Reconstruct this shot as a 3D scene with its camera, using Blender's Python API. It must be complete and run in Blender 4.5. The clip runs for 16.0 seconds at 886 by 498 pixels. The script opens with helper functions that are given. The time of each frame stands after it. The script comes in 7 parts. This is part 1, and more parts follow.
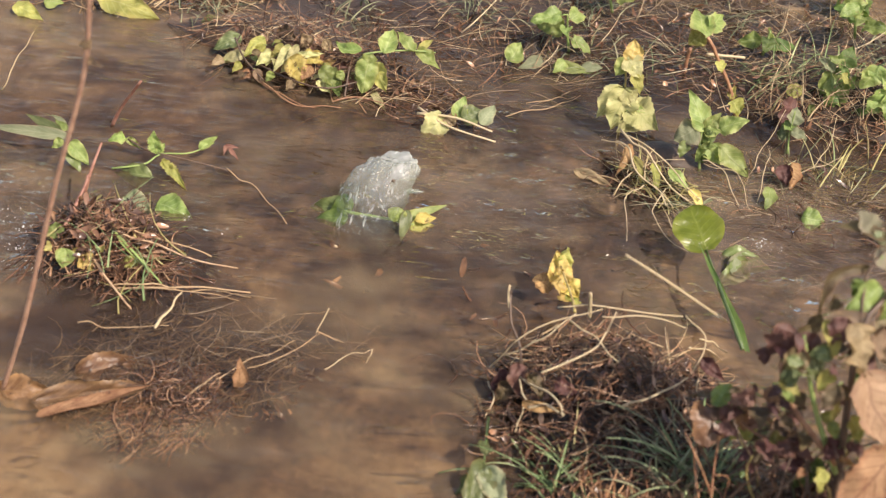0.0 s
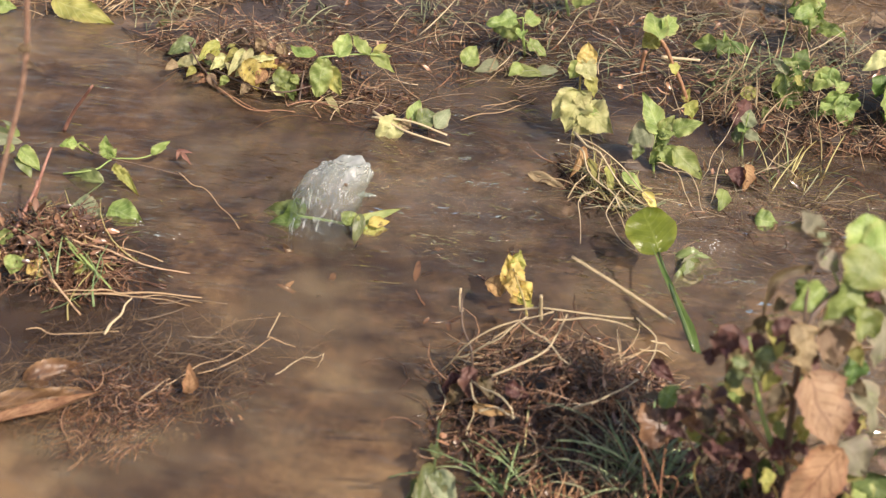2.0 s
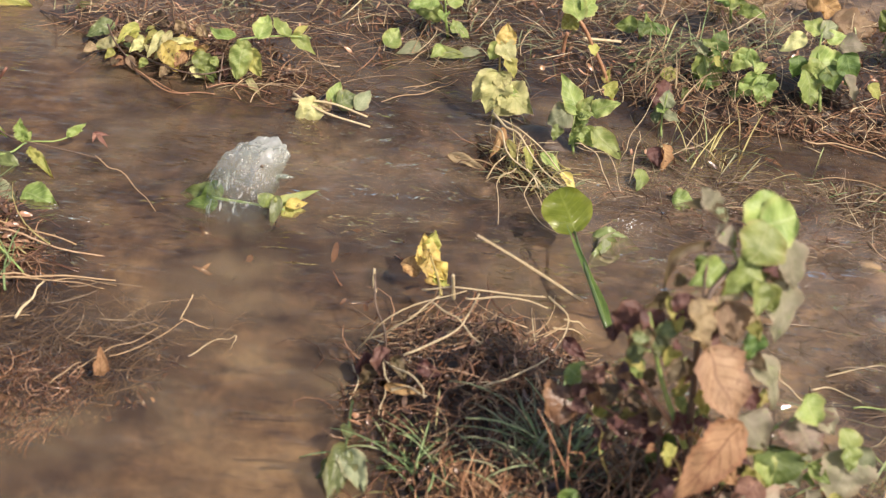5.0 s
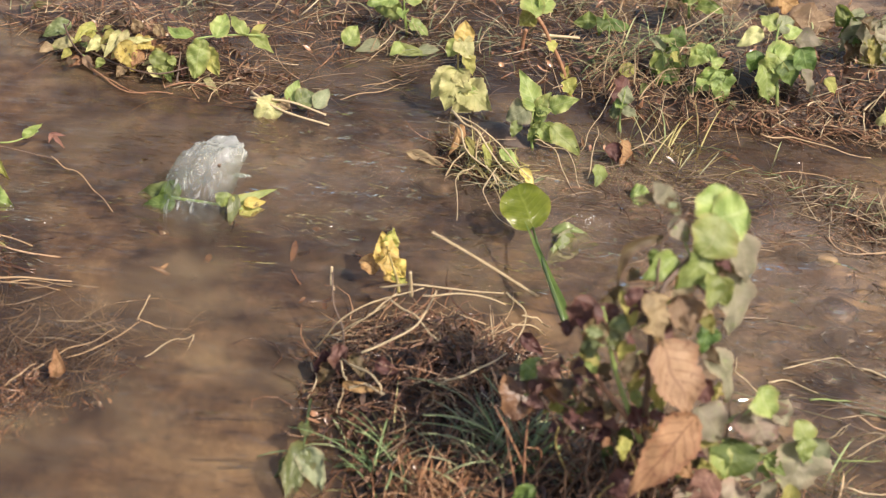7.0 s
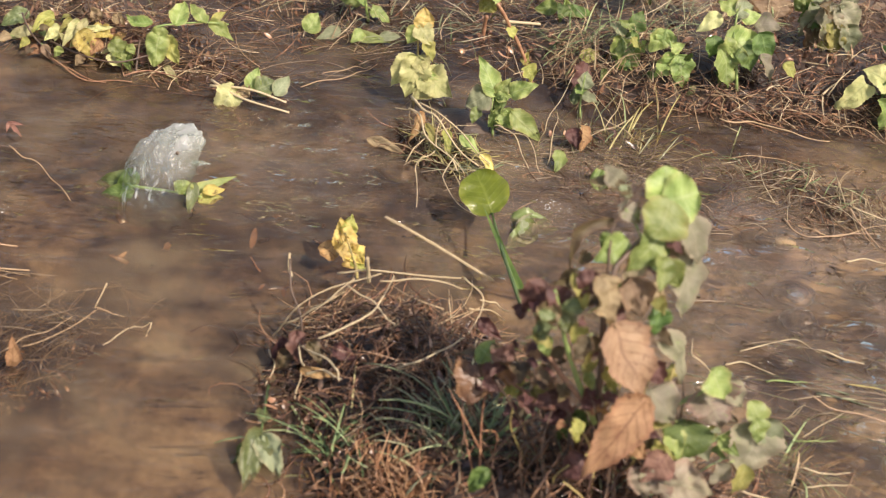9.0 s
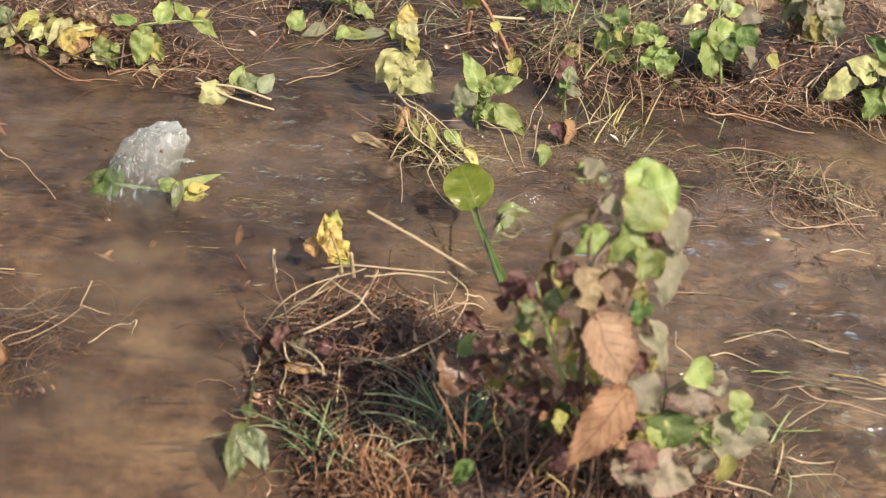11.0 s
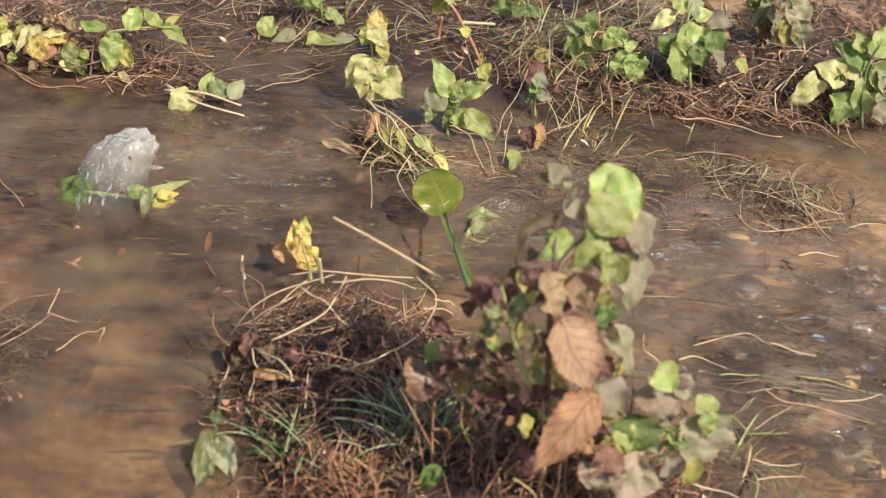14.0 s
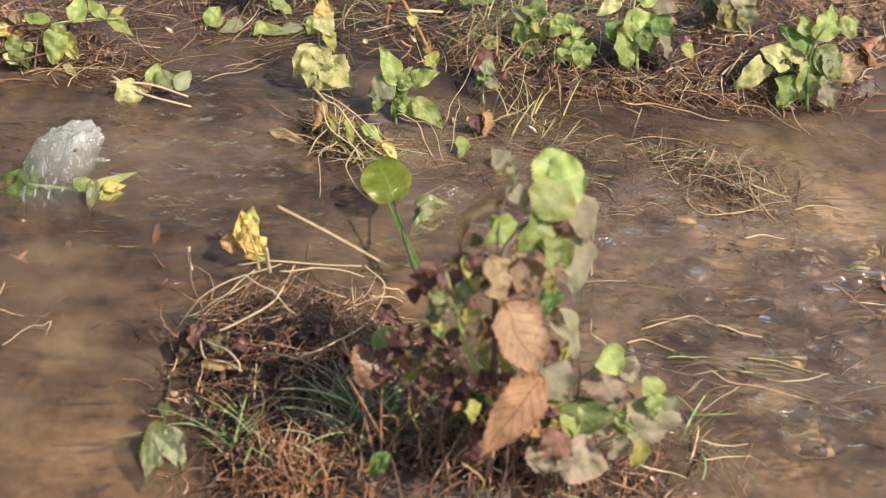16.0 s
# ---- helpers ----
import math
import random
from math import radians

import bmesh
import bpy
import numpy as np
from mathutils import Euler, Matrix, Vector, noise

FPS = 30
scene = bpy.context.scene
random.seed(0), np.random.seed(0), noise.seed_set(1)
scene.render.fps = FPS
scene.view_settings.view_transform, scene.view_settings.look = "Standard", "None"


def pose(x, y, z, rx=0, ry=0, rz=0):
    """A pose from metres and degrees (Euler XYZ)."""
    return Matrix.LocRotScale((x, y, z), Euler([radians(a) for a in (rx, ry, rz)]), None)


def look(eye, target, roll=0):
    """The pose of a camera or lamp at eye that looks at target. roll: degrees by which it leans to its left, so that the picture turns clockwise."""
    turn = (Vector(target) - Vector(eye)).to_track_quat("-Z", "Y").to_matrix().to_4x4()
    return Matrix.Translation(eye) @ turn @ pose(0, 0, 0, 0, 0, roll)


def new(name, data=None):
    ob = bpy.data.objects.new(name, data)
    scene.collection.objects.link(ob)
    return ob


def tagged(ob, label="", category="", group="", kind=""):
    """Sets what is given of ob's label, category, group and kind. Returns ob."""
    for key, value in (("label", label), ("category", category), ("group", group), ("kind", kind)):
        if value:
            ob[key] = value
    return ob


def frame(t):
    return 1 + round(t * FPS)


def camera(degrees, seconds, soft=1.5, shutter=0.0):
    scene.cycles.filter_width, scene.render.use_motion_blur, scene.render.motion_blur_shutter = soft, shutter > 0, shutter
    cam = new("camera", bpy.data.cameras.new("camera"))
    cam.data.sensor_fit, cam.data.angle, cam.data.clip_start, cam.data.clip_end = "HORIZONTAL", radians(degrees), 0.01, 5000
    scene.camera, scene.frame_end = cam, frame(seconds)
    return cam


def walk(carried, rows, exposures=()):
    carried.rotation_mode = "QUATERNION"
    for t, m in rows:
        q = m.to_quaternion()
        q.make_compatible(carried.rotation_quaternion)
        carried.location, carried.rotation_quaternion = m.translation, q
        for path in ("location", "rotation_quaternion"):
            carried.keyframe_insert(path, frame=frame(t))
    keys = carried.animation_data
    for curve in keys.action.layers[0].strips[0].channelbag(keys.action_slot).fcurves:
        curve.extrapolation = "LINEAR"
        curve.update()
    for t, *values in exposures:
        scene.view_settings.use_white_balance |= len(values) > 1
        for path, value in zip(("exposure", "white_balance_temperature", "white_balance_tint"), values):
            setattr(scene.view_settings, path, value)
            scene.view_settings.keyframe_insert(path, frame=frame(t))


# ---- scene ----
# ---- camera and its way ----
cam = camera(36.57, 16.0, soft=1.3)
cam.data.dof.use_dof, cam.data.dof.focus_distance, cam.data.dof.aperture_fstop = True, 1.38, 8.5
walk(cam, [
    (0, look((0.1196, -1.1744, 0.7502), (0.0388, -0.2266, 0.0187), 4.91)),
    (0.5, look((0.1265, -1.1724, 0.7487), (0.0514, -0.2225, 0.0193), 4.89)),
    (1, look((0.1299, -1.1717, 0.7485), (0.0595, -0.2208, 0.0199), 4.91)),
    (1.5, look((0.1325, -1.1713, 0.7511), (0.0666, -0.2199, 0.0228), 5.08)),
    (2, look((0.1375, -1.1710, 0.7495), (0.0800, -0.2177, 0.0230), 5.40)),
    (2.5, look((0.1416, -1.1707, 0.7492), (0.0948, -0.2176, 0.0215), 5.81)),
    (3, look((0.1449, -1.1709, 0.7480), (0.1074, -0.2188, 0.0185), 6.12)),
    (3.5, look((0.1532, -1.1720, 0.7472), (0.1206, -0.2216, 0.0153), 6.20)),
    (4, look((0.1590, -1.1724, 0.7474), (0.1358, -0.2231, 0.0137), 6.53)),
    (6.5, look((0.1815, -1.1725, 0.7510), (0.1797, -0.2203, 0.0208), 6.43)),
    (7, look((0.1819, -1.1724, 0.7493), (0.1934, -0.2209, 0.0181), 6.89)),
    (7.5, look((0.1877, -1.1722, 0.7483), (0.2051, -0.2220, 0.0156), 6.81)),
    (8, look((0.1930, -1.1732, 0.7466), (0.2161, -0.2242, 0.0125), 6.98)),
    (8.5, look((0.1954, -1.1738, 0.7474), (0.2232, -0.2269, 0.0108), 7.20)),
    (9, look((0.1982, -1.1758, 0.7491), (0.2311, -0.2286, 0.0131), 7.20)),
    (9.5, look((0.2020, -1.1776, 0.7492), (0.2368, -0.2300, 0.0136), 6.95)),
    (10, look((0.2086, -1.1787, 0.7491), (0.2463, -0.2315, 0.0133), 6.80)),
    (12.5, look((0.2053, -1.1805, 0.7514), (0.2421, -0.2351, 0.0133), 6.69)),
    (13, look((0.2136, -1.1799, 0.7518), (0.2538, -0.2329, 0.0158), 6.61)),
    (13.5, look((0.2157, -1.1804, 0.7524), (0.2651, -0.2326, 0.0181), 6.85)),
    (14, look((0.2169, -1.1804, 0.7522), (0.2717, -0.2313, 0.0200), 7.07)),
    (14.5, look((0.2240, -1.1803, 0.7541), (0.2874, -0.2354, 0.0170), 6.41)),
    (15, look((0.2244, -1.1804, 0.7524), (0.2998, -0.2360, 0.0159), 7.20)),
    (15.5, look((0.2265, -1.1812, 0.7519), (0.3080, -0.2372, 0.0156), 7.41)),
    (16, look((0.2280, -1.1834, 0.7527), (0.3181, -0.2396, 0.0171), 7.47)),
], exposures=[(0.0, 0.59, 6900, 14), (16.0, 0.59, 6900, 14)])

# ---- sky and sun ----
SUN_ELEVATION, SUN_AZIMUTH = 50.0, 124.0      # degrees; azimuth clockwise from +y
world = bpy.data.worlds.new("sky")
scene.world = world
world.use_nodes = True
wn = world.node_tree.nodes
sky = wn.new("ShaderNodeTexSky")
sky.sky_type = "NISHITA"
sky.sun_disc = False
sky.dust_density, sky.air_density = 3.0, 1.2
sky.sun_elevation = radians(SUN_ELEVATION)
sky.sun_rotation = radians(SUN_AZIMUTH)
world.node_tree.links.new(sky.outputs["Color"], wn["Background"].inputs["Color"])
wn["Background"].inputs["Strength"].default_value = 0.14
sun_data = bpy.data.lights.new("sun", "SUN")
sun_data.energy, sun_data.angle, sun_data.color = 4.7, radians(0.6), (1.0, 0.93, 0.82)
sun = new("sun", sun_data)
se, sa = radians(SUN_ELEVATION), radians(SUN_AZIMUTH)
sun.matrix_world = look((5 * math.sin(sa) * math.cos(se), 5 * math.cos(sa) * math.cos(se), 5 * math.sin(se)), (0, 0, 0))


# ---- materials ----
def nodes_of(name):
    m = bpy.data.materials.new(name)
    m.use_nodes = True
    m.node_tree.nodes.clear()
    return m, m.node_tree.nodes, m.node_tree.links


def ramp(n, stops):
    r = n.new("ShaderNodeValToRGB")
    while len(r.color_ramp.elements) < len(stops):
        r.color_ramp.elements.new(0.5)
    for e, (p, c) in zip(r.color_ramp.elements, stops):
        e.position, e.color = p, (*c, 1)
    return r


def noise_node(n, l, coords, scale, detail=4.0, rough=0.6, stretch=None, distort=0.0):
    t = n.new("ShaderNodeTexNoise")
    t.inputs["Scale"].default_value, t.inputs["Detail"].default_value = scale, detail
    t.inputs["Roughness"].default_value, t.inputs["Distortion"].default_value = rough, distort
    if stretch:
        m = n.new("ShaderNodeMapping")
        m.inputs["Rotation"].default_value = (0, 0, radians(stretch[3]))
        m.inputs["Scale"].default_value = stretch[:3]
        l.new(coords, m.inputs["Vector"])
        coords = m.outputs["Vector"]
    l.new(coords, t.inputs["Vector"])
    return t


def math_node(n, l, op, a, b=None, clamp=False):
    m = n.new("ShaderNodeMath")
    m.operation, m.use_clamp = op, clamp
    for i, v in enumerate((a, b)):
        if v is None:
            continue
        if isinstance(v, (int, float)):
            m.inputs[i].default_value = v
        else:
            l.new(v, m.inputs[i])
    return m.outputs[0]


def mix_node(n, l, f, a, b):
    m = n.new("ShaderNodeMix")
    m.data_type = "RGBA"
    for i, v in ((0, f), (6, a), (7, b)):
        if isinstance(v, (int, float)):
            m.inputs[i].default_value = v
        elif isinstance(v, tuple):
            m.inputs[i].default_value = (*v, 1)
        else:
            l.new(v, m.inputs[i])
    return m.outputs[2]


def bump_node(n, l, height, strength, distance):
    b = n.new("ShaderNodeBump")
    b.inputs["Strength"].default_value, b.inputs["Distance"].default_value = strength, distance
    l.new(height, b.inputs["Height"])
    return b.outputs["Normal"]


def finish(n, l, shader):
    o = n.new("ShaderNodeOutputMaterial")
    l.new(shader, o.inputs["Surface"])


def principled(n, l, color, rough, normal=None, spec=0.5):
    p = n.new("ShaderNodeBsdfPrincipled")
    if isinstance(color, tuple):
        p.inputs["Base Color"].default_value = (*color, 1)
    else:
        l.new(color, p.inputs["Base Color"])
    if isinstance(rough, float):
        p.inputs["Roughness"].default_value = rough
    else:
        l.new(rough, p.inputs["Roughness"])
    p.inputs["Specular IOR Level"].default_value = spec
    if normal is not None:
        l.new(normal, p.inputs["Normal"])
    return p


def leaf_material(name, base, dark, vein, edge, edge_amount=0.5, glow=0.4, rough=0.45, blotch=(0.2, 0.12, 0.05), blotch_at=0.72, vein_mix=0.38):
    """Leaf tissue: veins along the blade's own coordinates, worn margin, blotches, light coming through."""
    m, n, l = nodes_of(name)
    uv = n.new("ShaderNodeUVMap").outputs["UV"]
    ob = n.new("ShaderNodeTexCoord").outputs["Object"]
    sep = n.new("ShaderNodeSeparateXYZ")
    l.new(uv, sep.inputs[0])
    side = math_node(n, l, "ABSOLUTE", math_node(n, l, "SUBTRACT", sep.outputs["Y"], 0.5))
    mid = math_node(n, l, "SUBTRACT", 1.0, math_node(n, l, "MULTIPLY", side, 22.0), True)
    lat = math_node(n, l, "SINE", math_node(n, l, "MULTIPLY", math_node(n, l, "SUBTRACT", sep.outputs["X"], math_node(n, l, "MULTIPLY", side, 0.55)), 44.0))
    lat = math_node(n, l, "MULTIPLY", math_node(n, l, "SUBTRACT", lat, 0.72, True), 2.2)
    fine = noise_node(n, l, ob, 420.0, 3.0)
    broad = noise_node(n, l, ob, 55.0, 4.0, 0.65)
    r = ramp(n, [(0.3, dark), (0.68, base)])
    l.new(broad.outputs["Fac"], r.inputs[0])
    veins = math_node(n, l, "MAXIMUM", mid, lat, True)
    c = mix_node(n, l, math_node(n, l, "MULTIPLY", veins, vein_mix), r.outputs[0], vein)
    rim = math_node(n, l, "ADD", math_node(n, l, "MULTIPLY", math_node(n, l, "SUBTRACT", side, 0.33), 5.0), math_node(n, l, "SUBTRACT", broad.outputs["Fac"], 0.55), True)
    c = mix_node(n, l, math_node(n, l, "MULTIPLY", rim, edge_amount), c, edge)
    spots = noise_node(n, l, ob, 150.0, 5.0, 0.7)
    sp = math_node(n, l, "MULTIPLY", math_node(n, l, "SUBTRACT", spots.outputs["Fac"], blotch_at, True), 9.0, True)
    c = mix_node(n, l, sp, c, blotch)
    info = n.new("ShaderNodeObjectInfo")
    hsv = n.new("ShaderNodeHueSaturation")
    l.new(c, hsv.inputs["Color"])
    l.new(math_node(n, l, "ADD", 0.60, math_node(n, l, "MULTIPLY", info.outputs["Random"], 0.36)), hsv.inputs["Value"])
    l.new(math_node(n, l, "ADD", 0.485, math_node(n, l, "MULTIPLY", info.outputs["Random"], 0.03)), hsv.inputs["Hue"])
    c = hsv.outputs[0]
    hgt = math_node(n, l, "ADD", math_node(n, l, "MULTIPLY", veins, -0.7), fine.outputs["Fac"])
    nor = bump_node(n, l, hgt, 0.45, 0.0010)
    rg = math_node(n, l, "ADD", rough, math_node(n, l, "MULTIPLY", fine.outputs["Fac"], 0.25))
    p = principled(n, l, c, rg, nor, 0.45)
    tr = n.new("ShaderNodeBsdfTranslucent")
    bright = n.new("ShaderNodeHueSaturation")
    bright.inputs["Value"].default_value, bright.inputs["Saturation"].default_value = 1.35, 1.1
    l.new(c, bright.inputs["Color"])
    l.new(bright.outputs[0], tr.inputs["Color"])
    mx = n.new("ShaderNodeMixShader")
    mx.inputs[0].default_value = glow
    l.new(p.outputs[0], mx.inputs[1])
    l.new(tr.outputs[0], mx.inputs[2])
    finish(n, l, mx.outputs[0])
    return m


FRESH = leaf_material("fresh_green_leaf", (0.33, 0.41, 0.12), (0.14, 0.20, 0.05), (0.50, 0.55, 0.28), (0.42, 0.40, 0.16), 0.45, 0.4, 0.32)
LIME = leaf_material("lime_green_leaf", (0.42, 0.50, 0.16), (0.20, 0.28, 0.07), (0.56, 0.58, 0.30), (0.56, 0.47, 0.20), 0.5, 0.4, 0.34)
DEEP = leaf_material("deep_green_leaf", (0.15, 0.22, 0.05), (0.055, 0.10, 0.025), (0.28, 0.36, 0.12), (0.2, 0.24, 0.07), 0.3, 0.35)
YELLOW = leaf_material("yellow_leaf", (0.86, 0.72, 0.26), (0.74, 0.56, 0.15), (0.88, 0.78, 0.42), (0.66, 0.42, 0.14), 0.4, 0.35, 0.5, blotch_at=0.76)
WILTED = leaf_material("wilting_leaf", (0.50, 0.46, 0.14), (0.26, 0.28, 0.07), (0.66, 0.62, 0.30), (0.5, 0.36, 0.14), 0.5, 0.4, 0.55, blotch_at=0.62)
BROWN = leaf_material("dry_brown_leaf", (0.52, 0.32, 0.16), (0.26, 0.13, 0.06), (0.16, 0.07, 0.035), (0.30, 0.13, 0.06), 0.7, 0.3, 0.6, blotch=(0.10, 0.04, 0.02), blotch_at=0.58, vein_mix=0.75)
TAN = leaf_material("tan_dead_leaf", (0.40, 0.30, 0.18), (0.22, 0.145, 0.085), (0.17, 0.10, 0.06), (0.34, 0.2, 0.1), 0.6, 0.3, 0.65, blotch_at=0.60, vein_mix=0.6)
PINK = leaf_material("reddened_leaf", (0.50, 0.38, 0.27), (0.30, 0.23, 0.14), (0.60, 0.52, 0.36), (0.42, 0.13, 0.10), 0.8, 0.35, 0.5)
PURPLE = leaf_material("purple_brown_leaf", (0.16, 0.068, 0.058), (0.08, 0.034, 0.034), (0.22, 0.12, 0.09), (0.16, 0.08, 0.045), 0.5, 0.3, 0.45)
GREY = leaf_material("grey_green_leaf", (0.30, 0.32, 0.19), (0.18, 0.21, 0.11), (0.44, 0.46, 0.3), (0.36, 0.28, 0.18), 0.6, 0.35, 0.55)
OLIVE = leaf_material("glossy_olive_leaf", (0.17, 0.20, 0.022), (0.10, 0.125, 0.014), (0.23, 0.26, 0.05), (0.27, 0.27, 0.05), 0.5, 0.22, 0.10)
SOAKED = leaf_material("soaked_brown_leaf", (0.29, 0.15, 0.065), (0.13, 0.065, 0.035), (0.40, 0.25, 0.14), (0.52, 0.30, 0.14), 0.6, 0.15, 0.3, blotch=(0.05, 0.03, 0.02), blotch_at=0.58)
PALE = leaf_material("pale_wilting_leaf", (0.64, 0.60, 0.30), (0.42, 0.42, 0.18), (0.76, 0.72, 0.45), (0.6, 0.48, 0.26), 0.4, 0.35, 0.55, blotch=(0.3, 0.3, 0.1), blotch_at=0.60)
SILVER = leaf_material("pale_withered_leaf", (0.36, 0.32, 0.23), (0.24, 0.23, 0.13), (0.42, 0.38, 0.28), (0.44, 0.33, 0.24), 0.6, 0.4, 0.5, blotch=(0.30, 0.36, 0.14), blotch_at=0.60)
ROSY = leaf_material("pinkish_green_leaf", (0.38, 0.30, 0.23), (0.25, 0.21, 0.13), (0.52, 0.50, 0.34), (0.42, 0.24, 0.19), 0.7, 0.4, 0.5, blotch=(0.30, 0.34, 0.14), blotch_at=0.60)
# brownish green leaf tissue, its colour darkened as if lying in shade
SHADED = leaf_material("shaded_brownish_green_leaf", (0.17, 0.13, 0.06), (0.09, 0.055, 0.035), (0.25, 0.22, 0.10), (0.22, 0.11, 0.06), 0.6, 0.3, 0.45)
MOTTLED = leaf_material("mottled_yellow_leaf", (0.66, 0.52, 0.16), (0.44, 0.36, 0.09), (0.70, 0.60, 0.28), (0.40, 0.25, 0.10), 0.6, 0.35, 0.5, blotch=(0.14, 0.09, 0.04), blotch_at=0.55)
REDLEAF = leaf_material("dark_red_leaf", (0.34, 0.17, 0.13), (0.20, 0.09, 0.07), (0.40, 0.24, 0.18), (0.3, 0.13, 0.1), 0.5, 0.3, 0.5)
SUNK = leaf_material("drowned_green_leaf", (0.20, 0.25, 0.08), (0.12, 0.15, 0.05), (0.28, 0.32, 0.14), (0.22, 0.2, 0.1), 0.4, 0.2, 0.2)
ROTTEN = leaf_material("rotten_brown_leaf", (0.20, 0.105, 0.055), (0.08, 0.042, 0.028), (0.30, 0.18, 0.10), (0.34, 0.19, 0.09), 0.6, 0.12, 0.25, blotch=(0.04, 0.025, 0.02), blotch_at=0.56)
VEINED = leaf_material("pale_veined_leaf", (0.62, 0.58, 0.28), (0.42, 0.43, 0.16), (0.30, 0.33, 0.10), (0.58, 0.52, 0.26), 0.4, 0.35, 0.5, blotch=(0.26, 0.28, 0.08), blotch_at=0.60, vein_mix=0.45)
SLIMY = leaf_material("soaked_leaf", (0.19, 0.22, 0.09), (0.09, 0.12, 0.045), (0.34, 0.36, 0.18), (0.26, 0.2, 0.09), 0.5, 0.3, 0.25)


def strand_material(name, stops, rough=0.6, glow=0.15, grain=300.0):
    """Straw, roots or blades: each strand its own tone, with grain along it."""
    m, n, l = nodes_of(name)
    g = n.new("ShaderNodeNewGeometry")
    ob = n.new("ShaderNodeTexCoord").outputs["Object"]
    t = noise_node(n, l, ob, grain, 3.0)
    k = math_node(n, l, "ADD", math_node(n, l, "MULTIPLY", g.outputs["Random Per Island"], 0.8), math_node(n, l, "MULTIPLY", t.outputs["Fac"], 0.25))
    r = ramp(n, stops)
    l.new(k, r.inputs[0])
    nor = bump_node(n, l, t.outputs["Fac"], 0.4, 0.0008)
    p = principled(n, l, r.outputs[0], rough, nor, 0.5)
    tr = n.new("ShaderNodeBsdfTranslucent")
    l.new(r.outputs[0], tr.inputs["Color"])
    mx = n.new("ShaderNodeMixShader")
    mx.inputs[0].default_value = glow
    l.new(p.outputs[0], mx.inputs[1])
    l.new(tr.outputs[0], mx.inputs[2])
    finish(n, l, mx.outputs[0])
    return m


STRAW = strand_material("pale_straw", [(0.0, (0.09, 0.05, 0.028)), (0.35, (0.24, 0.14, 0.075)), (0.7, (0.46, 0.32, 0.18)), (1.0, (0.70, 0.57, 0.37))])
BLEACHED = strand_material("bleached_straw", [(0.0, (0.26, 0.19, 0.10)), (0.5, (0.44, 0.34, 0.20)), (1.0, (0.66, 0.55, 0.37))], 0.5)
ROOTS = strand_material("wet_roots", [(0.0, (0.034, 0.020, 0.015)), (0.4, (0.10, 0.052, 0.034)), (0.74, (0.24, 0.125, 0.074)), (1.0, (0.48, 0.30, 0.18))], 0.24, 0.06)
RUST = strand_material("rusty_moss", [(0.0, (0.09, 0.036, 0.02)), (0.5, (0.28, 0.13, 0.062)), (1.0, (0.58, 0.36, 0.20))], 0.35, 0.15)
MUDDY = strand_material("silted_straw", [(0.0, (0.06, 0.038, 0.025)), (0.55, (0.15, 0.10, 0.062)), (1.0, (0.36, 0.27, 0.17))], 0.4, 0.05)
GRASS = strand_material("green_grass", [(0.0, (0.11, 0.18, 0.07)), (0.45, (0.25, 0.35, 0.15)), (0.8, (0.42, 0.50, 0.25)), (1.0, (0.60, 0.60, 0.35))], 0.4, 0.35)
YGRASS = strand_material("yellowed_grass", [(0.0, (0.16, 0.12, 0.05)), (0.45, (0.40, 0.34, 0.13)), (0.8, (0.58, 0.52, 0.24)), (1.0, (0.74, 0.68, 0.42))], 0.45, 0.3)
DIMGRASS = strand_material("dull_grass", [(0.0, (0.08, 0.09, 0.05)), (0.5, (0.21, 0.24, 0.13)), (1.0, (0.45, 0.43, 0.26))], 0.45, 0.25)


def stem_material(name, a, b, rough=0.5):
    m, n, l = nodes_of(name)
    ob = n.new("ShaderNodeTexCoord").outputs["Object"]
    t = noise_node(n, l, ob, 130.0, 5.0, 0.7)
    r = ramp(n, [(0.3, a), (0.7, b)])
    l.new(t.outputs["Fac"], r.inputs[0])
    f = noise_node(n, l, ob, 700.0, 3.0)
    finish(n, l, principled(n, l, r.outputs[0], rough, bump_node(n, l, f.outputs["Fac"], 0.6, 0.0008)).outputs[0])
    return m


GREENSTEM = stem_material("green_stem", (0.12, 0.18, 0.05), (0.26, 0.32, 0.1))
REDSTEM = stem_material("red_brown_stem", (0.16, 0.06, 0.035), (0.34, 0.19, 0.10))
TANSTEM = stem_material("tan_dry_stem", (0.24, 0.14, 0.08), (0.44, 0.30, 0.18))
SCARLET = stem_material("red_twig_bark", (0.14, 0.05, 0.035), (0.33, 0.17, 0.12))
DARKGREEN = stem_material("dark_green_stem", (0.035, 0.06, 0.02), (0.10, 0.14, 0.045), 0.3)
REEDSTEM = stem_material("weathered_reed", (0.20, 0.10, 0.065), (0.40, 0.25, 0.175))
DARKSTEM = stem_material("dark_stem", (0.05, 0.03, 0.022), (0.13, 0.08, 0.05))
YELLOWSTEM = stem_material("mossy_yellow_stem", (0.20, 0.12, 0.05), (0.42, 0.36, 0.12))


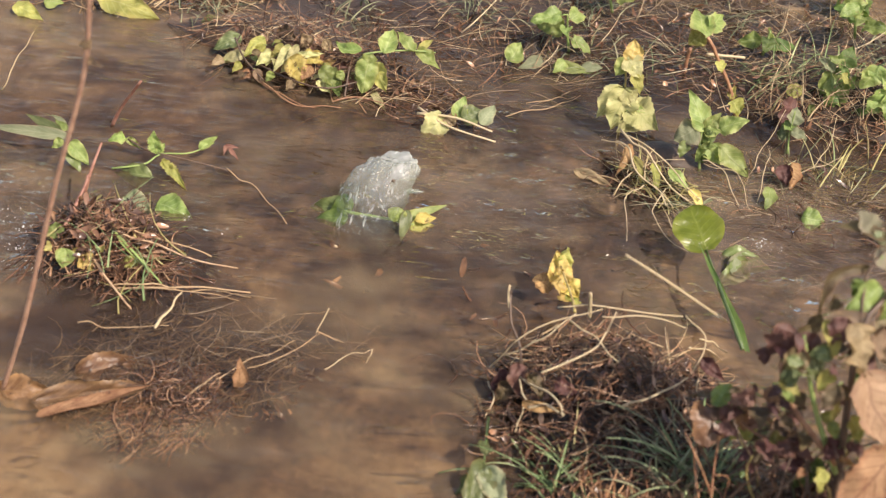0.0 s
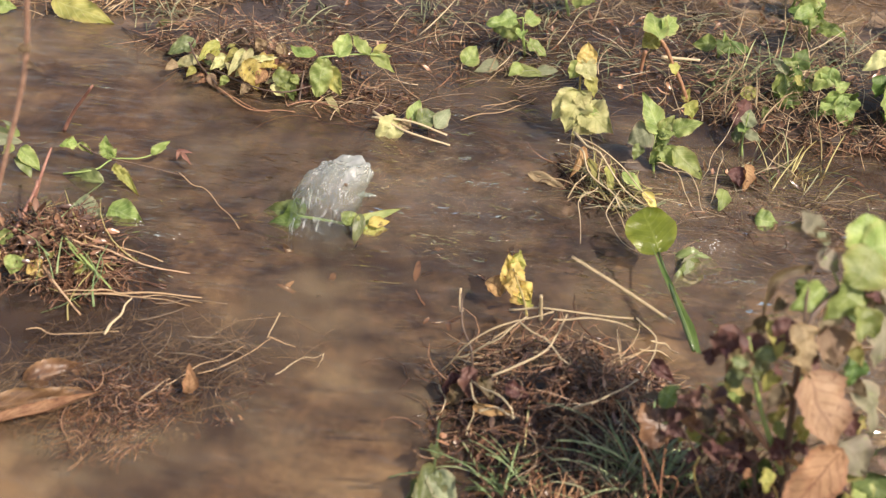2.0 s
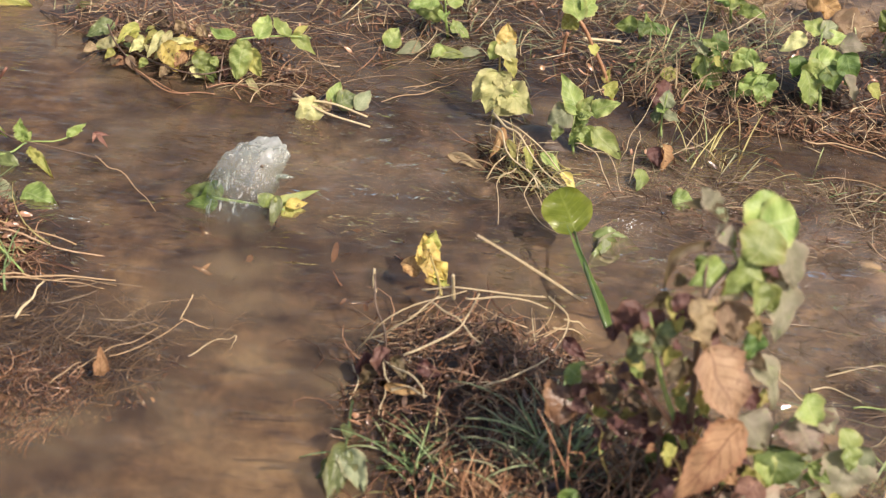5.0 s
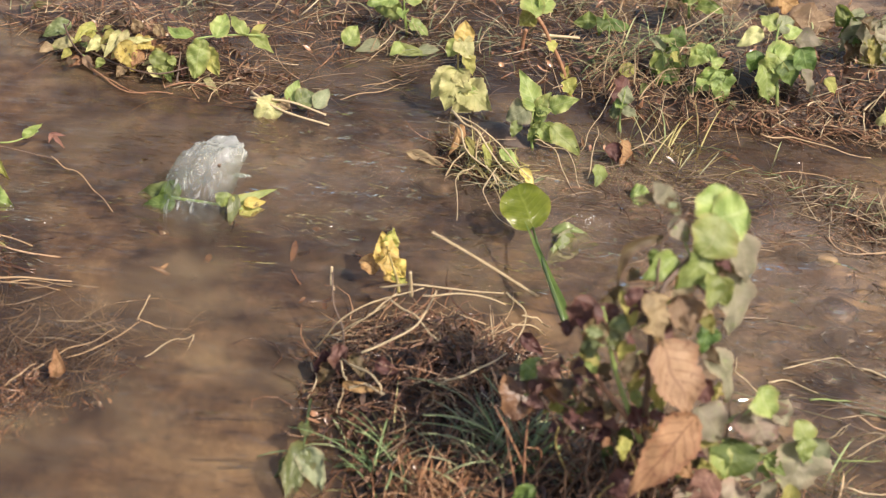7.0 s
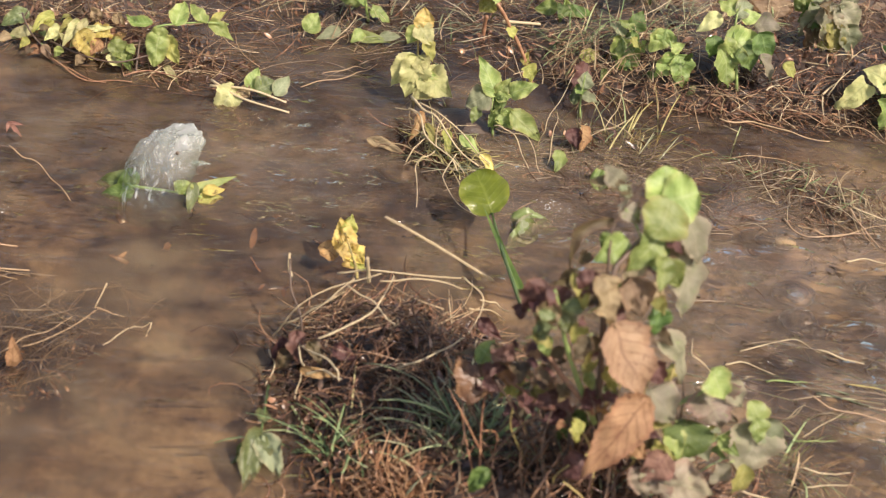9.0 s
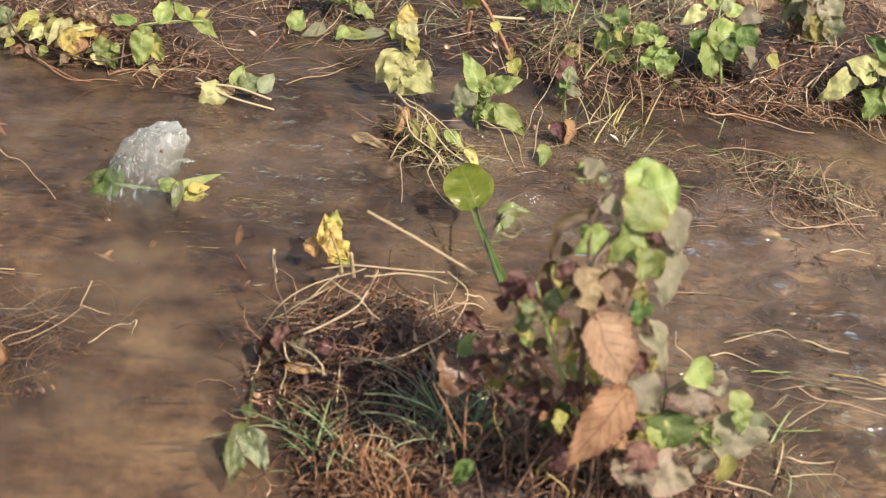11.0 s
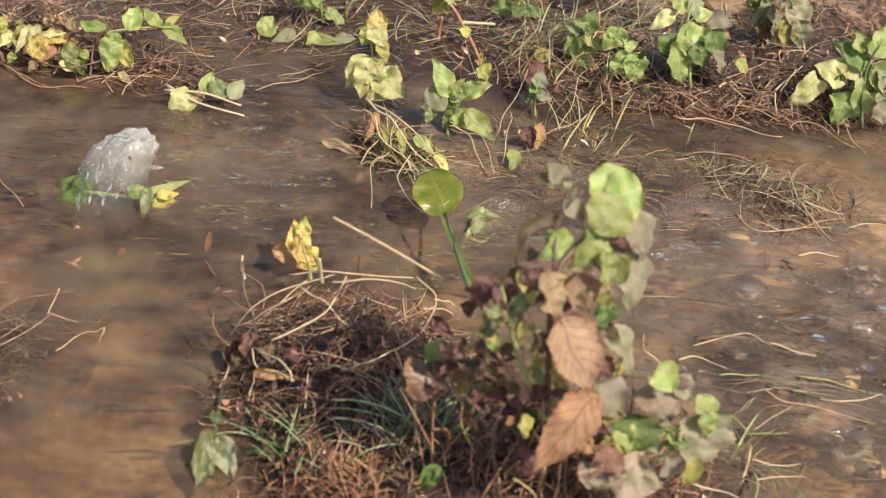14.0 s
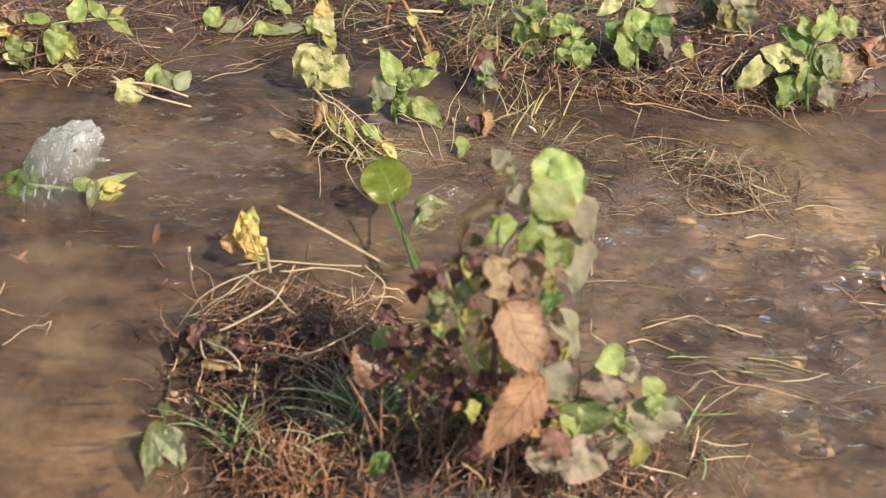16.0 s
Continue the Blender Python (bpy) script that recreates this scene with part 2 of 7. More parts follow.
def mud_material():
    m, n, l = nodes_of("wet_mud")
    ob = n.new("ShaderNodeTexCoord").outputs["Object"]
    att = n.new("ShaderNodeAttribute")
    att.attribute_name = "silt"
    a = noise_node(n, l, ob, 9.0, 6.0, 0.62, distort=0.6)
    b = noise_node(n, l, ob, 60.0, 6.0, 0.7)
    c = noise_node(n, l, ob, 420.0, 4.0, 0.6)
    k = math_node(n, l, "ADD", math_node(n, l, "MULTIPLY", a.outputs["Fac"], 0.70), math_node(n, l, "MULTIPLY", b.outputs["Fac"], 0.30))
    # silt also brings in the shade darkened at bank, tussock and clump
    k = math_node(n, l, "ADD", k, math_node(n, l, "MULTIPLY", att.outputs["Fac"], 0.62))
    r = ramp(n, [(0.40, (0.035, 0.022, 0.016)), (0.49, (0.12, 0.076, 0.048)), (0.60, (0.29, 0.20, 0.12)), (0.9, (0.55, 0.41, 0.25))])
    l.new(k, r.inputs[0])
    col = mix_node(n, l, math_node(n, l, "MULTIPLY", c.outputs["Fac"], 0.25), r.outputs[0], (0.10, 0.065, 0.045))
    h = math_node(n, l, "ADD", b.outputs["Fac"], math_node(n, l, "MULTIPLY", c.outputs["Fac"], 0.4))
    rg = math_node(n, l, "ADD", 0.20, math_node(n, l, "MULTIPLY", b.outputs["Fac"], 0.42))
    finish(n, l, principled(n, l, col, rg, bump_node(n, l, h, 0.5, 0.004)).outputs[0])
    return m


MUD = mud_material()
PALESTONE = stem_material("silt_coated_stone", (0.30, 0.22, 0.12), (0.55, 0.43, 0.25), 0.4)
DARKSTONE = stem_material("dark_wet_stone", (0.035, 0.027, 0.03), (0.10, 0.075, 0.07), 0.25)


def water_material():
    """Silty running water: see-through, with clouds of suspended mud and a rippled gloss."""
    m, n, l = nodes_of("silty_water")
    ob = n.new("ShaderNodeTexCoord").outputs["Object"]
    att = n.new("ShaderNodeAttribute")
    att.attribute_name = "silt"
    rush = n.new("ShaderNodeAttribute")
    rush.attribute_name = "rush"
    cloud = noise_node(n, l, ob, 6.0, 4.0, 0.55, (0.8, 1.15, 1, 12), 0.6)
    wisp = noise_node(n, l, ob, 26.0, 3.0, 0.5, (0.8, 1.1, 1, 12), 0.4)
    fleck = noise_node(n, l, ob, 80.0, 4.0, 0.6, (0.6, 1.3, 1, 12), 0.8)
    w0 = noise_node(n, l, ob, 22.0, 4.0, 0.6, (0.7, 1.3, 1, 12), 0.5)
    k = math_node(n, l, "ADD", math_node(n, l, "MULTIPLY", cloud.outputs["Fac"], 0.62), math_node(n, l, "MULTIPLY", wisp.outputs["Fac"], 0.34))
    k = math_node(n, l, "ADD", k, math_node(n, l, "MULTIPLY", math_node(n, l, "SUBTRACT", fleck.outputs["Fac"], 0.5), 0.04))
    k = math_node(n, l, "ADD", k, math_node(n, l, "MULTIPLY", att.outputs["Fac"], 0.26))
    r = ramp(n, [(0.38, (0.080, 0.055, 0.042)), (0.48, (0.18, 0.124, 0.076)), (0.60, (0.285, 0.208, 0.120)), (0.9, (0.44, 0.335, 0.195))])
    l.new(k, r.inputs[0])
    # churned water's milkiness and the sky's grey-mauve sheen, both mixed into the colour
    churn = math_node(n, l, "MULTIPLY", rush.outputs["Fac"], math_node(n, l, "MULTIPLY", w0.outputs["Fac"], 0.85), True)
    milky_sheen = mix_node(n, l, churn, r.outputs[0], (0.38, 0.287, 0.248))
    d = n.new("ShaderNodeBsdfDiffuse")
    l.new(milky_sheen, d.inputs["Color"])
    t = n.new("ShaderNodeBsdfTransparent")
    t.inputs["Color"].default_value = (0.93, 0.86, 0.76, 1)
    body = n.new("ShaderNodeMixShader")
    l.new(math_node(n, l, "SUBTRACT", math_node(n, l, "ADD", 0.02, math_node(n, l, "MULTIPLY", k, 0.62)), math_node(n, l, "MULTIPLY", rush.outputs["Fac"], 0.11), True), body.inputs[0])
    l.new(t.outputs[0], body.inputs[1])
    l.new(d.outputs[0], body.inputs[2])
    w1 = noise_node(n, l, ob, 30.0, 2.0, 0.5, (0.5, 1.4, 1, 14), 0.7)
    w2 = noise_node(n, l, ob, 100.0, 2.0, 0.5, (0.6, 1.4, 1, -10), 0.4)
    w3 = noise_node(n, l, ob, 62.0, 1.5, 0.5, (0.5, 1.3, 1, 14), 0.7)
    w4 = noise_node(n, l, ob, 15.0, 3.0, 0.6)
    away = math_node(n, l, "ABSOLUTE", math_node(n, l, "SUBTRACT", w3.outputs["Fac"], 0.5))
    crest = math_node(n, l, "SUBTRACT", 1.0, math_node(n, l, "MULTIPLY", away, 9.0), True)
    where = math_node(n, l, "MULTIPLY", math_node(n, l, "SUBTRACT", w4.outputs["Fac"], 0.455, True), 7.0, True)
    crest = math_node(n, l, "MULTIPLY", crest, math_node(n, l, "MULTIPLY", where, math_node(n, l, "ADD", 0.06, math_node(n, l, "MULTIPLY", rush.outputs["Fac"], 2.1))))
    h = math_node(n, l, "ADD", math_node(n, l, "MULTIPLY", w1.outputs["Fac"], math_node(n, l, "ADD", 0.55, math_node(n, l, "MULTIPLY", rush.outputs["Fac"], 1.4))), math_node(n, l, "MULTIPLY", w2.outputs["Fac"], math_node(n, l, "ADD", 0.03, math_node(n, l, "MULTIPLY", rush.outputs["Fac"], 0.14))))
    nor = bump_node(n, l, h, 0.7, 0.014)
    steep = n.new("ShaderNodeBump")
    steep.inputs["Strength"].default_value, steep.inputs["Distance"].default_value = 1.0, 0.0115
    l.new(crest, steep.inputs["Height"])
    l.new(nor, steep.inputs["Normal"])
    nor = steep.outputs["Normal"]
    g = n.new("ShaderNodeBsdfGlossy")
    g.inputs["Roughness"].default_value = 0.05
    l.new(nor, g.inputs["Normal"])
    fr = n.new("ShaderNodeFresnel")
    fr.inputs["IOR"].default_value = 1.37
    l.new(nor, fr.inputs["Normal"])
    top = n.new("ShaderNodeMixShader")
    l.new(fr.outputs[0], top.inputs[0])
    l.new(body.outputs[0], top.inputs[1])
    l.new(g.outputs[0], top.inputs[2])
    finish(n, l, top.outputs[0])
    return m


WATER = water_material()


def film_material():
    m, n, l = nodes_of("cloudy_plastic_film")
    ob = n.new("ShaderNodeTexCoord").outputs["Object"]
    sep = n.new("ShaderNodeSeparateXYZ")
    l.new(ob, sep.inputs[0])
    high = sep.outputs["Z"]
    a = noise_node(n, l, ob, 110.0, 2.0, 0.5, (1.6, 1.6, 0.5, 0), 1.0)
    b = noise_node(n, l, ob, 30.0, 4.0, 0.6, distort=1.2)
    r = ramp(n, [(0.35, (0.74, 0.78, 0.70)), (0.65, (0.93, 0.94, 0.95))])
    l.new(b.outputs["Fac"], r.inputs[0])
    p = principled(n, l, r.outputs[0], 0.07, bump_node(n, l, a.outputs["Fac"], 0.7, 0.0035), 1.0)
    tr = n.new("ShaderNodeBsdfTranslucent")
    l.new(r.outputs[0], tr.inputs["Color"])
    tp = n.new("ShaderNodeBsdfTransparent")
    tp.inputs["Color"].default_value = (0.9, 0.93, 0.88, 1)
    m1 = n.new("ShaderNodeMixShader")
    m1.inputs[0].default_value = 0.4
    l.new(p.outputs[0], m1.inputs[1])
    l.new(tr.outputs[0], m1.inputs[2])
    st = noise_node(n, l, ob, 85.0, 3.0, 0.6, (1.6, 1.6, 0.22, 0), 0.8)
    streak = math_node(n, l, "MULTIPLY", math_node(n, l, "SUBTRACT", st.outputs["Fac"], 0.55, True), 6.0, True)
    cloudy = math_node(n, l, "MULTIPLY", math_node(n, l, "SUBTRACT", high, 0.022), 16.0, True)
    cloudy = math_node(n, l, "MULTIPLY", cloudy, math_node(n, l, "ADD", 0.12, math_node(n, l, "MULTIPLY", b.outputs["Fac"], 0.72)))
    solid = math_node(n, l, "ADD", 0.05, math_node(n, l, "MAXIMUM", math_node(n, l, "MULTIPLY", streak, 0.55), cloudy), True)
    m2 = n.new("ShaderNodeMixShader")
    l.new(solid, m2.inputs[0])
    l.new(tp.outputs[0], m2.inputs[1])
    l.new(m1.outputs[0], m2.inputs[2])
    gl = n.new("ShaderNodeBsdfGlossy")
    gl.inputs["Roughness"].default_value = 0.06
    l.new(bump_node(n, l, a.outputs["Fac"], 1.0, 0.005), gl.inputs["Normal"])
    m3 = n.new("ShaderNodeMixShader")
    m3.inputs[0].default_value = 0.06
    l.new(m2.outputs[0], m3.inputs[1])
    l.new(gl.outputs[0], m3.inputs[2])
    finish(n, l, m3.outputs[0])
    return m


FILM = film_material()


# ---- the lie of the land ----
def bell(x, y, cx, cy, rx, ry, turn=0.0):
    c, s = math.cos(radians(turn)), math.sin(radians(turn))
    u, v = (x - cx) * c + (y - cy) * s, (y - cy) * c - (x - cx) * s
    return math.exp(-((u / rx) ** 2 + (v / ry) ** 2))


def smooth(a, b, v):
    k = min(1.0, max(0.0, (v - a) / (b - a)))
    return k * k * (3 - 2 * k)


def land(x, y):
    """Height of the mud at a place; the water stands at 0."""
    f = noise.noise((x * 5, y * 5, 0.3))
    g = noise.noise((x * 17, y * 17, 2.0))
    s = noise.noise((x * 60, y * 60, 5.0))
    h = -0.024 + 0.008 * f + 0.005 * g + 0.002 * s
    far = smooth(0.02, 0.24, y - 0.10 * math.sin(x * 4.2 + 0.6) * 0.3)
    h += 0.021 * far                                                     # flooded meadow beyond the channel
    h += 0.030 * bell(x, y, -0.14, 0.10, 0.17, 0.055, -18)               # drift bank under the creeping plant
    h += 0.040 * bell(x, y, 0.58, 0.15, 0.24, 0.075, 4)                  # root bank
    h += 0.036 * bell(x, y, 0.245, 0.008, 0.06, 0.035, -30)                 # tuft of yellow grass
    h += 0.052 * bell(x, y, 0.20, -0.375, 0.085, 0.065, 0)               # tussock crest
    h += 0.042 * bell(x, y, 0.25, -0.50, 0.12, 0.10, 0)                  # tussock apron
    h += 0.040 * bell(x, y, 0.37, -0.52, 0.10, 0.07, 0)
    h += 0.018 * bell(x, y, 0.52, -0.47, 0.06, 0.05, 0)
    h += 0.045 * bell(x, y, -0.27, -0.27, 0.065, 0.05, 10)               # root clump in the current
    h += 0.012 * bell(x, y, -0.20, -0.42, 0.12, 0.06, 20)                # drowned leaf litter
    h += 0.016 * bell(x, y, 0.61, -0.06, 0.11, 0.06, -20)                # raft of grass
    h += 0.022 * bell(x, y, 0.75, -0.23, 0.05, 0.04, 0)
    h += 0.007 * bell(x, y, -0.15, -0.45, 0.05, 0.04, 30)                # drowned moss
    h += 0.040 * bell(x, y, 0.86, 0.32, 0.26, 0.13)                      # mud bank beyond the corner
    r = math.hypot(x - 0.2, y)
    h += 0.10 * smooth(1.6, 4.5, r) + 0.5 * smooth(6, 40, r) * (0.6 + 0.4 * noise.noise((x * 0.06, y * 0.06, 9)))
    return h


def silt(x, y):
    """How much pale silt has settled at a place; also carries painted-in shade."""
    k = 0.14 * bell(x, y, 0.00, -0.48, 0.085, 0.10, 10) + 0.26 * bell(x, y, -0.25, -0.53, 0.09, 0.06)
    k -= 0.06 * bell(x, y, -0.36, 0.10, 0.16, 0.09, -10)
    k += (0.12 + 0.45 * noise.noise((x * 16, y * 23, 6.0)) + 0.12 * noise.noise((x * 55, y * 70, 3.0))) * bell(x, y, 0.62, -0.22, 0.28, 0.24)
    k += 0.2 * bell(x, y, 0.5, 0.42, 0.2, 0.08)
    # shade in the gaps of bank, tussock and clump, darkened into wet mud
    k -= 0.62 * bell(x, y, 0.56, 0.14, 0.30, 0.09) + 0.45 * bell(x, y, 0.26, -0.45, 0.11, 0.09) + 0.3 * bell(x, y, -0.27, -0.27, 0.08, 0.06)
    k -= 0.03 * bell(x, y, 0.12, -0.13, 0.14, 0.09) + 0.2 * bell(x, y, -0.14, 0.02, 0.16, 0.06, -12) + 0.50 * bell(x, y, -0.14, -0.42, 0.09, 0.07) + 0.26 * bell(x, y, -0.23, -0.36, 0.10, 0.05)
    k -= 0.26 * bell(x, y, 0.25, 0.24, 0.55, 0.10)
    # last term lightens the colour to offset the tussock's cast shadow
    k += 0.10 * bell(x, y, -0.30, 0.05, 0.22, 0.10, -10) + 0.16 * bell(x, y, 0.85, 0.30, 0.25, 0.14) + 0.22 * bell(x, y, 0.76, -0.10, 0.12, 0.10) + 0.14 * bell(x, y, 0.09, -0.47, 0.05, 0.08)
    return k - 0.07


def axis_steps(lo, hi, step, reach):
    v, out = hi, []
    while v < reach:
        step *= 1.28
        v += step
        out.append(v)
    mid = [lo + (hi - lo) * i / round((hi - lo) / 0.008) for i in range(round((hi - lo) / 0.008) + 1)]
    return mid, out


def sheet(name, xs, ys, height, material):
    vs = [(x, y, height(x, y)) for y in ys for x in xs]
    w = len(xs)
    fs = [(j * w + i, j * w + i + 1, (j + 1) * w + i + 1, (j + 1) * w + i) for j in range(len(ys) - 1) for i in range(w - 1)]
    me = bpy.data.meshes.new(name)
    me.from_pydata(vs, [], fs)
    me.materials.append(material)
    me.polygons.foreach_set("use_smooth", [True] * len(fs))
    return new(name, me)


mx_, ox = axis_steps(-0.75, 1.15, 0.008, 300.0)
my_, oy = axis_steps(-0.85, 0.75, 0.008, 300.0)
XS = [x for x in [0.4 - v for v in reversed(ox)] if x < -0.756] + mx_ + ox
YS = [y for y in [-v - 0.1 for v in reversed(oy)] if y < -0.856] + my_ + oy
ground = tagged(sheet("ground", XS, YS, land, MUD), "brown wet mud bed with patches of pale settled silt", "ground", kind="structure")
# settled silt, with the darkened shade under bank, tussock and clump
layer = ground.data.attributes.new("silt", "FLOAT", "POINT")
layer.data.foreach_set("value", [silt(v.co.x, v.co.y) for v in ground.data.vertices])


def rush(x, y):
    """Where the water runs fast and breaks."""
    k = bell(x, y, -0.33, -0.25, 0.11, 0.07) + 1.30 * bell(x, y, 0.62, -0.24, 0.20, 0.18) + 0.7 * bell(x, y, 0.10, -0.12, 0.14, 0.06)
    return k + 1.1 * bell(x, y, 0.40, -0.12, 0.15, 0.08) + 0.5 * bell(x, y, 0.12, 0.0, 0.10, 0.05) + 0.5 * bell(x, y, -0.06, -0.13, 0.07, 0.05)


def ripple(x, y):
    f = max(0.0, 1.0 - 0.25 * math.hypot(x - 0.2, y + 0.2))
    a = noise.noise((x * 14 + 0.6 * y, y * 34 - x * 8, 1.0)) * 0.0013
    b = noise.noise((x * 45, y * 80 - x * 18, 4.0)) * 0.0006
    c = noise.noise((x * 38, y * 55 - x * 12, 7.0)) * 0.005 * bell(x, y, -0.30, -0.25, 0.10, 0.06)
    c += noise.noise((x * 34, y * 60 - x * 15, 8.0)) * 0.0022 * bell(x, y, 0.64, -0.28, 0.15, 0.12)
    return (a + b) * f * (1.0 + 2.0 * rush(x, y)) + c


WX = [-6, -4, -2.6, -1.8, -1.2, -0.9] + [-0.75 + i * 0.0075 for i in range(254)] + [1.3, 1.7, 2.4, 3.5, 5, 6.4]
WY = [-6, -4, -2.6, -1.8, -1.2, -0.95] + [-0.85 + i * 0.0075 for i in range(207)] + [0.9, 1.2, 1.8, 2.6, 4, 6]
water = tagged(sheet("water", WX, WY, ripple, WATER), "shallow brown silty water running over mud", "water", kind="structure")
# the water's silt values hold the same darkened-in shade
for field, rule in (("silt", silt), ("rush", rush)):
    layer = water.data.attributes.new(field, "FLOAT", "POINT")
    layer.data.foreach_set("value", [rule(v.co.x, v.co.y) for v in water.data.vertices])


# ---- how things are made ----
def thing(name, at, label, category, group="", kind=""):
    ob = new(name)
    ob.location = at
    ob.empty_display_size = 0.02
    return tagged(ob, label, category, group, kind)


def mesh_part(name, verts, faces, material, parent, label="", uvs=None, smooth_faces=True):
    me = bpy.data.meshes.new(name)
    o = Vector(parent.location) if parent else Vector((0, 0, 0))
    me.from_pydata([tuple(Vector(v) - o) for v in verts], [], faces)
    me.materials.append(material)
    if smooth_faces:
        me.polygons.foreach_set("use_smooth", [True] * len(faces))
    if uvs:
        lay = me.uv_layers.new(name="UVMap")
        for lp in me.loops:
            lay.data[lp.index].uv = uvs[lp.vertex_index]
    ob = new(name, me)
    ob.parent = parent
    return tagged(ob, label)


VIEW_SIDE = Vector((0.22, -0.66, 0.72))      # the sunlit, upper side that most blades turn outwards


def outline(shape, u):
    if shape == "heart":
        return max(0.0, (1 - u) ** 0.62 * (u + 0.04) ** 0.28 * 1.28)
    if shape == "round":
        return max(0.0, math.sin(math.pi * min(1, u * 0.96 + 0.03)) ** 0.55)
    if shape == "blade":
        return max(0.0, (1 - u) ** 0.8 * min(1.0, 0.35 + u * 3))
    return max(0.0, math.sin(math.pi * u ** 0.63) ** 0.92)                # egg-shaped


def leaf(parent, base, tip, width, material, roll=0.0, fold=0.25, curl=0.15, crinkle=0.25, shape="egg", teeth=0.07, label="", name="leaf", bow=0.0):
    """One blade from base to tip, folded along its midrib, curled, toothed and crinkled."""
    base, tip = Vector(base), Vector(tip)
    ax = tip - base
    ln = ax.length
    ax.normalize()
    nrm = VIEW_SIDE - ax * VIEW_SIDE.dot(ax)
    nrm.normalize()
    nrm.rotate(Matrix.Rotation(radians(roll), 3, ax))
    sd = nrm.cross(ax)
    nu, nv = 22, 8
    seed = random.random() * 50
    lean, wave = 0.16 * noise.noise((seed, 1.0, 0.0)), 2.2 + 1.2 * noise.noise((seed, 4.0, 0.0))
    vs, uv = [], []
    for i in range(nu + 1):
        u = i / nu
        half = width / 2 * (0.9 if shape == "egg" else 1.0) * outline(shape, u) * (1 + 0.55 * teeth * (1 if i % 2 else -1))
        for j in range(nv + 1):
            v = -1 + 2 * j / nv
            ragged = 1 + (0.22 * crinkle + 0.06) * noise.noise((u * 5, seed + (9 if v > 0 else 0), 2.0)) * (0 if shape == "blade" else 1)
            sag = -curl * ln * (u * u) + curl * ln * 0.25 * math.sin(math.pi * u)
            up = fold * abs(v) ** 1.3 * half + sag
            nz = noise.noise((u * 4 + seed, v * 2.5, seed)) * crinkle * width * 0.5
            q = 0.5 + 0.5 * math.cos((u * 6.5 - abs(v) * 1.4) * 2 * math.pi)
            nz -= crinkle * width * 0.13 * (1 - q) * min(1, abs(v) * 3)
            nz += (0.05 + 0.10 * crinkle) * width * v * v * math.sin(wave * 2 * math.pi * u + (1.7 if v > 0 else 0.0) + seed)
            side = lean * math.sin(math.pi * u) * width + bow * ln * math.sin(math.pi * u)
            back = -0.10 * ln * abs(v) * (1 - u) * (1 if shape == "heart" else 0.25)
            vs.append(base + ax * (u * ln + back) + sd * (v * half * ragged * (1 + 0.9 * lean * v) + side + 0.06 * width * noise.noise((u * 2, seed, 3))) + nrm * (up + nz))
            uv.append((u, (v + 1) / 2))
    w = nv + 1
    fs = [(i * w + j, i * w + j + 1, (i + 1) * w + j + 1, (i + 1) * w + j) for i in range(nu) for j in range(nv)]
    return mesh_part(name, vs, fs, material, parent, label, uv)


def curve_points(pts, n):
    """A smooth line through a few points."""
    pts = [Vector(p) for p in pts]
    if len(pts) == 2:
        return [pts[0].lerp(pts[1], i / n) for i in range(n + 1)]
    out, p = [], [pts[0] * 2 - pts[1]] + pts + [pts[-1] * 2 - pts[-2]]
    for i in range(n + 1):
        s = i / n * (len(pts) - 1)
        k = min(int(s), len(pts) - 2)
        t = s - k
        a, b, c, d = p[k], p[k + 1], p[k + 2], p[k + 3]
        out.append(0.5 * (2 * b + (c - a) * t + (2 * a - 5 * b + 4 * c - d) * t * t + (3 * b - 3 * c + d - a) * t ** 3))
    return out


def tube(vs, fs, pts, r0, r1, sides=5, knobs=0.0, flat=1.0):
    o, n = len(vs), len(pts)
    for i, p in enumerate(pts):
        d = (pts[min(i + 1, n - 1)] - pts[max(i - 1, 0)]).normalized()
        a = d.cross(Vector((0.31, 0.2, 0.93)))
        a.normalize()
        b = d.cross(a)
        r = r0 + (r1 - r0) * i / (n - 1)
        if knobs:
            r *= 1 + knobs * noise.noise((i * 0.9, r0 * 900, 1.0))
        for k in range(sides):
            w = 2 * math.pi * k / sides
            vs.append(p + (a * math.cos(w) + b * math.sin(w) * flat) * r)
    for i in range(n - 1):
        for k in range(sides):
            k2 = (k + 1) % sides
            fs.append((o + i * sides + k, o + i * sides + k2, o + (i + 1) * sides + k2, o + (i + 1) * sides + k))
    fs.append(tuple(o + k for k in reversed(range(sides))))
    fs.append(tuple(o + (n - 1) * sides + k for k in range(sides)))


def stem(parent, pts, r0, r1, material, name="stem", label="", steps=14, knobs=0.25, sides=7, flat=1.0, wobble=0.0):
    vs, fs = [], []
    line = curve_points(pts, steps)
    if wobble:
        q, span = random.random() * 90, (line[-1] - line[0]).length
        line = [v + wobble * span * noise.noise_vector((i * 0.22, q, 0.0)) for i, v in enumerate(line)]
    tube(vs, fs, line, r0, r1, sides, knobs, flat)
    return mesh_part(name, vs, fs, material, parent, label)


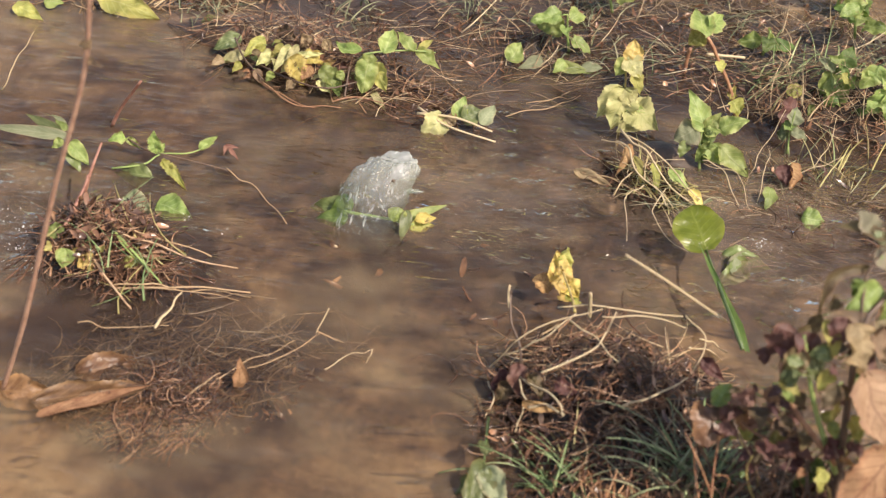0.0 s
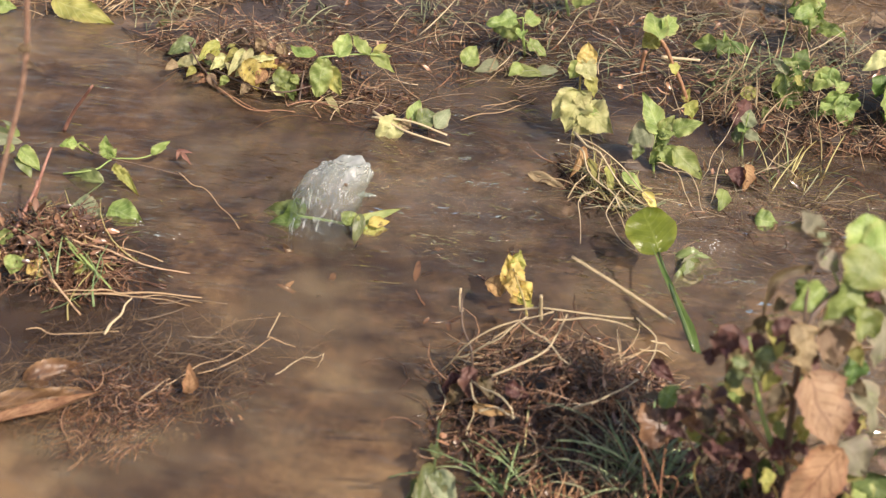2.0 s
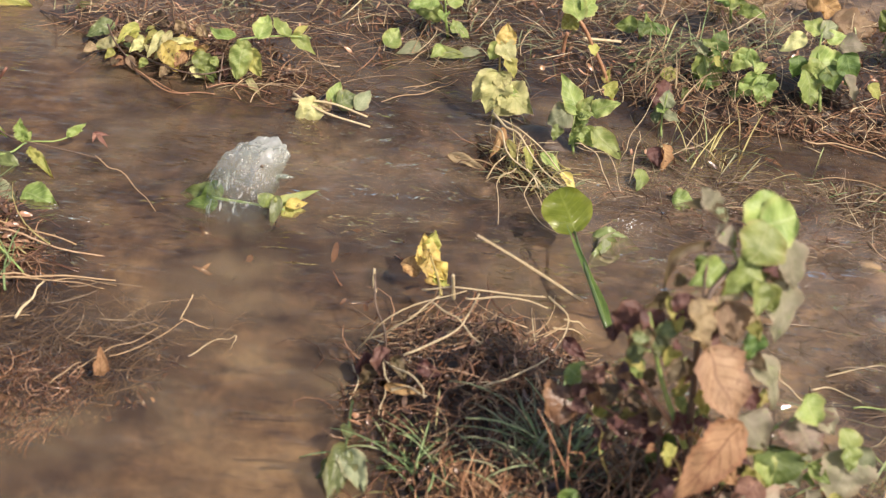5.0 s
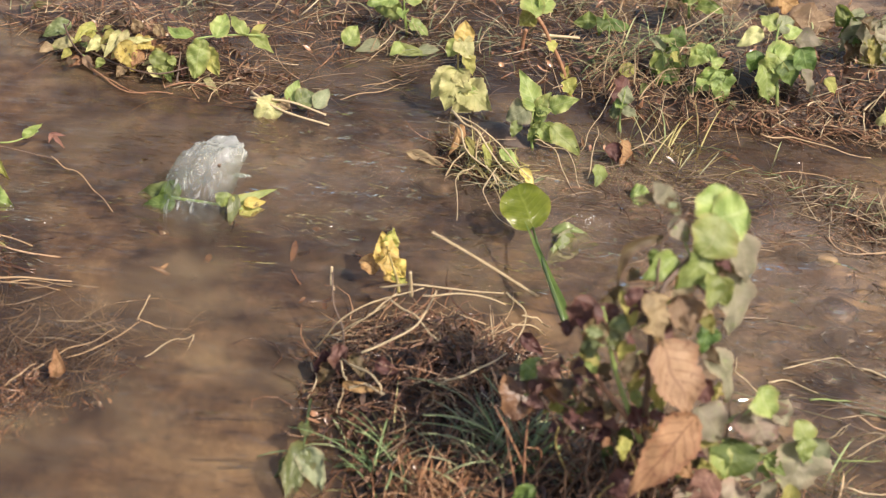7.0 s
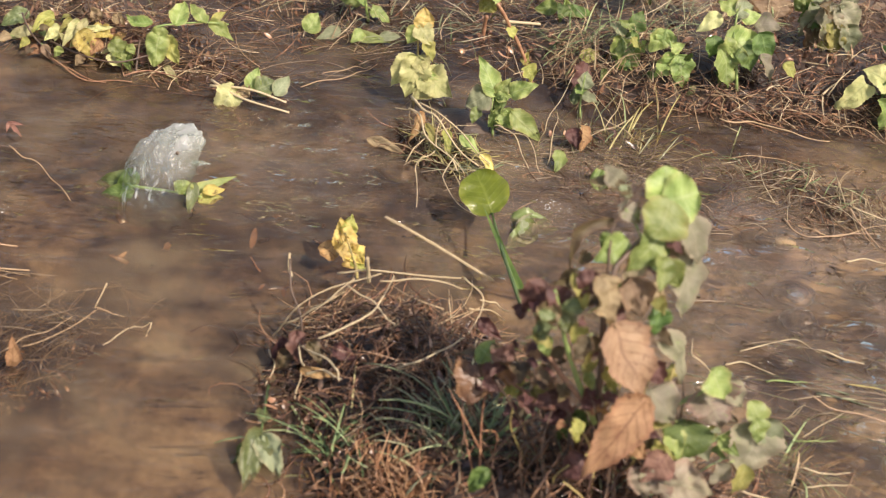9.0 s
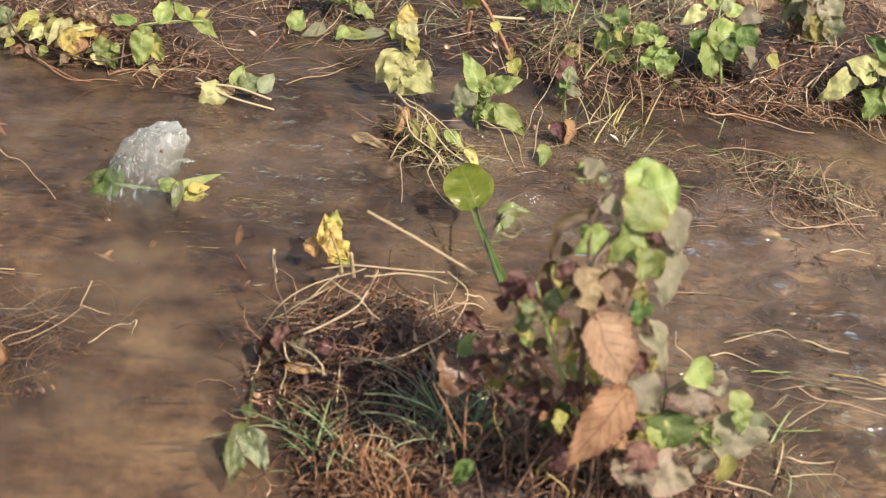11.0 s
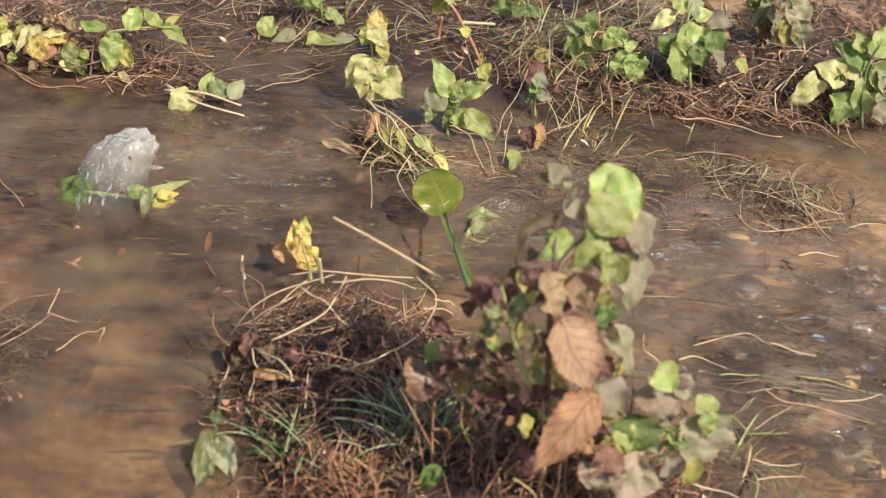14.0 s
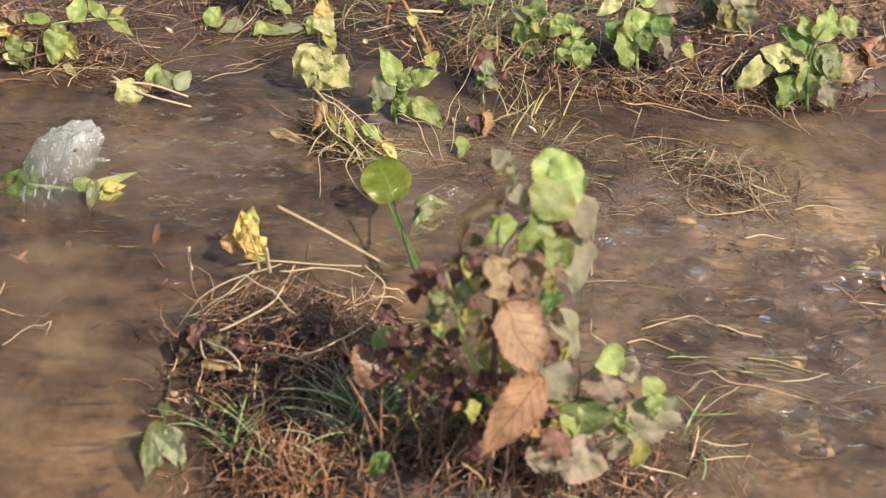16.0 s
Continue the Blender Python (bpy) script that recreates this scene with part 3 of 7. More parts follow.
def strand(vs, fs, start, heading, length, radius, bend=0.3, droop=0.0, rise=0.0, steps=5, flat=0.5, hug=None):
    """One straw, root or grass blade that wanders from start."""
    p, a, el = Vector(start), heading, rise
    pts, turn = [p.copy()], random.uniform(-bend, bend)
    for i in range(steps):
        a += turn * random.uniform(0.3, 1.4) / steps * 2
        el -= droop / steps
        p = p + Vector((math.cos(a) * math.cos(el), math.sin(a) * math.cos(el), math.sin(el))) * (length / steps)
        if hug is not None:
            p.z = max(p.z, land(p.x, p.y) + hug)
        pts.append(p.copy())
    tube(vs, fs, pts, radius * 0.85, radius * 0.3, 3, 0.0, flat)


def litter(name, label, category, cx, cy, rx, ry, turn, n, length, heading, spread, material, radius=0.0009, lift=(0.0, 0.01), bend=0.6, rise=0.15, above=-0.004, parent=None, part_name="strand_mass"):
    """A raft or mat of many strands lying over the mud; one mass that nobody could count."""
    vs, fs = [], []
    c, s = math.cos(radians(turn)), math.sin(radians(turn))
    for _ in range(n):
        q, w = math.sqrt(random.random()), random.uniform(0, 2 * math.pi)
        u, v = q * rx * math.cos(w), q * ry * math.sin(w)
        x, y = cx + u * c - v * s, cy + u * s + v * c
        z = max(land(x, y), above) + random.uniform(*lift) * (1 - q * 0.7)
        a = radians(heading + random.gauss(0, spread)) + (math.pi if random.random() < 0.5 else 0)
        ln = length * random.uniform(0.45, 1.25)
        strand(vs, fs, (x - 0.5 * ln * math.cos(a), y - 0.5 * ln * math.sin(a), z), a, ln, radius * random.uniform(0.55, 1.3), bend, random.uniform(-0.1, 0.4), random.uniform(-0.02, rise), hug=0.0003)
    if parent:
        return tagged(mesh_part(part_name, vs, fs, material, parent), kind="stuff")
    return tagged(mesh_part(name, vs, fs, material, None), label, category, kind="stuff")


def blades(parent, at, n, length, material, lean=0.0, heading=90.0, spread=180.0, radius=0.0019, droop=1.0, foot=0.012, name="blade_mass", rise=(0.5, 1.35)):
    vs, fs = [], []
    for _ in range(n):
        a = radians(heading + random.uniform(-spread, spread))
        x, y = at[0] + random.gauss(0, foot), at[1] + random.gauss(0, foot)
        ln = length * random.uniform(0.5, 1.2)
        strand(vs, fs, (x, y, land(x, y) - 0.003 if at[2] is None else at[2]), a, ln, radius * random.uniform(0.6, 1.2), 0.35, droop * random.uniform(0.5, 1.5), random.uniform(*rise), 7, 0.18)
    return tagged(mesh_part(name, vs, fs, material, parent), kind="stuff")


def tuft(name, label, at, n, length, material, **more):
    t = thing(name, (at[0], at[1], land(at[0], at[1])), label, "grass", "grass tufts")
    blades(t, (at[0], at[1], None), n, length, material, **more)
    return t


def scraps(name, label, cx, cy, rx, ry, turn, n, size, material, lift=(0.0, 0.012), parent=None, low=-0.004):
    """Crumbled bits of leaf and bark strewn over a patch; one mass that nobody could count."""
    vs, fs = [], []
    c, s = math.cos(radians(turn)), math.sin(radians(turn))
    for _ in range(n):
        q, w = math.sqrt(random.random()), random.uniform(0, 2 * math.pi)
        u, v = q * rx * math.cos(w), q * ry * math.sin(w)
        x, y = cx + u * c - v * s, cy + u * s + v * c
        o = Vector((x, y, max(land(x, y), low) + random.uniform(*lift)))
        m = Euler((random.gauss(0, 0.6), random.gauss(0, 0.6), random.uniform(0, 6.3))).to_matrix()
        ln, wd, bow = size * random.uniform(0.5, 1.4), size * random.uniform(0.2, 0.5), random.uniform(-0.3, 0.4)
        k = len(vs)
        for i in range(5):
            a = -1 + i / 2
            half = wd * (1 - 0.75 * a * a) * random.uniform(0.7, 1.1)
            for b in (-1, 0, 1):
                vs.append(o + m @ Vector((a * ln, b * half, ln * bow * a * a + wd * 0.35 * abs(b) + random.gauss(0, size * 0.06))))
        for i in range(4):
            for b in range(2):
                fs.append((k + i * 3 + b, k + i * 3 + b + 1, k + i * 3 + b + 4, k + i * 3 + b + 3))
    ob = tagged(mesh_part(name, vs, fs, material, parent), kind="stuff")
    return ob if parent else tagged(ob, label, "litter")


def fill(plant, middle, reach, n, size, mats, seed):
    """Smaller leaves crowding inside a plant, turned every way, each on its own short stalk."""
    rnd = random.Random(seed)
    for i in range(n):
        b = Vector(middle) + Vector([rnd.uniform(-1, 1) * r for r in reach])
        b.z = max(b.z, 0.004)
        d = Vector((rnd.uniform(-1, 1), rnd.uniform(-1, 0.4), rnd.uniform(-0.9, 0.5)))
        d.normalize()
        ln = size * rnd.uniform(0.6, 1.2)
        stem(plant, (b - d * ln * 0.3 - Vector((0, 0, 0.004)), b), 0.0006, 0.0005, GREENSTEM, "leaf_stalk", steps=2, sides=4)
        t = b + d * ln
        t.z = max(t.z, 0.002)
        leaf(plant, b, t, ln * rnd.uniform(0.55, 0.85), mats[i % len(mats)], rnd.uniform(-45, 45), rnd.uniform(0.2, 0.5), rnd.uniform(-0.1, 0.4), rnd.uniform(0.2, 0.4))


FOAM = stem_material("white_foam", (0.62, 0.63, 0.60), (0.80, 0.81, 0.79), 0.08)


def foam(label, cx, cy, rx, ry, n, size, seed):
    """Froth on broken water: many small half-sunk bubbles."""
    rnd = random.Random(seed)
    vs, fs = [], []
    for _ in range(n):
        q, w = math.sqrt(rnd.random()), rnd.uniform(0, 2 * math.pi)
        x, y = cx + q * rx * math.cos(w), cy + q * ry * math.sin(w)
        if noise.noise((x * 40, y * 70, seed)) < 0.05:
            continue
        r, o = size * rnd.uniform(0.4, 1.3), Vector((x, y, ripple(x, y)))
        k = len(vs)
        for j in range(4):
            el = -0.3 + j * 0.5
            for i in range(7):
                a = 2 * math.pi * i / 7
                vs.append(o + Vector((math.cos(a) * math.cos(el) * 1.5, math.sin(a) * math.cos(el), math.sin(el) * 0.7)) * r)
        vs.append(o + Vector((0, 0, 0.72 * r)))
        for j in range(3):
            for i in range(7):
                fs.append((k + j * 7 + i, k + j * 7 + (i + 1) % 7, k + j * 7 + 7 + (i + 1) % 7, k + j * 7 + 7 + i))
        for i in range(7):
            fs.append((k + 21 + i, k + 21 + (i + 1) % 7, k + 28))
    return tagged(mesh_part("foam", vs, fs, FOAM, None), label, "foam", kind="stuff")


PINKBROWN = leaf_material("pinkish_dry_leaf", (0.42, 0.26, 0.17), (0.26, 0.145, 0.09), (0.17, 0.08, 0.055), (0.26, 0.12, 0.08), 0.7, 0.3, 0.6, blotch=(0.16, 0.07, 0.045), blotch_at=0.58, vein_mix=0.7)

# ---- the tussock in the foreground ----
tussock = thing("tussock", (0.22, -0.40, 0.0), "low tussock of wet roots and dry straw in the stream", "tussock")
litter("", "", "", 0.19, -0.375, 0.100, 0.070, 0, 230, 0.055, 100, 80, ROOTS, 0.0016, (0.0, 0.012), 2.0, 0.4, parent=tussock, part_name="root_mass")
litter("", "", "", 0.20, -0.345, 0.085, 0.045, 0, 60, 0.05, 60, 80, RUST, 0.0012, (0.002, 0.014), 1.8, 0.4, parent=tussock, part_name="red_root_mass")
litter("", "", "", 0.20, -0.335, 0.085, 0.042, 0, 55, 0.08, 15, 55, STRAW, 0.0011, (0.010, 0.020), 1.0, 0.3, parent=tussock, part_name="straw_mass")
litter("", "", "", 0.25, -0.385, 0.060, 0.040, 20, 45, 0.045, 60, 70, STRAW, 0.0010, (0.008, 0.016), 1.4, 0.4, parent=tussock, part_name="straw_mass")
litter("", "", "", 0.28, -0.50, 0.16, 0.085, 5, 200, 0.05, 60, 80, ROOTS, 0.0014, (0.0, 0.010), 2.0, 0.4, parent=tussock, part_name="root_mass")
litter("", "", "", 0.20, -0.42, 0.10, 0.05, 0, 170, 0.045, 60, 80, ROOTS, 0.0013, (0.0, 0.014), 2.0, 0.5, parent=tussock, part_name="root_mass")
litter("", "", "", 0.24, -0.46, 0.10, 0.05, 0, 70, 0.06, 30, 70, MUDDY, 0.0013, (0.004, 0.014), 1.6, 0.4, parent=tussock, part_name="dull_straw")
litter("", "", "", 0.42, -0.50, 0.09, 0.05, 10, 220, 0.05, 30, 80, ROOTS, 0.0013, (0.0, 0.012), 2.0, 0.4, parent=tussock, part_name="root_mass")
litter("", "", "", 0.38, -0.49, 0.08, 0.05, 10, 70, 0.05, 60, 80, ROOTS, 0.0010, (0.0, 0.014), 2.0, 0.5, parent=tussock, part_name="red_root_mass")
litter("", "", "", 0.35, -0.49, 0.07, 0.04, 10, 170, 0.045, 60, 80, ROOTS, 0.0016, (0.004, 0.030), 1.6, 0.9, parent=tussock, part_name="root_mass")
scraps("leaf_crumb", "", 0.18, -0.42, 0.09, 0.05, 0, 140, 0.006, ROOTS, (0.0, 0.012), tussock)
scraps("leaf_crumb", "", 0.20, -0.37, 0.10, 0.07, 0, 150, 0.007, ROOTS, (0.0, 0.012), tussock)
scraps("leaf_crumb", "", 0.28, -0.49, 0.16, 0.08, 0, 220, 0.0055, ROOTS, (0.0, 0.010), tussock)
scraps("leaf_crumb", "", 0.24, -0.38, 0.07, 0.05, 0, 40, 0.006, ROOTS, (0.006, 0.016), tussock)
scraps("leaf_crumb", "", 0.24, -0.47, 0.09, 0.05, 0, 40, 0.0045, ROOTS, (0.0, 0.010), tussock)
scraps("leaf_crumb", "", 0.40, -0.50, 0.10, 0.05, 0, 100, 0.005, ROOTS, (0.0, 0.012), tussock)
# bent straws that arch over the crest
for a, b, c, r in (
    ((0.0981, -0.3547, 0.0040), (0.1181, -0.3601, 0.0450), (0.1782, -0.3387, 0.0680), 0.0013),
    ((0.1072, -0.3574, 0.0200), (0.1363, -0.3630, 0.0500), (0.1608, -0.3463, 0.0660), 0.0013),
    ((0.1458, -0.3379, 0.0600), (0.1804, -0.3393, 0.0700), (0.2469, -0.3255, 0.0620), 0.0014),
    ((0.2469, -0.3255, 0.0620), (0.2643, -0.3443, 0.0550), (0.2552, -0.3814, 0.0500), 0.0012),
    ((0.1361, -0.3980, 0.0450), (0.1775, -0.3806, 0.0620), (0.1884, -0.3454, 0.0720), 0.0017),
    ((0.1549, -0.3531, 0.0620), (0.1767, -0.3705, 0.0620), (0.1962, -0.3864, 0.0550), 0.0013),
    ((0.1791, -0.3517, 0.0700), (0.2147, -0.3421, 0.0700), (0.2475, -0.3388, 0.0600), 0.0012),
    ((0.0970, -0.3809, 0.0120), (0.1044, -0.4009, 0.0100), (0.0998, -0.4147, 0.0040), 0.0012),
    ((0.1202, -0.3904, 0.0300), (0.1521, -0.4246, 0.0450), (0.1580, -0.4372, 0.0400), 0.0017),
    ((0.1181, -0.3807, 0.0300), (0.1253, -0.4061, 0.0300), (0.1307, -0.4213, 0.0300), 0.0017),
    ((0.1310, -0.4232, 0.0300), (0.1439, -0.4236, 0.0340), (0.1599, -0.4327, 0.0360), 0.0022),
    ((0.1242, -0.4329, 0.0100), (0.1266, -0.4272, 0.0200), (0.1277, -0.4250, 0.0300), 0.0012),
    ((0.2017, -0.4286, 0.0500), (0.2243, -0.4179, 0.0550), (0.2496, -0.3912, 0.0550), 0.0014),
    ((0.2645, -0.3148, 0.0300), (0.2775, -0.3045, 0.0200), (0.2906, -0.3041, 0.0120), 0.0014),
    ((0.2553, -0.3272, 0.0300), (0.2758, -0.3100, 0.0150), (0.2892, -0.3073, 0.0050), 0.0012),
):
    stem(tussock, (a, b, c), r * 0.62, r * 0.4, BLEACHED, "bent_straw", sides=5, knobs=0.2, wobble=0.05)
stem(tussock, ((0.1712, -0.3362, 0.0550), (0.1683, -0.3427, 0.0850)), 0.0016, 0.0014, BLEACHED, "straw_stub", sides=6)
stem(tussock, ((0.1224, -0.3688, 0.0200), (0.1183, -0.3589, 0.0350), (0.1092, -0.3439, 0.0450), (0.1050, -0.3229, 0.0600)), 0.0012, 0.0009, DARKSTEM, "twig")
stem(tussock, ((0.1067, -0.3239, 0.0420), (0.1041, -0.3202, 0.0500), (0.1036, -0.3156, 0.0600)), 0.0014, 0.0010, BLEACHED, "straw_stub")
stem(tussock, ((0.2905, -0.5000, 0.0835), (0.2947, -0.5000, 0.1143)), 0.0016, 0.0012, BLEACHED, "straw_stub")

long_straw = thing("long_straw", (0.2569, -0.4200, 0.1421), "long pale hollow straw leaning out over the water", "straw")
stem(long_straw, ((0.2640, -0.4150, 0.1337), (0.2175, -0.4250, 0.1692), (0.1820, -0.4360, 0.1971)), 0.0009, 0.0007, BLEACHED, "stalk", knobs=0.08, sides=8)

# grass on the tussock
for x, y, n, ln, m, h in ((0.160, -0.475, 16, 0.060, YGRASS, 60), (0.160, -0.478, 30, 0.065, GRASS, 90), (0.168, -0.47, 16, 0.055, GRASS, 30), (0.256, -0.472, 34, 0.08, DIMGRASS, 60), (0.262, -0.478, 34, 0.075, GRASS, 100), (0.240, -0.478, 18, 0.065, DIMGRASS, 120), (0.30, -0.505, 10, 0.05, DIMGRASS, 60), (0.40, -0.54, 20, 0.06, GRASS, 60), (0.35, -0.545, 16, 0.05, DIMGRASS, 120)):
    tuft("grass_tuft", "green wet grass tuft growing from the root tussock", (x, y), n, ln, m, heading=h, spread=120, droop=1.4, rise=(0.5, 1.3), radius=0.0026)
litter("", "", "", 0.23, -0.45, 0.10, 0.045, 0, 60, 0.045, 40, 70, ROOTS, 0.0011, (0.004, 0.018), 1.8, 0.5, parent=tussock, part_name="root_mass")
litter("", "", "", 0.22, -0.44, 0.09, 0.04, 0, 34, 0.06, 40, 60, STRAW, 0.0009, (0.008, 0.020), 1.2, 0.4, parent=tussock, part_name="straw_mass")
for a, b, w, m in (((0.127, -0.420, 0.030), (0.159, -0.426, 0.032), 0.010, BROWN), ((0.119, -0.385, 0.038), (0.125, -0.404, 0.020), 0.018, PURPLE), ((0.113, -0.388, 0.022), (0.108, -0.402, 0.006), 0.016, SHADED), ((0.107, -0.378, 0.024), (0.103, -0.396, 0.008), 0.015, PURPLE), ((0.130, -0.392, 0.034), (0.142, -0.408, 0.028), 0.014, SHADED), ((0.150, -0.402, 0.042), (0.170, -0.410, 0.036), 0.014, PURPLE), ((0.262, -0.362, 0.050), (0.282, -0.372, 0.040), 0.014, PURPLE)):
    leaf(tussock, a, b, w, m, random.uniform(-30, 30), 0.6, 0.3, 0.6, label="rotting dark leaf")
for x, y, n in ((0.198, -0.520, 170), (0.212, -0.530, 120), (0.182, -0.512, 70), (0.235, -0.545, 50)):
    tuft("moss_clump", "rusty orange wet moss clump on the root tussock", (x, y), n, 0.040, RUST, radius=0.0017, foot=0.015, droop=1.3, rise=(0.5, 1.5))

# ---- the nettle on the tussock ----
nettle = thing("nettle", (0.345, -0.515, 0.02), "tall leafy nettle with green top and brown dying leaves", "plant")
stem(nettle, ((0.3460, -0.5220, 0.0200), (0.3440, -0.5200, 0.0810), (0.3350, -0.5120, 0.1530), (0.3310, -0.5000, 0.2100), (0.3430, -0.4850, 0.2270), (0.3580, -0.4720, 0.2380), (0.3620, -0.4650, 0.2520)), 0.003, 0.0014, DARKSTEM)
stem(nettle, ((0.3390, -0.5200, 0.1030), (0.3140, -0.5100, 0.1530), (0.2970, -0.5000, 0.2010)), 0.0022, 0.0011, GREENSTEM)
stem(nettle, ((0.3370, -0.5200, 0.1110), (0.3040, -0.5050, 0.1420), (0.2920, -0.4950, 0.1620), (0.2880, -0.4900, 0.1870)), 0.002, 0.001, REDSTEM)
stem(nettle, ((0.3620, -0.5100, 0.0730), (0.3900, -0.5000, 0.1010), (0.4150, -0.4900, 0.1170), (0.4200, -0.4870, 0.1320)), 0.0018, 0.001, GREENSTEM)
stem(nettle, ((0.3720, -0.5100, 0.0630), (0.4200, -0.5000, 0.0720), (0.4470, -0.4900, 0.0820), (0.4620, -0.4850, 0.0840)), 0.0018, 0.001, GREENSTEM)
stem(nettle, ((0.3090, -0.5100, 0.1100), (0.2820, -0.4950, 0.1080), (0.2670, -0.4830, 0.1180)), 0.0014, 0.0009, REDSTEM)
stem(nettle, ((0.3310, -0.5000, 0.2060), (0.3290, -0.4850, 0.2310), (0.3320, -0.4750, 0.2460), (0.3430, -0.4700, 0.2620)), 0.0011, 0.0007, DARKSTEM)
stem(nettle, ((0.3360, -0.4720, 0.2500), (0.3430, -0.4700, 0.2420), (0.3500, -0.4750, 0.2310)), 0.001, 0.0007, GREENSTEM)
for i in range(60):
    x, y = 0.330 + random.gauss(0, 0.038), -0.505 + random.gauss(0, 0.022)
    a = random.uniform(0, 2 * math.pi)
    h = random.uniform(0.04, 0.11)
    f = Vector((x, y, land(x, y)))
    t = f + Vector((math.cos(a) * h * 0.5, math.sin(a) * h * 0.35, h))
    stem(nettle, (f, (f + t) / 2 + Vector((random.uniform(-1, 1), random.uniform(-1, 1), 0.6)) * 0.012, t), 0.0011, 0.0005, random.choice((REDSTEM, DARKSTEM, DARKSTEM, DARKSTEM, YELLOWSTEM)), "side_stem", steps=6, sides=5)
    if i % 4 == 1:
        leaf(nettle, t, t + Vector((math.cos(a + 1) * 0.016, -0.008, random.uniform(-0.02, 0.006))), 0.015, random.choice((PURPLE, PURPLE, BROWN, DEEP, WILTED)), random.uniform(-40, 40), 0.4, 0.3, 0.6)
# crown
leaf(nettle, (0.3630, -0.4630, 0.2500), (0.3610, -0.4520, 0.2730), 0.031, LIME, 0, 0.12, 0.1, 0.08, "round", label="light green young leaf")
leaf(nettle, (0.3620, -0.4650, 0.2530), (0.3840, -0.4580, 0.2600), 0.035, LIME, 12, 0.12, 0.1, 0.08, "round", label="light green young leaf")
leaf(nettle, (0.3650, -0.4660, 0.2570), (0.3550, -0.4850, 0.2400), 0.035, LIME, 0, 0.12, 0.1, 0.08, "round", label="light green young leaf")
leaf(nettle, (0.3790, -0.4620, 0.2420), (0.3960, -0.4750, 0.2140), 0.029, SILVER, -4, 0.18, 0.25, 0.18, label="pale drooping leaf with brown tip")
leaf(nettle, (0.3680, -0.4620, 0.2320), (0.3900, -0.4700, 0.2070), 0.026, SHADED, 10, 0.3, 0.1, 0.18)
leaf(nettle, (0.3620, -0.4750, 0.2350), (0.3440, -0.4950, 0.2170), 0.027, FRESH, -15, 0.3, 0.15, 0.18)
leaf(nettle, (0.3600, -0.4720, 0.2290), (0.3690, -0.4850, 0.2080), 0.020, DEEP, 20, 0.25, 0.15, 0.18)
leaf(nettle, (0.3770, -0.4700, 0.2150), (0.3950, -0.4800, 0.1690), 0.032, SILVER, -6, 0.18, 0.2, 0.18, bow=0.08, label="pale drooping leaf with brown tip")
leaf(nettle, (0.3700, -0.4760, 0.2150), (0.3820, -0.4820, 0.1980), 0.022, FRESH, 25, 0.25, 0.15, 0.18)
leaf(nettle, (0.3520, -0.4850, 0.2210), (0.3420, -0.4950, 0.2070), 0.018, PINK, 0, 0.25, 0.15, 0.18)
leaf(nettle, (0.3400, -0.4780, 0.2310), (0.3220, -0.4950, 0.2220), 0.024, FRESH, -15, 0.25, 0.15, 0.18)
leaf(nettle, (0.3330, -0.4700, 0.2270), (0.3270, -0.4750, 0.2170), 0.017, DEEP, 0, 0.25, 0.15, 0.18)
leaf(nettle, (0.3330, -0.4700, 0.2390), (0.3080, -0.4900, 0.2080), 0.012, SHADED, -20, 0.5, 0.1, 0.18, bow=-0.36, label="curled brownish-green arching leaf")
leaf(nettle, (0.3390, -0.4600, 0.2540), (0.3060, -0.4500, 0.2550), 0.012, SHADED, 20, 0.4, 0.15, 0.18, bow=-0.12)
leaf(nettle, (0.3350, -0.4520, 0.2560), (0.3220, -0.4450, 0.2660), 0.018, SILVER, 0, 0.18, 0.15, 0.18)
leaf(nettle, (0.3340, -0.4600, 0.2530), (0.3390, -0.4550, 0.2580), 0.012, GREY, 0, 0.25, 0.15, 0.18)
leaf(nettle, (0.3340, -0.4680, 0.2520), (0.3490, -0.4750, 0.2430), 0.016, SILVER, 4, 0.18, 0.3, 0.18)
leaf(nettle, (0.3410, -0.4660, 0.2440), (0.3470, -0.4700, 0.2400), 0.012, DEEP, 0, 0.25, 0.15, 0.18)
# hanging brown leaves
leaf(nettle, (0.3250, -0.5050, 0.2180), (0.3410, -0.5150, 0.1850), 0.027, TAN, -10, 0.18, 0.15, 0.5, label="dry tan hanging leaf")
leaf(nettle, (0.3440, -0.4970, 0.2130), (0.3570, -0.5050, 0.1860), 0.027, TAN, 14, 0.45, 0.15, 0.5, label="dry tan hanging leaf")
leaf(nettle, (0.3620, -0.4900, 0.2060), (0.3700, -0.4950, 0.1920), 0.014, TAN, 0, 0.25, 0.15, 0.32)
leaf(nettle, (0.3200, -0.5000, 0.2190), (0.3130, -0.5100, 0.2030), 0.022, PURPLE, 0, 0.18, 0.3, 0.32)
leaf(nettle, (0.3070, -0.5000, 0.2150), (0.3180, -0.5100, 0.1900), 0.012, WILTED, 20, 0.4, 0.2, 0.18, bow=0.1)
leaf(nettle, (0.3680, -0.4950, 0.1910), (0.3680, -0.5050, 0.1740), 0.018, DEEP, 0, 0.4, 0.15, 0.32)
leaf(nettle, (0.3390, -0.5100, 0.1850), (0.3670, -0.5350, 0.1420), 0.048, PINKBROWN, -12, 0.28, 0.12, 0.22, teeth=0.08, label="large pinkish brown dry leaf")
leaf(nettle, (0.3670, -0.5350, 0.1450), (0.3290, -0.5750, 0.1050), 0.036, BROWN, 0, 0.18, 0.1, 0.18, teeth=0.1, label="large orange-brown dry leaf")
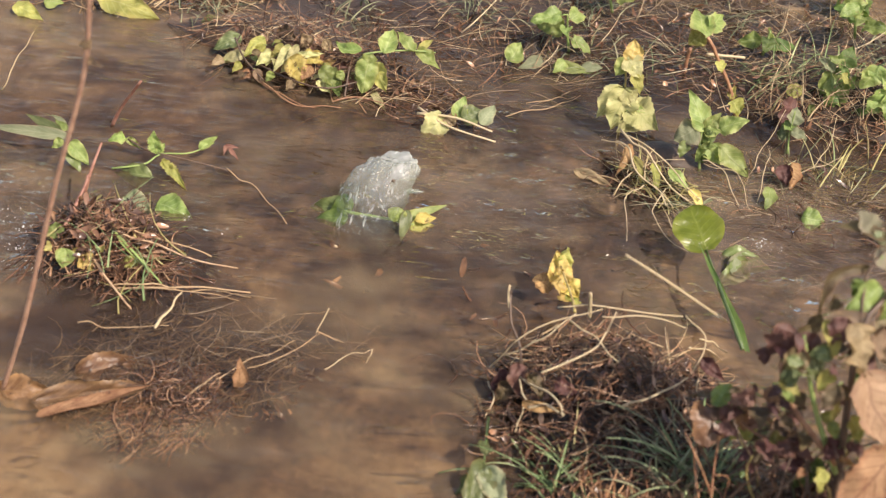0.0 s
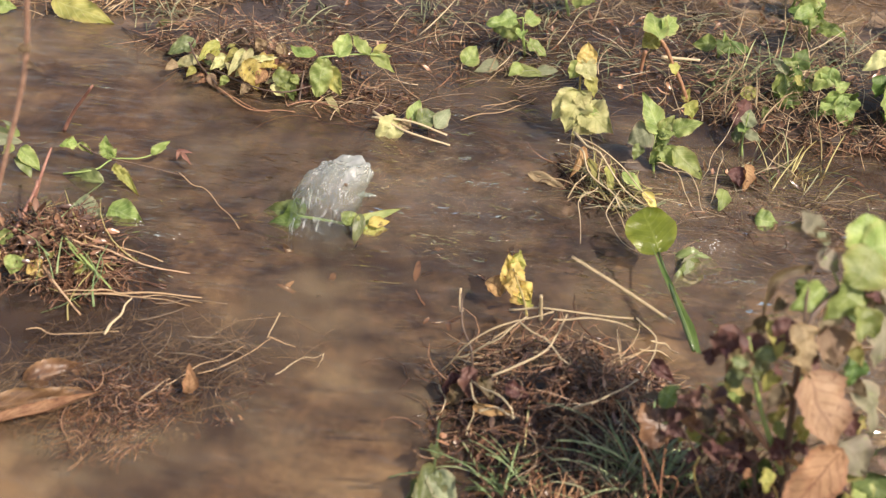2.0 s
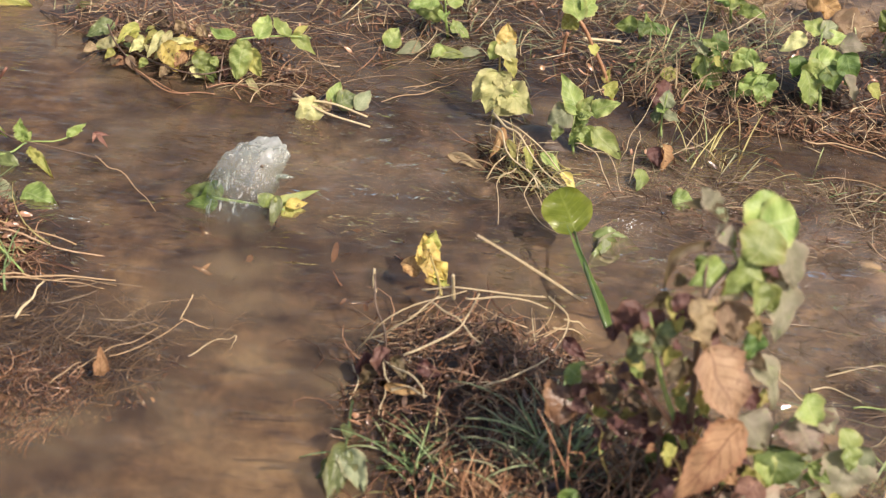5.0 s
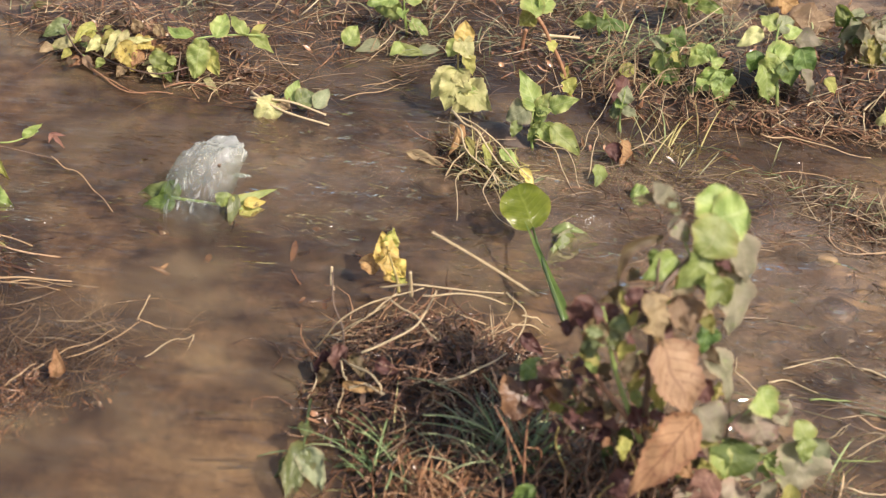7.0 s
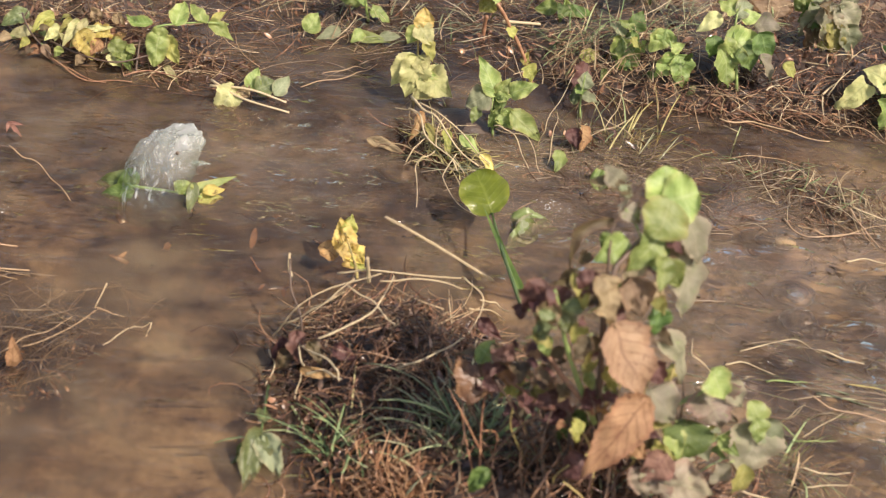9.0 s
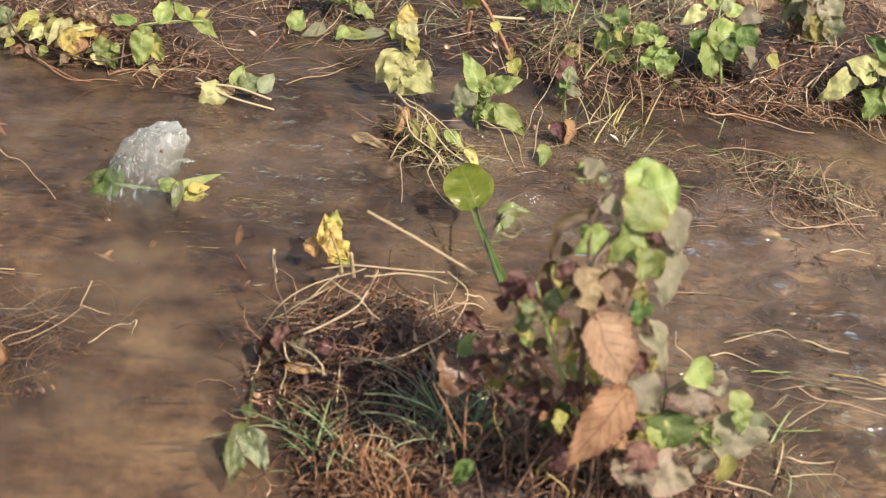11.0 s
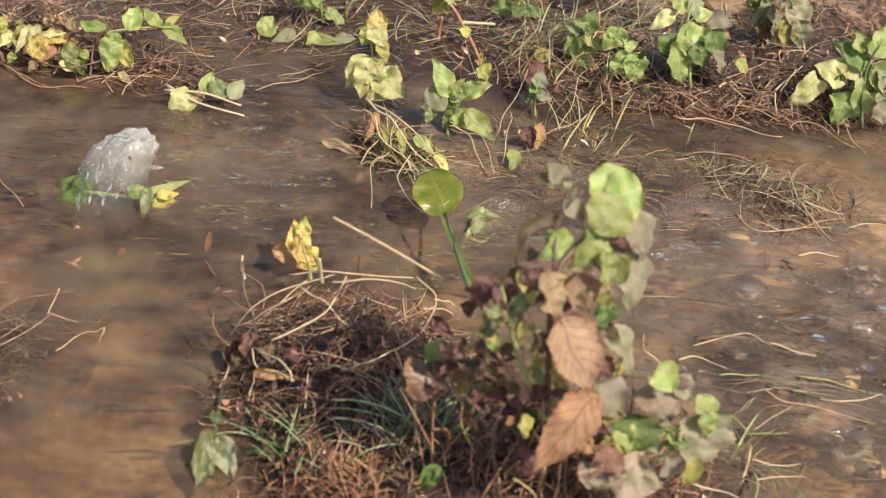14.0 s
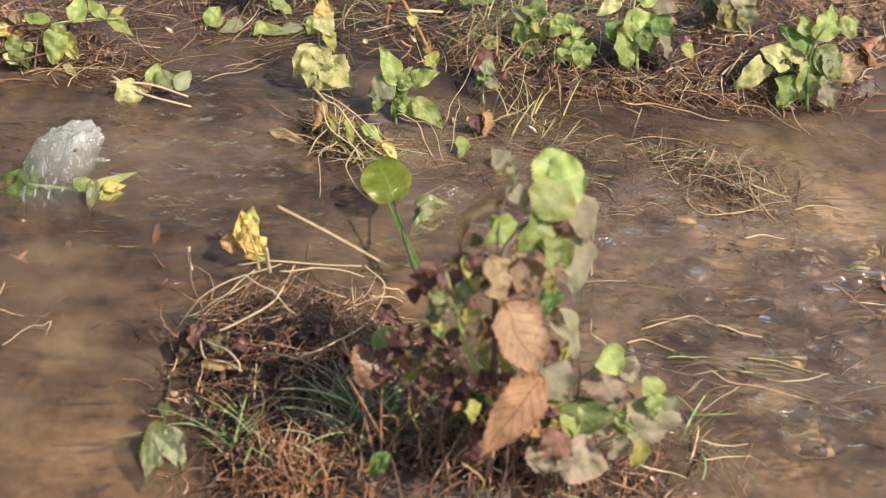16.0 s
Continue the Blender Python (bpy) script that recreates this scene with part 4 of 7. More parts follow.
leaf(nettle, (0.3690, -0.5000, 0.1690), (0.4000, -0.5000, 0.1280), 0.022, SILVER, -4, 0.18, 0.15, 0.4, bow=0.16)
leaf(nettle, (0.3690, -0.5250, 0.1440), (0.3930, -0.5300, 0.1210), 0.032, SILVER, 3, 0.18, 0.2, 0.3, label="pale withered leaf")
leaf(nettle, (0.3690, -0.5050, 0.1510), (0.3840, -0.5100, 0.1320), 0.015, PURPLE, 0, 0.5, 0.15, 0.6)
# side shoots
leaf(nettle, (0.4200, -0.4870, 0.1200), (0.4330, -0.5050, 0.0960), 0.046, ROSY, -2, 0.18, 0.25, 0.4, label="pale pinkish drooping leaf")
leaf(nettle, (0.4310, -0.4860, 0.1220), (0.4470, -0.4900, 0.1030), 0.020, SILVER, 4, 0.18, 0.15, 0.18)
leaf(nettle, (0.4160, -0.4940, 0.1410), (0.4290, -0.5030, 0.1220), 0.027, LIME, 0, 0.3, 0.1, 0.18)
leaf(nettle, (0.4240, -0.5000, 0.0930), (0.4240, -0.5050, 0.0740), 0.013, WILTED, 0, 0.4, 0.15, 0.18)
leaf(nettle, (0.4610, -0.4850, 0.0860), (0.4560, -0.5100, 0.0540), 0.050, SILVER, -2, 0.18, 0.25, 0.18, label="pale pinkish drooping leaf")
leaf(nettle, (0.4620, -0.4850, 0.0850), (0.4830, -0.4950, 0.0720), 0.026, GREY, 20, 0.25, 0.15, 0.18)
leaf(nettle, (0.4630, -0.4880, 0.0840), (0.4540, -0.4800, 0.1010), 0.019, LIME, 0, 0.12, 0.1, 0.08, "round")
leaf(nettle, (0.4560, -0.4920, 0.0960), (0.4610, -0.5020, 0.0800), 0.018, FRESH, 0, 0.25, 0.15, 0.18)
leaf(nettle, (0.4530, -0.5100, 0.0670), (0.4490, -0.5200, 0.0440), 0.017, WILTED, 0, 0.4, 0.2, 0.18)
leaf(nettle, (0.4070, -0.5000, 0.0950), (0.4070, -0.5200, 0.0710), 0.044, DEEP, 0, 0.25, 0.15, 0.18)
leaf(nettle, (0.3910, -0.5050, 0.0940), (0.4060, -0.5200, 0.0760), 0.024, LIME, -15, 0.3, 0.15, 0.18)
leaf(nettle, (0.4130, -0.5000, 0.0880), (0.4260, -0.5150, 0.0710), 0.020, GREY, 20, 0.25, 0.15, 0.18)
leaf(nettle, (0.3890, -0.5350, 0.0960), (0.3730, -0.5500, 0.0810), 0.027, PINKBROWN, 0, 0.3, 0.15, 0.32)
leaf(nettle, (0.3810, -0.5400, 0.0870), (0.3800, -0.5500, 0.0630), 0.040, ROSY, 0, 0.18, 0.15, 0.4)
leaf(nettle, (0.3870, -0.5400, 0.0760), (0.4270, -0.5450, 0.0710), 0.036, ROSY, 10, 0.2, 0.15, 0.4)
# dark and purple leaves low on the stem
leaf(nettle, (0.2890, -0.4900, 0.1990), (0.2810, -0.5000, 0.1760), 0.026, PURPLE, 0, 0.3, 0.3, 0.32)
leaf(nettle, (0.2940, -0.5000, 0.2010), (0.3110, -0.5050, 0.1780), 0.020, PURPLE, 0, 0.3, 0.3, 0.32)
leaf(nettle, (0.2970, -0.5050, 0.1930), (0.2890, -0.5150, 0.1780), 0.019, SHADED, 0, 0.3, 0.3, 0.32)
leaf(nettle, (0.2830, -0.4900, 0.1710), (0.2730, -0.4900, 0.1740), 0.014, PURPLE, 0, 0.25, 0.15, 0.32)
leaf(nettle, (0.3040, -0.5050, 0.1870), (0.3130, -0.5100, 0.1720), 0.017, SLIMY, 0, 0.25, 0.15, 0.4)
leaf(nettle, (0.3180, -0.5050, 0.1790), (0.3150, -0.5100, 0.1620), 0.014, WILTED, 0, 0.4, 0.15, 0.18)
leaf(nettle, (0.2920, -0.5050, 0.1630), (0.3020, -0.5100, 0.1500), 0.013, FRESH, 0, 0.4, 0.15, 0.18)
leaf(nettle, (0.3280, -0.5100, 0.1730), (0.3240, -0.5150, 0.1540), 0.014, SHADED, 0, 0.25, 0.15, 0.32)
leaf(nettle, (0.3390, -0.5120, 0.1480), (0.3490, -0.5200, 0.1340), 0.014, WILTED, 0, 0.25, 0.15, 0.32)
leaf(nettle, (0.3270, -0.5120, 0.1410), (0.3330, -0.5200, 0.1340), 0.010, FRESH, 0, 0.25, 0.15, 0.18)
leaf(nettle, (0.3370, -0.5150, 0.1270), (0.3270, -0.5250, 0.1190), 0.017, PURPLE, 0, 0.25, 0.15, 0.32)
leaf(nettle, (0.3370, -0.5300, 0.0790), (0.3230, -0.5400, 0.0660), 0.027, PURPLE, 0, 0.25, 0.3, 0.32)
# shoot over the straw
leaf(nettle, (0.2660, -0.4830, 0.1200), (0.2550, -0.4780, 0.1250), 0.019, FRESH, 0, 0.2, 0.15, 0.18, "round")
leaf(nettle, (0.2670, -0.4830, 0.1200), (0.2790, -0.4800, 0.1230), 0.018, LIME, 10, 0.2, 0.15, 0.18)
leaf(nettle, (0.2660, -0.4810, 0.1190), (0.2670, -0.4770, 0.1290), 0.012, FRESH, 0, 0.25, 0.15, 0.18)
leaf(nettle, (0.2710, -0.4870, 0.1250), (0.2800, -0.4950, 0.1020), 0.012, BROWN, 30, 0.5, 0.15, 0.32)
leaf(nettle, (0.2540, -0.4880, 0.1160), (0.2550, -0.5120, 0.1030), 0.043, ROTTEN, -1, 0.18, 0.25, 0.18, "heart", label="rounded reddened leaf")

# purple-brown inner leaves, their dark tone also putting in the nettle's inner shade
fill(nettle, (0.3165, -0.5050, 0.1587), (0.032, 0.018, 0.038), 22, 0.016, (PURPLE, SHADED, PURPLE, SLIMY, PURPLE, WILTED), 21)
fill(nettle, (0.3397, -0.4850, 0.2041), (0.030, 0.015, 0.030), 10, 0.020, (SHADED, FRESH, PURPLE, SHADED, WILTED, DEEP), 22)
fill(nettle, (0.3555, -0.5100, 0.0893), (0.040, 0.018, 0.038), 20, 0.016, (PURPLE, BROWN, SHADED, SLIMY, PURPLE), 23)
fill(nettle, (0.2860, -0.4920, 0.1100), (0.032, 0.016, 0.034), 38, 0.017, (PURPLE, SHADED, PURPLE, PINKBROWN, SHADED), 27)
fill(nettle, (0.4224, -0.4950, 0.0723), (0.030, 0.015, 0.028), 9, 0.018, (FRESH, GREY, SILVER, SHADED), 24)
litter("", "", "", 0.345, -0.505, 0.055, 0.030, 0, 150, 0.045, 80, 80, ROOTS, 0.0012, (0.01, 0.05), 1.6, 1.2, parent=nettle, part_name="dead_stem_mass")

# ---- soaked leaf and yellow leaves at the tussock's edge ----
drowned = thing("soaked_sprig", (0.0999, -0.4450, 0.0000), "grey-green limp leaves trailing in the water", "plant")
stem(drowned, ((0.1022, -0.4164, 0.0060), (0.1035, -0.4554, 0.0080), (0.1051, -0.4865, 0.0100)), 0.0012, 0.0008, DARKGREEN)
leaf(drowned, (0.1036, -0.4712, 0.0120), (0.1007, -0.5197, 0.0030), 0.026, SLIMY, -5, 0.4, 0.2, 0.5)
leaf(drowned, (0.1065, -0.4766, 0.0120), (0.1223, -0.5066, 0.0040), 0.024, GREY, 10, 0.45, 0.2, 0.5)
leaf(drowned, (0.1009, -0.4813, 0.0100), (0.0892, -0.4992, 0.0030), 0.018, SLIMY, -15, 0.3, 0.2, 0.5)
leaf(drowned, (0.1029, -0.4605, 0.0100), (0.1034, -0.4402, 0.0080), 0.014, SLIMY, 0, 0.3, 0.2, 0.4)

golden = thing("yellow_sprig", (0.1570, -0.2584, 0.0000), "bright yellow crinkled leaves on a thin twig", "plant")
stem(golden, ((0.1603, -0.3085, 0.0350), (0.1567, -0.2902, 0.0350), (0.1443, -0.2550, 0.0397)), 0.0013, 0.0009, YELLOWSTEM)
leaf(golden, (0.1484, -0.2620, 0.0239), (0.1389, -0.2450, 0.0487), 0.024, YELLOW, -20, 0.3, 0.05, 0.6, teeth=0.1)
leaf(golden, (0.1545, -0.2680, 0.0151), (0.1423, -0.2620, 0.0448), 0.022, YELLOW, 10, 0.3, 0.05, 0.6, teeth=0.1)
leaf(golden, (0.1442, -0.2500, 0.0328), (0.1497, -0.2400, 0.0489), 0.020, WILTED, 20, 0.3, 0.1, 0.6, teeth=0.1)
leaf(golden, (0.1505, -0.2620, 0.0305), (0.1627, -0.2700, 0.0197), 0.020, YELLOW, 20, 0.3, 0.1, 0.6, teeth=0.1)
leaf(golden, (0.1547, -0.2720, 0.0171), (0.1599, -0.2620, 0.0211), 0.018, WILTED, 0, 0.3, 0.1, 0.6)
leaf(golden, (0.1377, -0.2650, 0.0186), (0.1232, -0.2580, 0.0268), 0.020, BROWN, 0, 0.4, 0.3, 0.5, "round", label="small rolled brown leaf")

# ---- round leaf on its stalk ----
pond = thing("round_leaf_stalk", (0.3001, -0.3199, 0.0300), "glossy round green leaf on a long stalk", "plant")
leaf(pond, (0.2726, -0.1906, 0.0300), (0.2549, -0.1522, 0.0500), 0.046, OLIVE, -14, 0.14, 0.05, 0.12, "round", 0.0, label="rounded yellow-green leaf with a wet sheen")
stem(pond, ((0.3001, -0.3199, 0.0300), (0.2841, -0.2732, 0.0420), (0.2726, -0.1906, 0.0300)), 0.0019, 0.0012, DARKGREEN, steps=12)
leaf(pond, (0.3034, -0.3201, 0.0300), (0.2628, -0.2013, 0.0480), 0.011, DEEP, 0, 0.4, 0.02, 0.1, "blade", 0.0, name="grass_blade")
limp = thing("submerged_leaves", (0.3159, -0.1725, 0.0000), "pale green leaves washed over by the current", "plant")
leaf(limp, (0.2942, -0.1507, -0.0020), (0.3398, -0.1590, -0.0030), 0.030, SUNK, 0, 0.2, 0.1, 0.3)
leaf(limp, (0.3022, -0.1789, -0.0010), (0.3208, -0.1440, 0.0020), 0.026, GREY, 0, 0.2, 0.1, 0.3)
leaf(limp, (0.3157, -0.1589, -0.0010), (0.2920, -0.1953, -0.0030), 0.026, SUNK, 0, 0.2, 0.1, 0.3)

# ---- plastic bag snagged in the current ----
def film_bag(at):
    bag = thing("plastic_bag", at, "crumpled cloudy plastic bag ballooned in the current", "bag")
    vs, fs, nu, nv = [], [], 72, 40

    def skin(a, el, out=1.0):
        d = Vector((math.cos(a) * math.cos(el), math.sin(a) * math.cos(el), math.sin(el)))
        k = 1 + 0.15 * noise.noise(d * 1.4 + Vector((3, 1, 0))) + 0.06 * noise.noise(d * 3.4)
        k += 0.09 * abs(noise.noise(d * 6.0 + Vector((2, 5, 1)))) - 0.05 * abs(noise.noise(d * 10.0)) + 0.035 * math.sin(a * 5 + 2.5 * noise.noise(d * 2)) * math.cos(el) + 0.05 * abs(noise.noise(d * 3 + Vector((0, 7, 0))))
        h = max(0.0, d.z)
        wide = max(0.0, math.cos(el)) ** 0.55
        return Vector(at) + Vector((math.cos(a) * wide * (0.030 + 0.004 * h) + 0.022 * h, math.sin(a) * wide * 0.026 + 0.016 * h, d.z * 0.058)) * k * out

    for j in range(nv + 1):
        for i in range(nu):
            vs.append(skin(2 * math.pi * i / nu, -0.35 + (math.pi / 2 + 0.35) * j / nv))
    for j in range(nv):
        for i in range(nu):
            i2 = (i + 1) % nu
            fs.append((j * nu + i, j * nu + i2, (j + 1) * nu + i2, (j + 1) * nu + i))
    mesh_part("film", vs, fs, FILM, bag)
    hv, hf = [], []
    tube(hv, hf, [skin(-1.3, 0.98, 0.99), skin(-1.3, 0.98, 1.02)], 0.0018, 0.0014, 8)
    mesh_part("hole", hv, hf, DARKSTEM, bag, "small dark hole")
    tv, tf = [], []
    for q in range(3):
        s = Vector(at) + Vector((0.036 + 0.002 * q, 0.004 + 0.006 * q, 0.036 - 0.005 * q))
        tube(tv, tf, curve_points([s, s + Vector((0.007, 0, 0.002)), s + Vector((0.013, 0.003, 0.001))], 5), 0.0040, 0.0008, 6, 0.4, 0.25)
    mesh_part("torn_edge", tv, tf, FILM, bag)
    return bag


film_bag((-0.0424, -0.1735, 0.0000))
snagged = thing("snagged_sprig", (-0.0054, -0.1774, 0.0000), "green and yellow sprig caught against the bag", "plant")
leaf(snagged, (-0.0111, -0.1750, 0.0040), (0.0339, -0.1484, 0.0120), 0.012, LIME, 0, 0.3, 0.05, 0.2)
leaf(snagged, (-0.0103, -0.1777, 0.0220), (-0.0126, -0.1855, 0.0100), 0.022, LIME, -20, 0.3, 0.1, 0.2)
leaf(snagged, (-0.0020, -0.1750, 0.0180), (-0.0026, -0.1977, -0.0020), 0.013, SLIMY, 0, 0.3, 0.1, 0.2)
leaf(snagged, (0.0064, -0.1757, 0.0100), (0.0255, -0.1654, 0.0080), 0.013, MOTTLED, -10, 0.3, 0.1, 0.3)
leaf(snagged, (0.0030, -0.1804, 0.0020), (0.0247, -0.1677, 0.0010), 0.015, WILTED, -10, 0.3, 0.1, 0.3)
leaf(snagged, (-0.0563, -0.1710, 0.0080), (-0.0972, -0.1655, 0.0000), 0.024, SUNK, -10, 0.3, 0.1, 0.3)
leaf(snagged, (-0.0573, -0.1791, 0.0040), (-0.0873, -0.1850, 0.0010), 0.020, DEEP, -10, 0.3, 0.1, 0.3)
leaf(snagged, (-0.0582, -0.1616, 0.0140), (-0.0726, -0.1806, 0.0030), 0.020, DEEP, -10, 0.3, 0.1, 0.3)
stem(snagged, ((-0.0635, -0.1740, 0.0060), (-0.0228, -0.1811, 0.0100), (0.0060, -0.1819, 0.0080)), 0.0014, 0.0010, GREENSTEM)


# ---- the creeping plant on the far drift ----
creeper = thing("creeping_plant", (-0.1324, 0.0389, 0.0100), "sprawling plant with yellowing and light green leaves", "plant")
stem(creeper, ((-0.2360, 0.0800, 0.0120), (-0.1700, 0.0410, 0.0150), (-0.1160, 0.0160, 0.0200), (-0.0850, 0.0420, 0.0200)), 0.0011, 0.0008, DARKSTEM, wobble=0.05)
stem(creeper, ((-0.0950, 0.0530, 0.0120), (-0.0890, 0.0560, 0.0400), (-0.0660, 0.0650, 0.0450), (-0.0340, 0.0750, 0.0450), (-0.0140, 0.0850, 0.0400)), 0.0011, 0.0008, GREENSTEM)
stem(creeper, ((-0.1000, 0.0230, 0.0080), (-0.0990, 0.0420, 0.0350)), 0.0013, 0.0008, DARKSTEM)
stem(creeper, ((-0.1600, 0.0910, 0.0200), (-0.1610, 0.0800, 0.0500), (-0.1630, 0.0860, 0.0800)), 0.0009, 0.0006, DARKSTEM)
stem(creeper, ((-0.2320, 0.0790, 0.0300), (-0.2160, 0.0540, 0.0220), (-0.1900, 0.0330, 0.0100)), 0.0011, 0.0007, DARKSTEM)
leaf(creeper, (-0.0920, 0.0690, 0.0400), (-0.1220, 0.0780, 0.0450), 0.015, LIME, 0, 0.5, 0.15, 0.35, bow=0.22, label="arched lime leaf")
leaf(creeper, (-0.0660, 0.0630, 0.0450), (-0.0620, 0.0940, 0.0600), 0.024, LIME, -10, 0.35, 0.15, 0.35)
leaf(creeper, (-0.0360, 0.0730, 0.0450), (-0.0560, 0.0940, 0.0580), 0.018, LIME, 15, 0.4, 0.15, 0.35)
leaf(creeper, (-0.0340, 0.0800, 0.0420), (-0.0060, 0.0750, 0.0300), 0.018, LIME, 0, 0.45, 0.3, 0.5)
leaf(creeper, (-0.0310, 0.0820, 0.0420), (-0.0180, 0.0960, 0.0500), 0.010, WILTED, 0, 0.5, 0.15, 0.35)
leaf(creeper, (-0.0790, 0.0620, 0.0420), (-0.0860, 0.0460, 0.0300), 0.018, LIME, 0, 0.35, 0.15, 0.35)
leaf(creeper, (-0.0790, 0.0440, 0.0400), (-0.0820, 0.0250, 0.0150), 0.032, LIME, 0, 0.2, 0.15, 0.3, "heart")
leaf(creeper, (-0.0720, 0.0480, 0.0400), (-0.0580, 0.0330, 0.0150), 0.023, WILTED, 25, 0.35, 0.15, 0.4)
leaf(creeper, (-0.1290, 0.0400, 0.0300), (-0.1030, 0.0270, 0.0150), 0.022, FRESH, 0, 0.35, 0.15, 0.5)
leaf(creeper, (-0.1200, 0.0330, 0.0200), (-0.1040, 0.0210, 0.0100), 0.014, DEEP, 0, 0.4, 0.15, 0.5)
leaf(creeper, (-0.1110, 0.0360, 0.0300), (-0.1020, 0.0340, 0.0220), 0.012, LIME, 0, 0.4, 0.15, 0.5)
leaf(creeper, (-0.1310, 0.0300, 0.0200), (-0.1150, 0.0250, 0.0100), 0.013, PALE, 0, 0.4, 0.15, 0.6)
leaf(creeper, (-0.1630, 0.0460, 0.0350), (-0.1440, 0.0280, 0.0150), 0.028, MOTTLED, 0, 0.3, 0.15, 0.6, label="yellow leaf mottled with brown holes")
leaf(creeper, (-0.1500, 0.0500, 0.0350), (-0.1290, 0.0580, 0.0280), 0.022, MOTTLED, -20, 0.4, 0.15, 0.6)
leaf(creeper, (-0.1550, 0.0470, 0.0400), (-0.1290, 0.0580, 0.0360), 0.008, PALE, 30, 0.4, 0.15, 0.5)
leaf(creeper, (-0.1400, 0.0440, 0.0280), (-0.1480, 0.0290, 0.0180), 0.015, BROWN, 0, 0.4, 0.15, 0.6)
leaf(creeper, (-0.1680, 0.0660, 0.0360), (-0.1800, 0.0400, 0.0200), 0.014, PALE, 0, 0.6, 0.15, 0.5)
leaf(creeper, (-0.1590, 0.0630, 0.0400), (-0.1700, 0.0400, 0.0240), 0.010, PALE, 0, 0.6, 0.15, 0.5)
leaf(creeper, (-0.1780, 0.0750, 0.0320), (-0.1890, 0.0580, 0.0220), 0.011, WILTED, 0, 0.6, 0.15, 0.5)
leaf(creeper, (-0.2010, 0.0860, 0.0300), (-0.2180, 0.0600, 0.0200), 0.016, WILTED, 0, 0.45, 0.15, 0.5)
leaf(creeper, (-0.1890, 0.0680, 0.0250), (-0.2030, 0.0530, 0.0150), 0.015, PALE, 0, 0.5, 0.15, 0.6)
leaf(creeper, (-0.2300, 0.0950, 0.0240), (-0.2570, 0.0780, 0.0140), 0.022, SLIMY, 0, 0.25, 0.15, 0.4)
leaf(creeper, (-0.2180, 0.0660, 0.0200), (-0.2450, 0.0580, 0.0100), 0.015, PALE, 0, 0.35, 0.15, 0.5)
leaf(creeper, (-0.2200, 0.0550, 0.0140), (-0.2270, 0.0450, 0.0080), 0.011, WILTED, 0, 0.4, 0.15, 0.6)
leaf(creeper, (-0.1810, 0.0390, 0.0180), (-0.1870, 0.0310, 0.0100), 0.011, LIME, 0, 0.5, 0.15, 0.6)
leaf(creeper, (-0.1560, 0.0310, 0.0160), (-0.1630, 0.0220, 0.0080), 0.012, TAN, 0, 0.5, 0.15, 0.6)
leaf(creeper, (-0.1500, 0.0860, 0.0400), (-0.1590, 0.0770, 0.0300), 0.016, TAN, 0, 0.5, 0.15, 0.7)
leaf(creeper, (-0.1370, 0.0880, 0.0350), (-0.1250, 0.0850, 0.0260), 0.014, TAN, 0, 0.5, 0.15, 0.7)
leaf(creeper, (-0.0740, 0.0420, 0.0060), (-0.0560, 0.0210, 0.0020), 0.010, PALE, 0, 0.5, 0.15, 0.5)
leaf(creeper, (-0.1900, 0.1100, 0.0300), (-0.1670, 0.0920, 0.0300), 0.019, SHADED, 0, 0.4, 0.15, 0.6)
litter("drift_roots", "reddish roots and straw washed against the far bank", "roots", -0.13, 0.075, 0.18, 0.045, -16, 360, 0.07, -14, 22, ROOTS, 0.0009, (0.0, 0.012), 0.8, 0.2)
litter("drift_straw", "dry straw lying tangled under the creeping plant", "straw", -0.14, 0.10, 0.17, 0.05, -16, 160, 0.06, 0, 50, STRAW, 0.0009, (0.003, 0.022), 0.8, 0.4)
for a, b, c in (((-0.2033, 0.0482, 0.0060), (-0.1692, 0.0196, 0.0030), (-0.1276, 0.0050, 0.0020)), ((-0.1903, 0.0332, 0.0060), (-0.1484, 0.0068, 0.0030), (-0.1031, 0.0125, 0.0020)), ((-0.1095, 0.0158, 0.0060), (-0.0831, 0.0296, 0.0080), (-0.0461, 0.0212, 0.0040))):
    s = thing("root", a, "thin reddish root trailing at the water's edge", "root", "trailing roots")
    stem(s, (a, b, c), 0.0009, 0.0005, REDSTEM, "strand", wobble=0.05)

# small floating sprig with two straws
raft = thing("floating_sprig", (0.0200, 0.0134, 0.0000), "wilted sprig and two straws on the water", "plant")
leaf(raft, (0.0067, 0.0044, 0.0140), (-0.0010, -0.0186, 0.0000), 0.030, PALE, -10, 0.35, 0.2, 0.6, "round", 0.08)
leaf(raft, (0.0207, 0.0083, 0.0100), (0.0272, 0.0250, 0.0280), 0.020, LIME, 0, 0.3, 0.1)
leaf(raft, (0.0268, 0.0063, 0.0120), (0.0479, 0.0211, 0.0160), 0.026, SLIMY, 0, 0.3, 0.1)
leaf(raft, (0.0469, 0.0092, 0.0060), (0.0594, 0.0317, 0.0180), 0.020, GREY, 10, 0.3, 0.1)
leaf(raft, (0.0118, 0.0088, 0.0120), (0.0215, 0.0038, 0.0040), 0.020, TAN, 10, 0.3, 0.1)
stem(raft, ((-0.0201, 0.0076, 0.0100), (0.0216, 0.0019, 0.0140), (0.0602, -0.0025, 0.0060)), 0.0014, 0.0010, BLEACHED, "straw")
stem(raft, ((-0.0203, 0.0156, 0.0120), (0.0148, -0.0096, 0.0100), (0.0651, -0.0164, 0.0030)), 0.0014, 0.0010, BLEACHED, "straw")

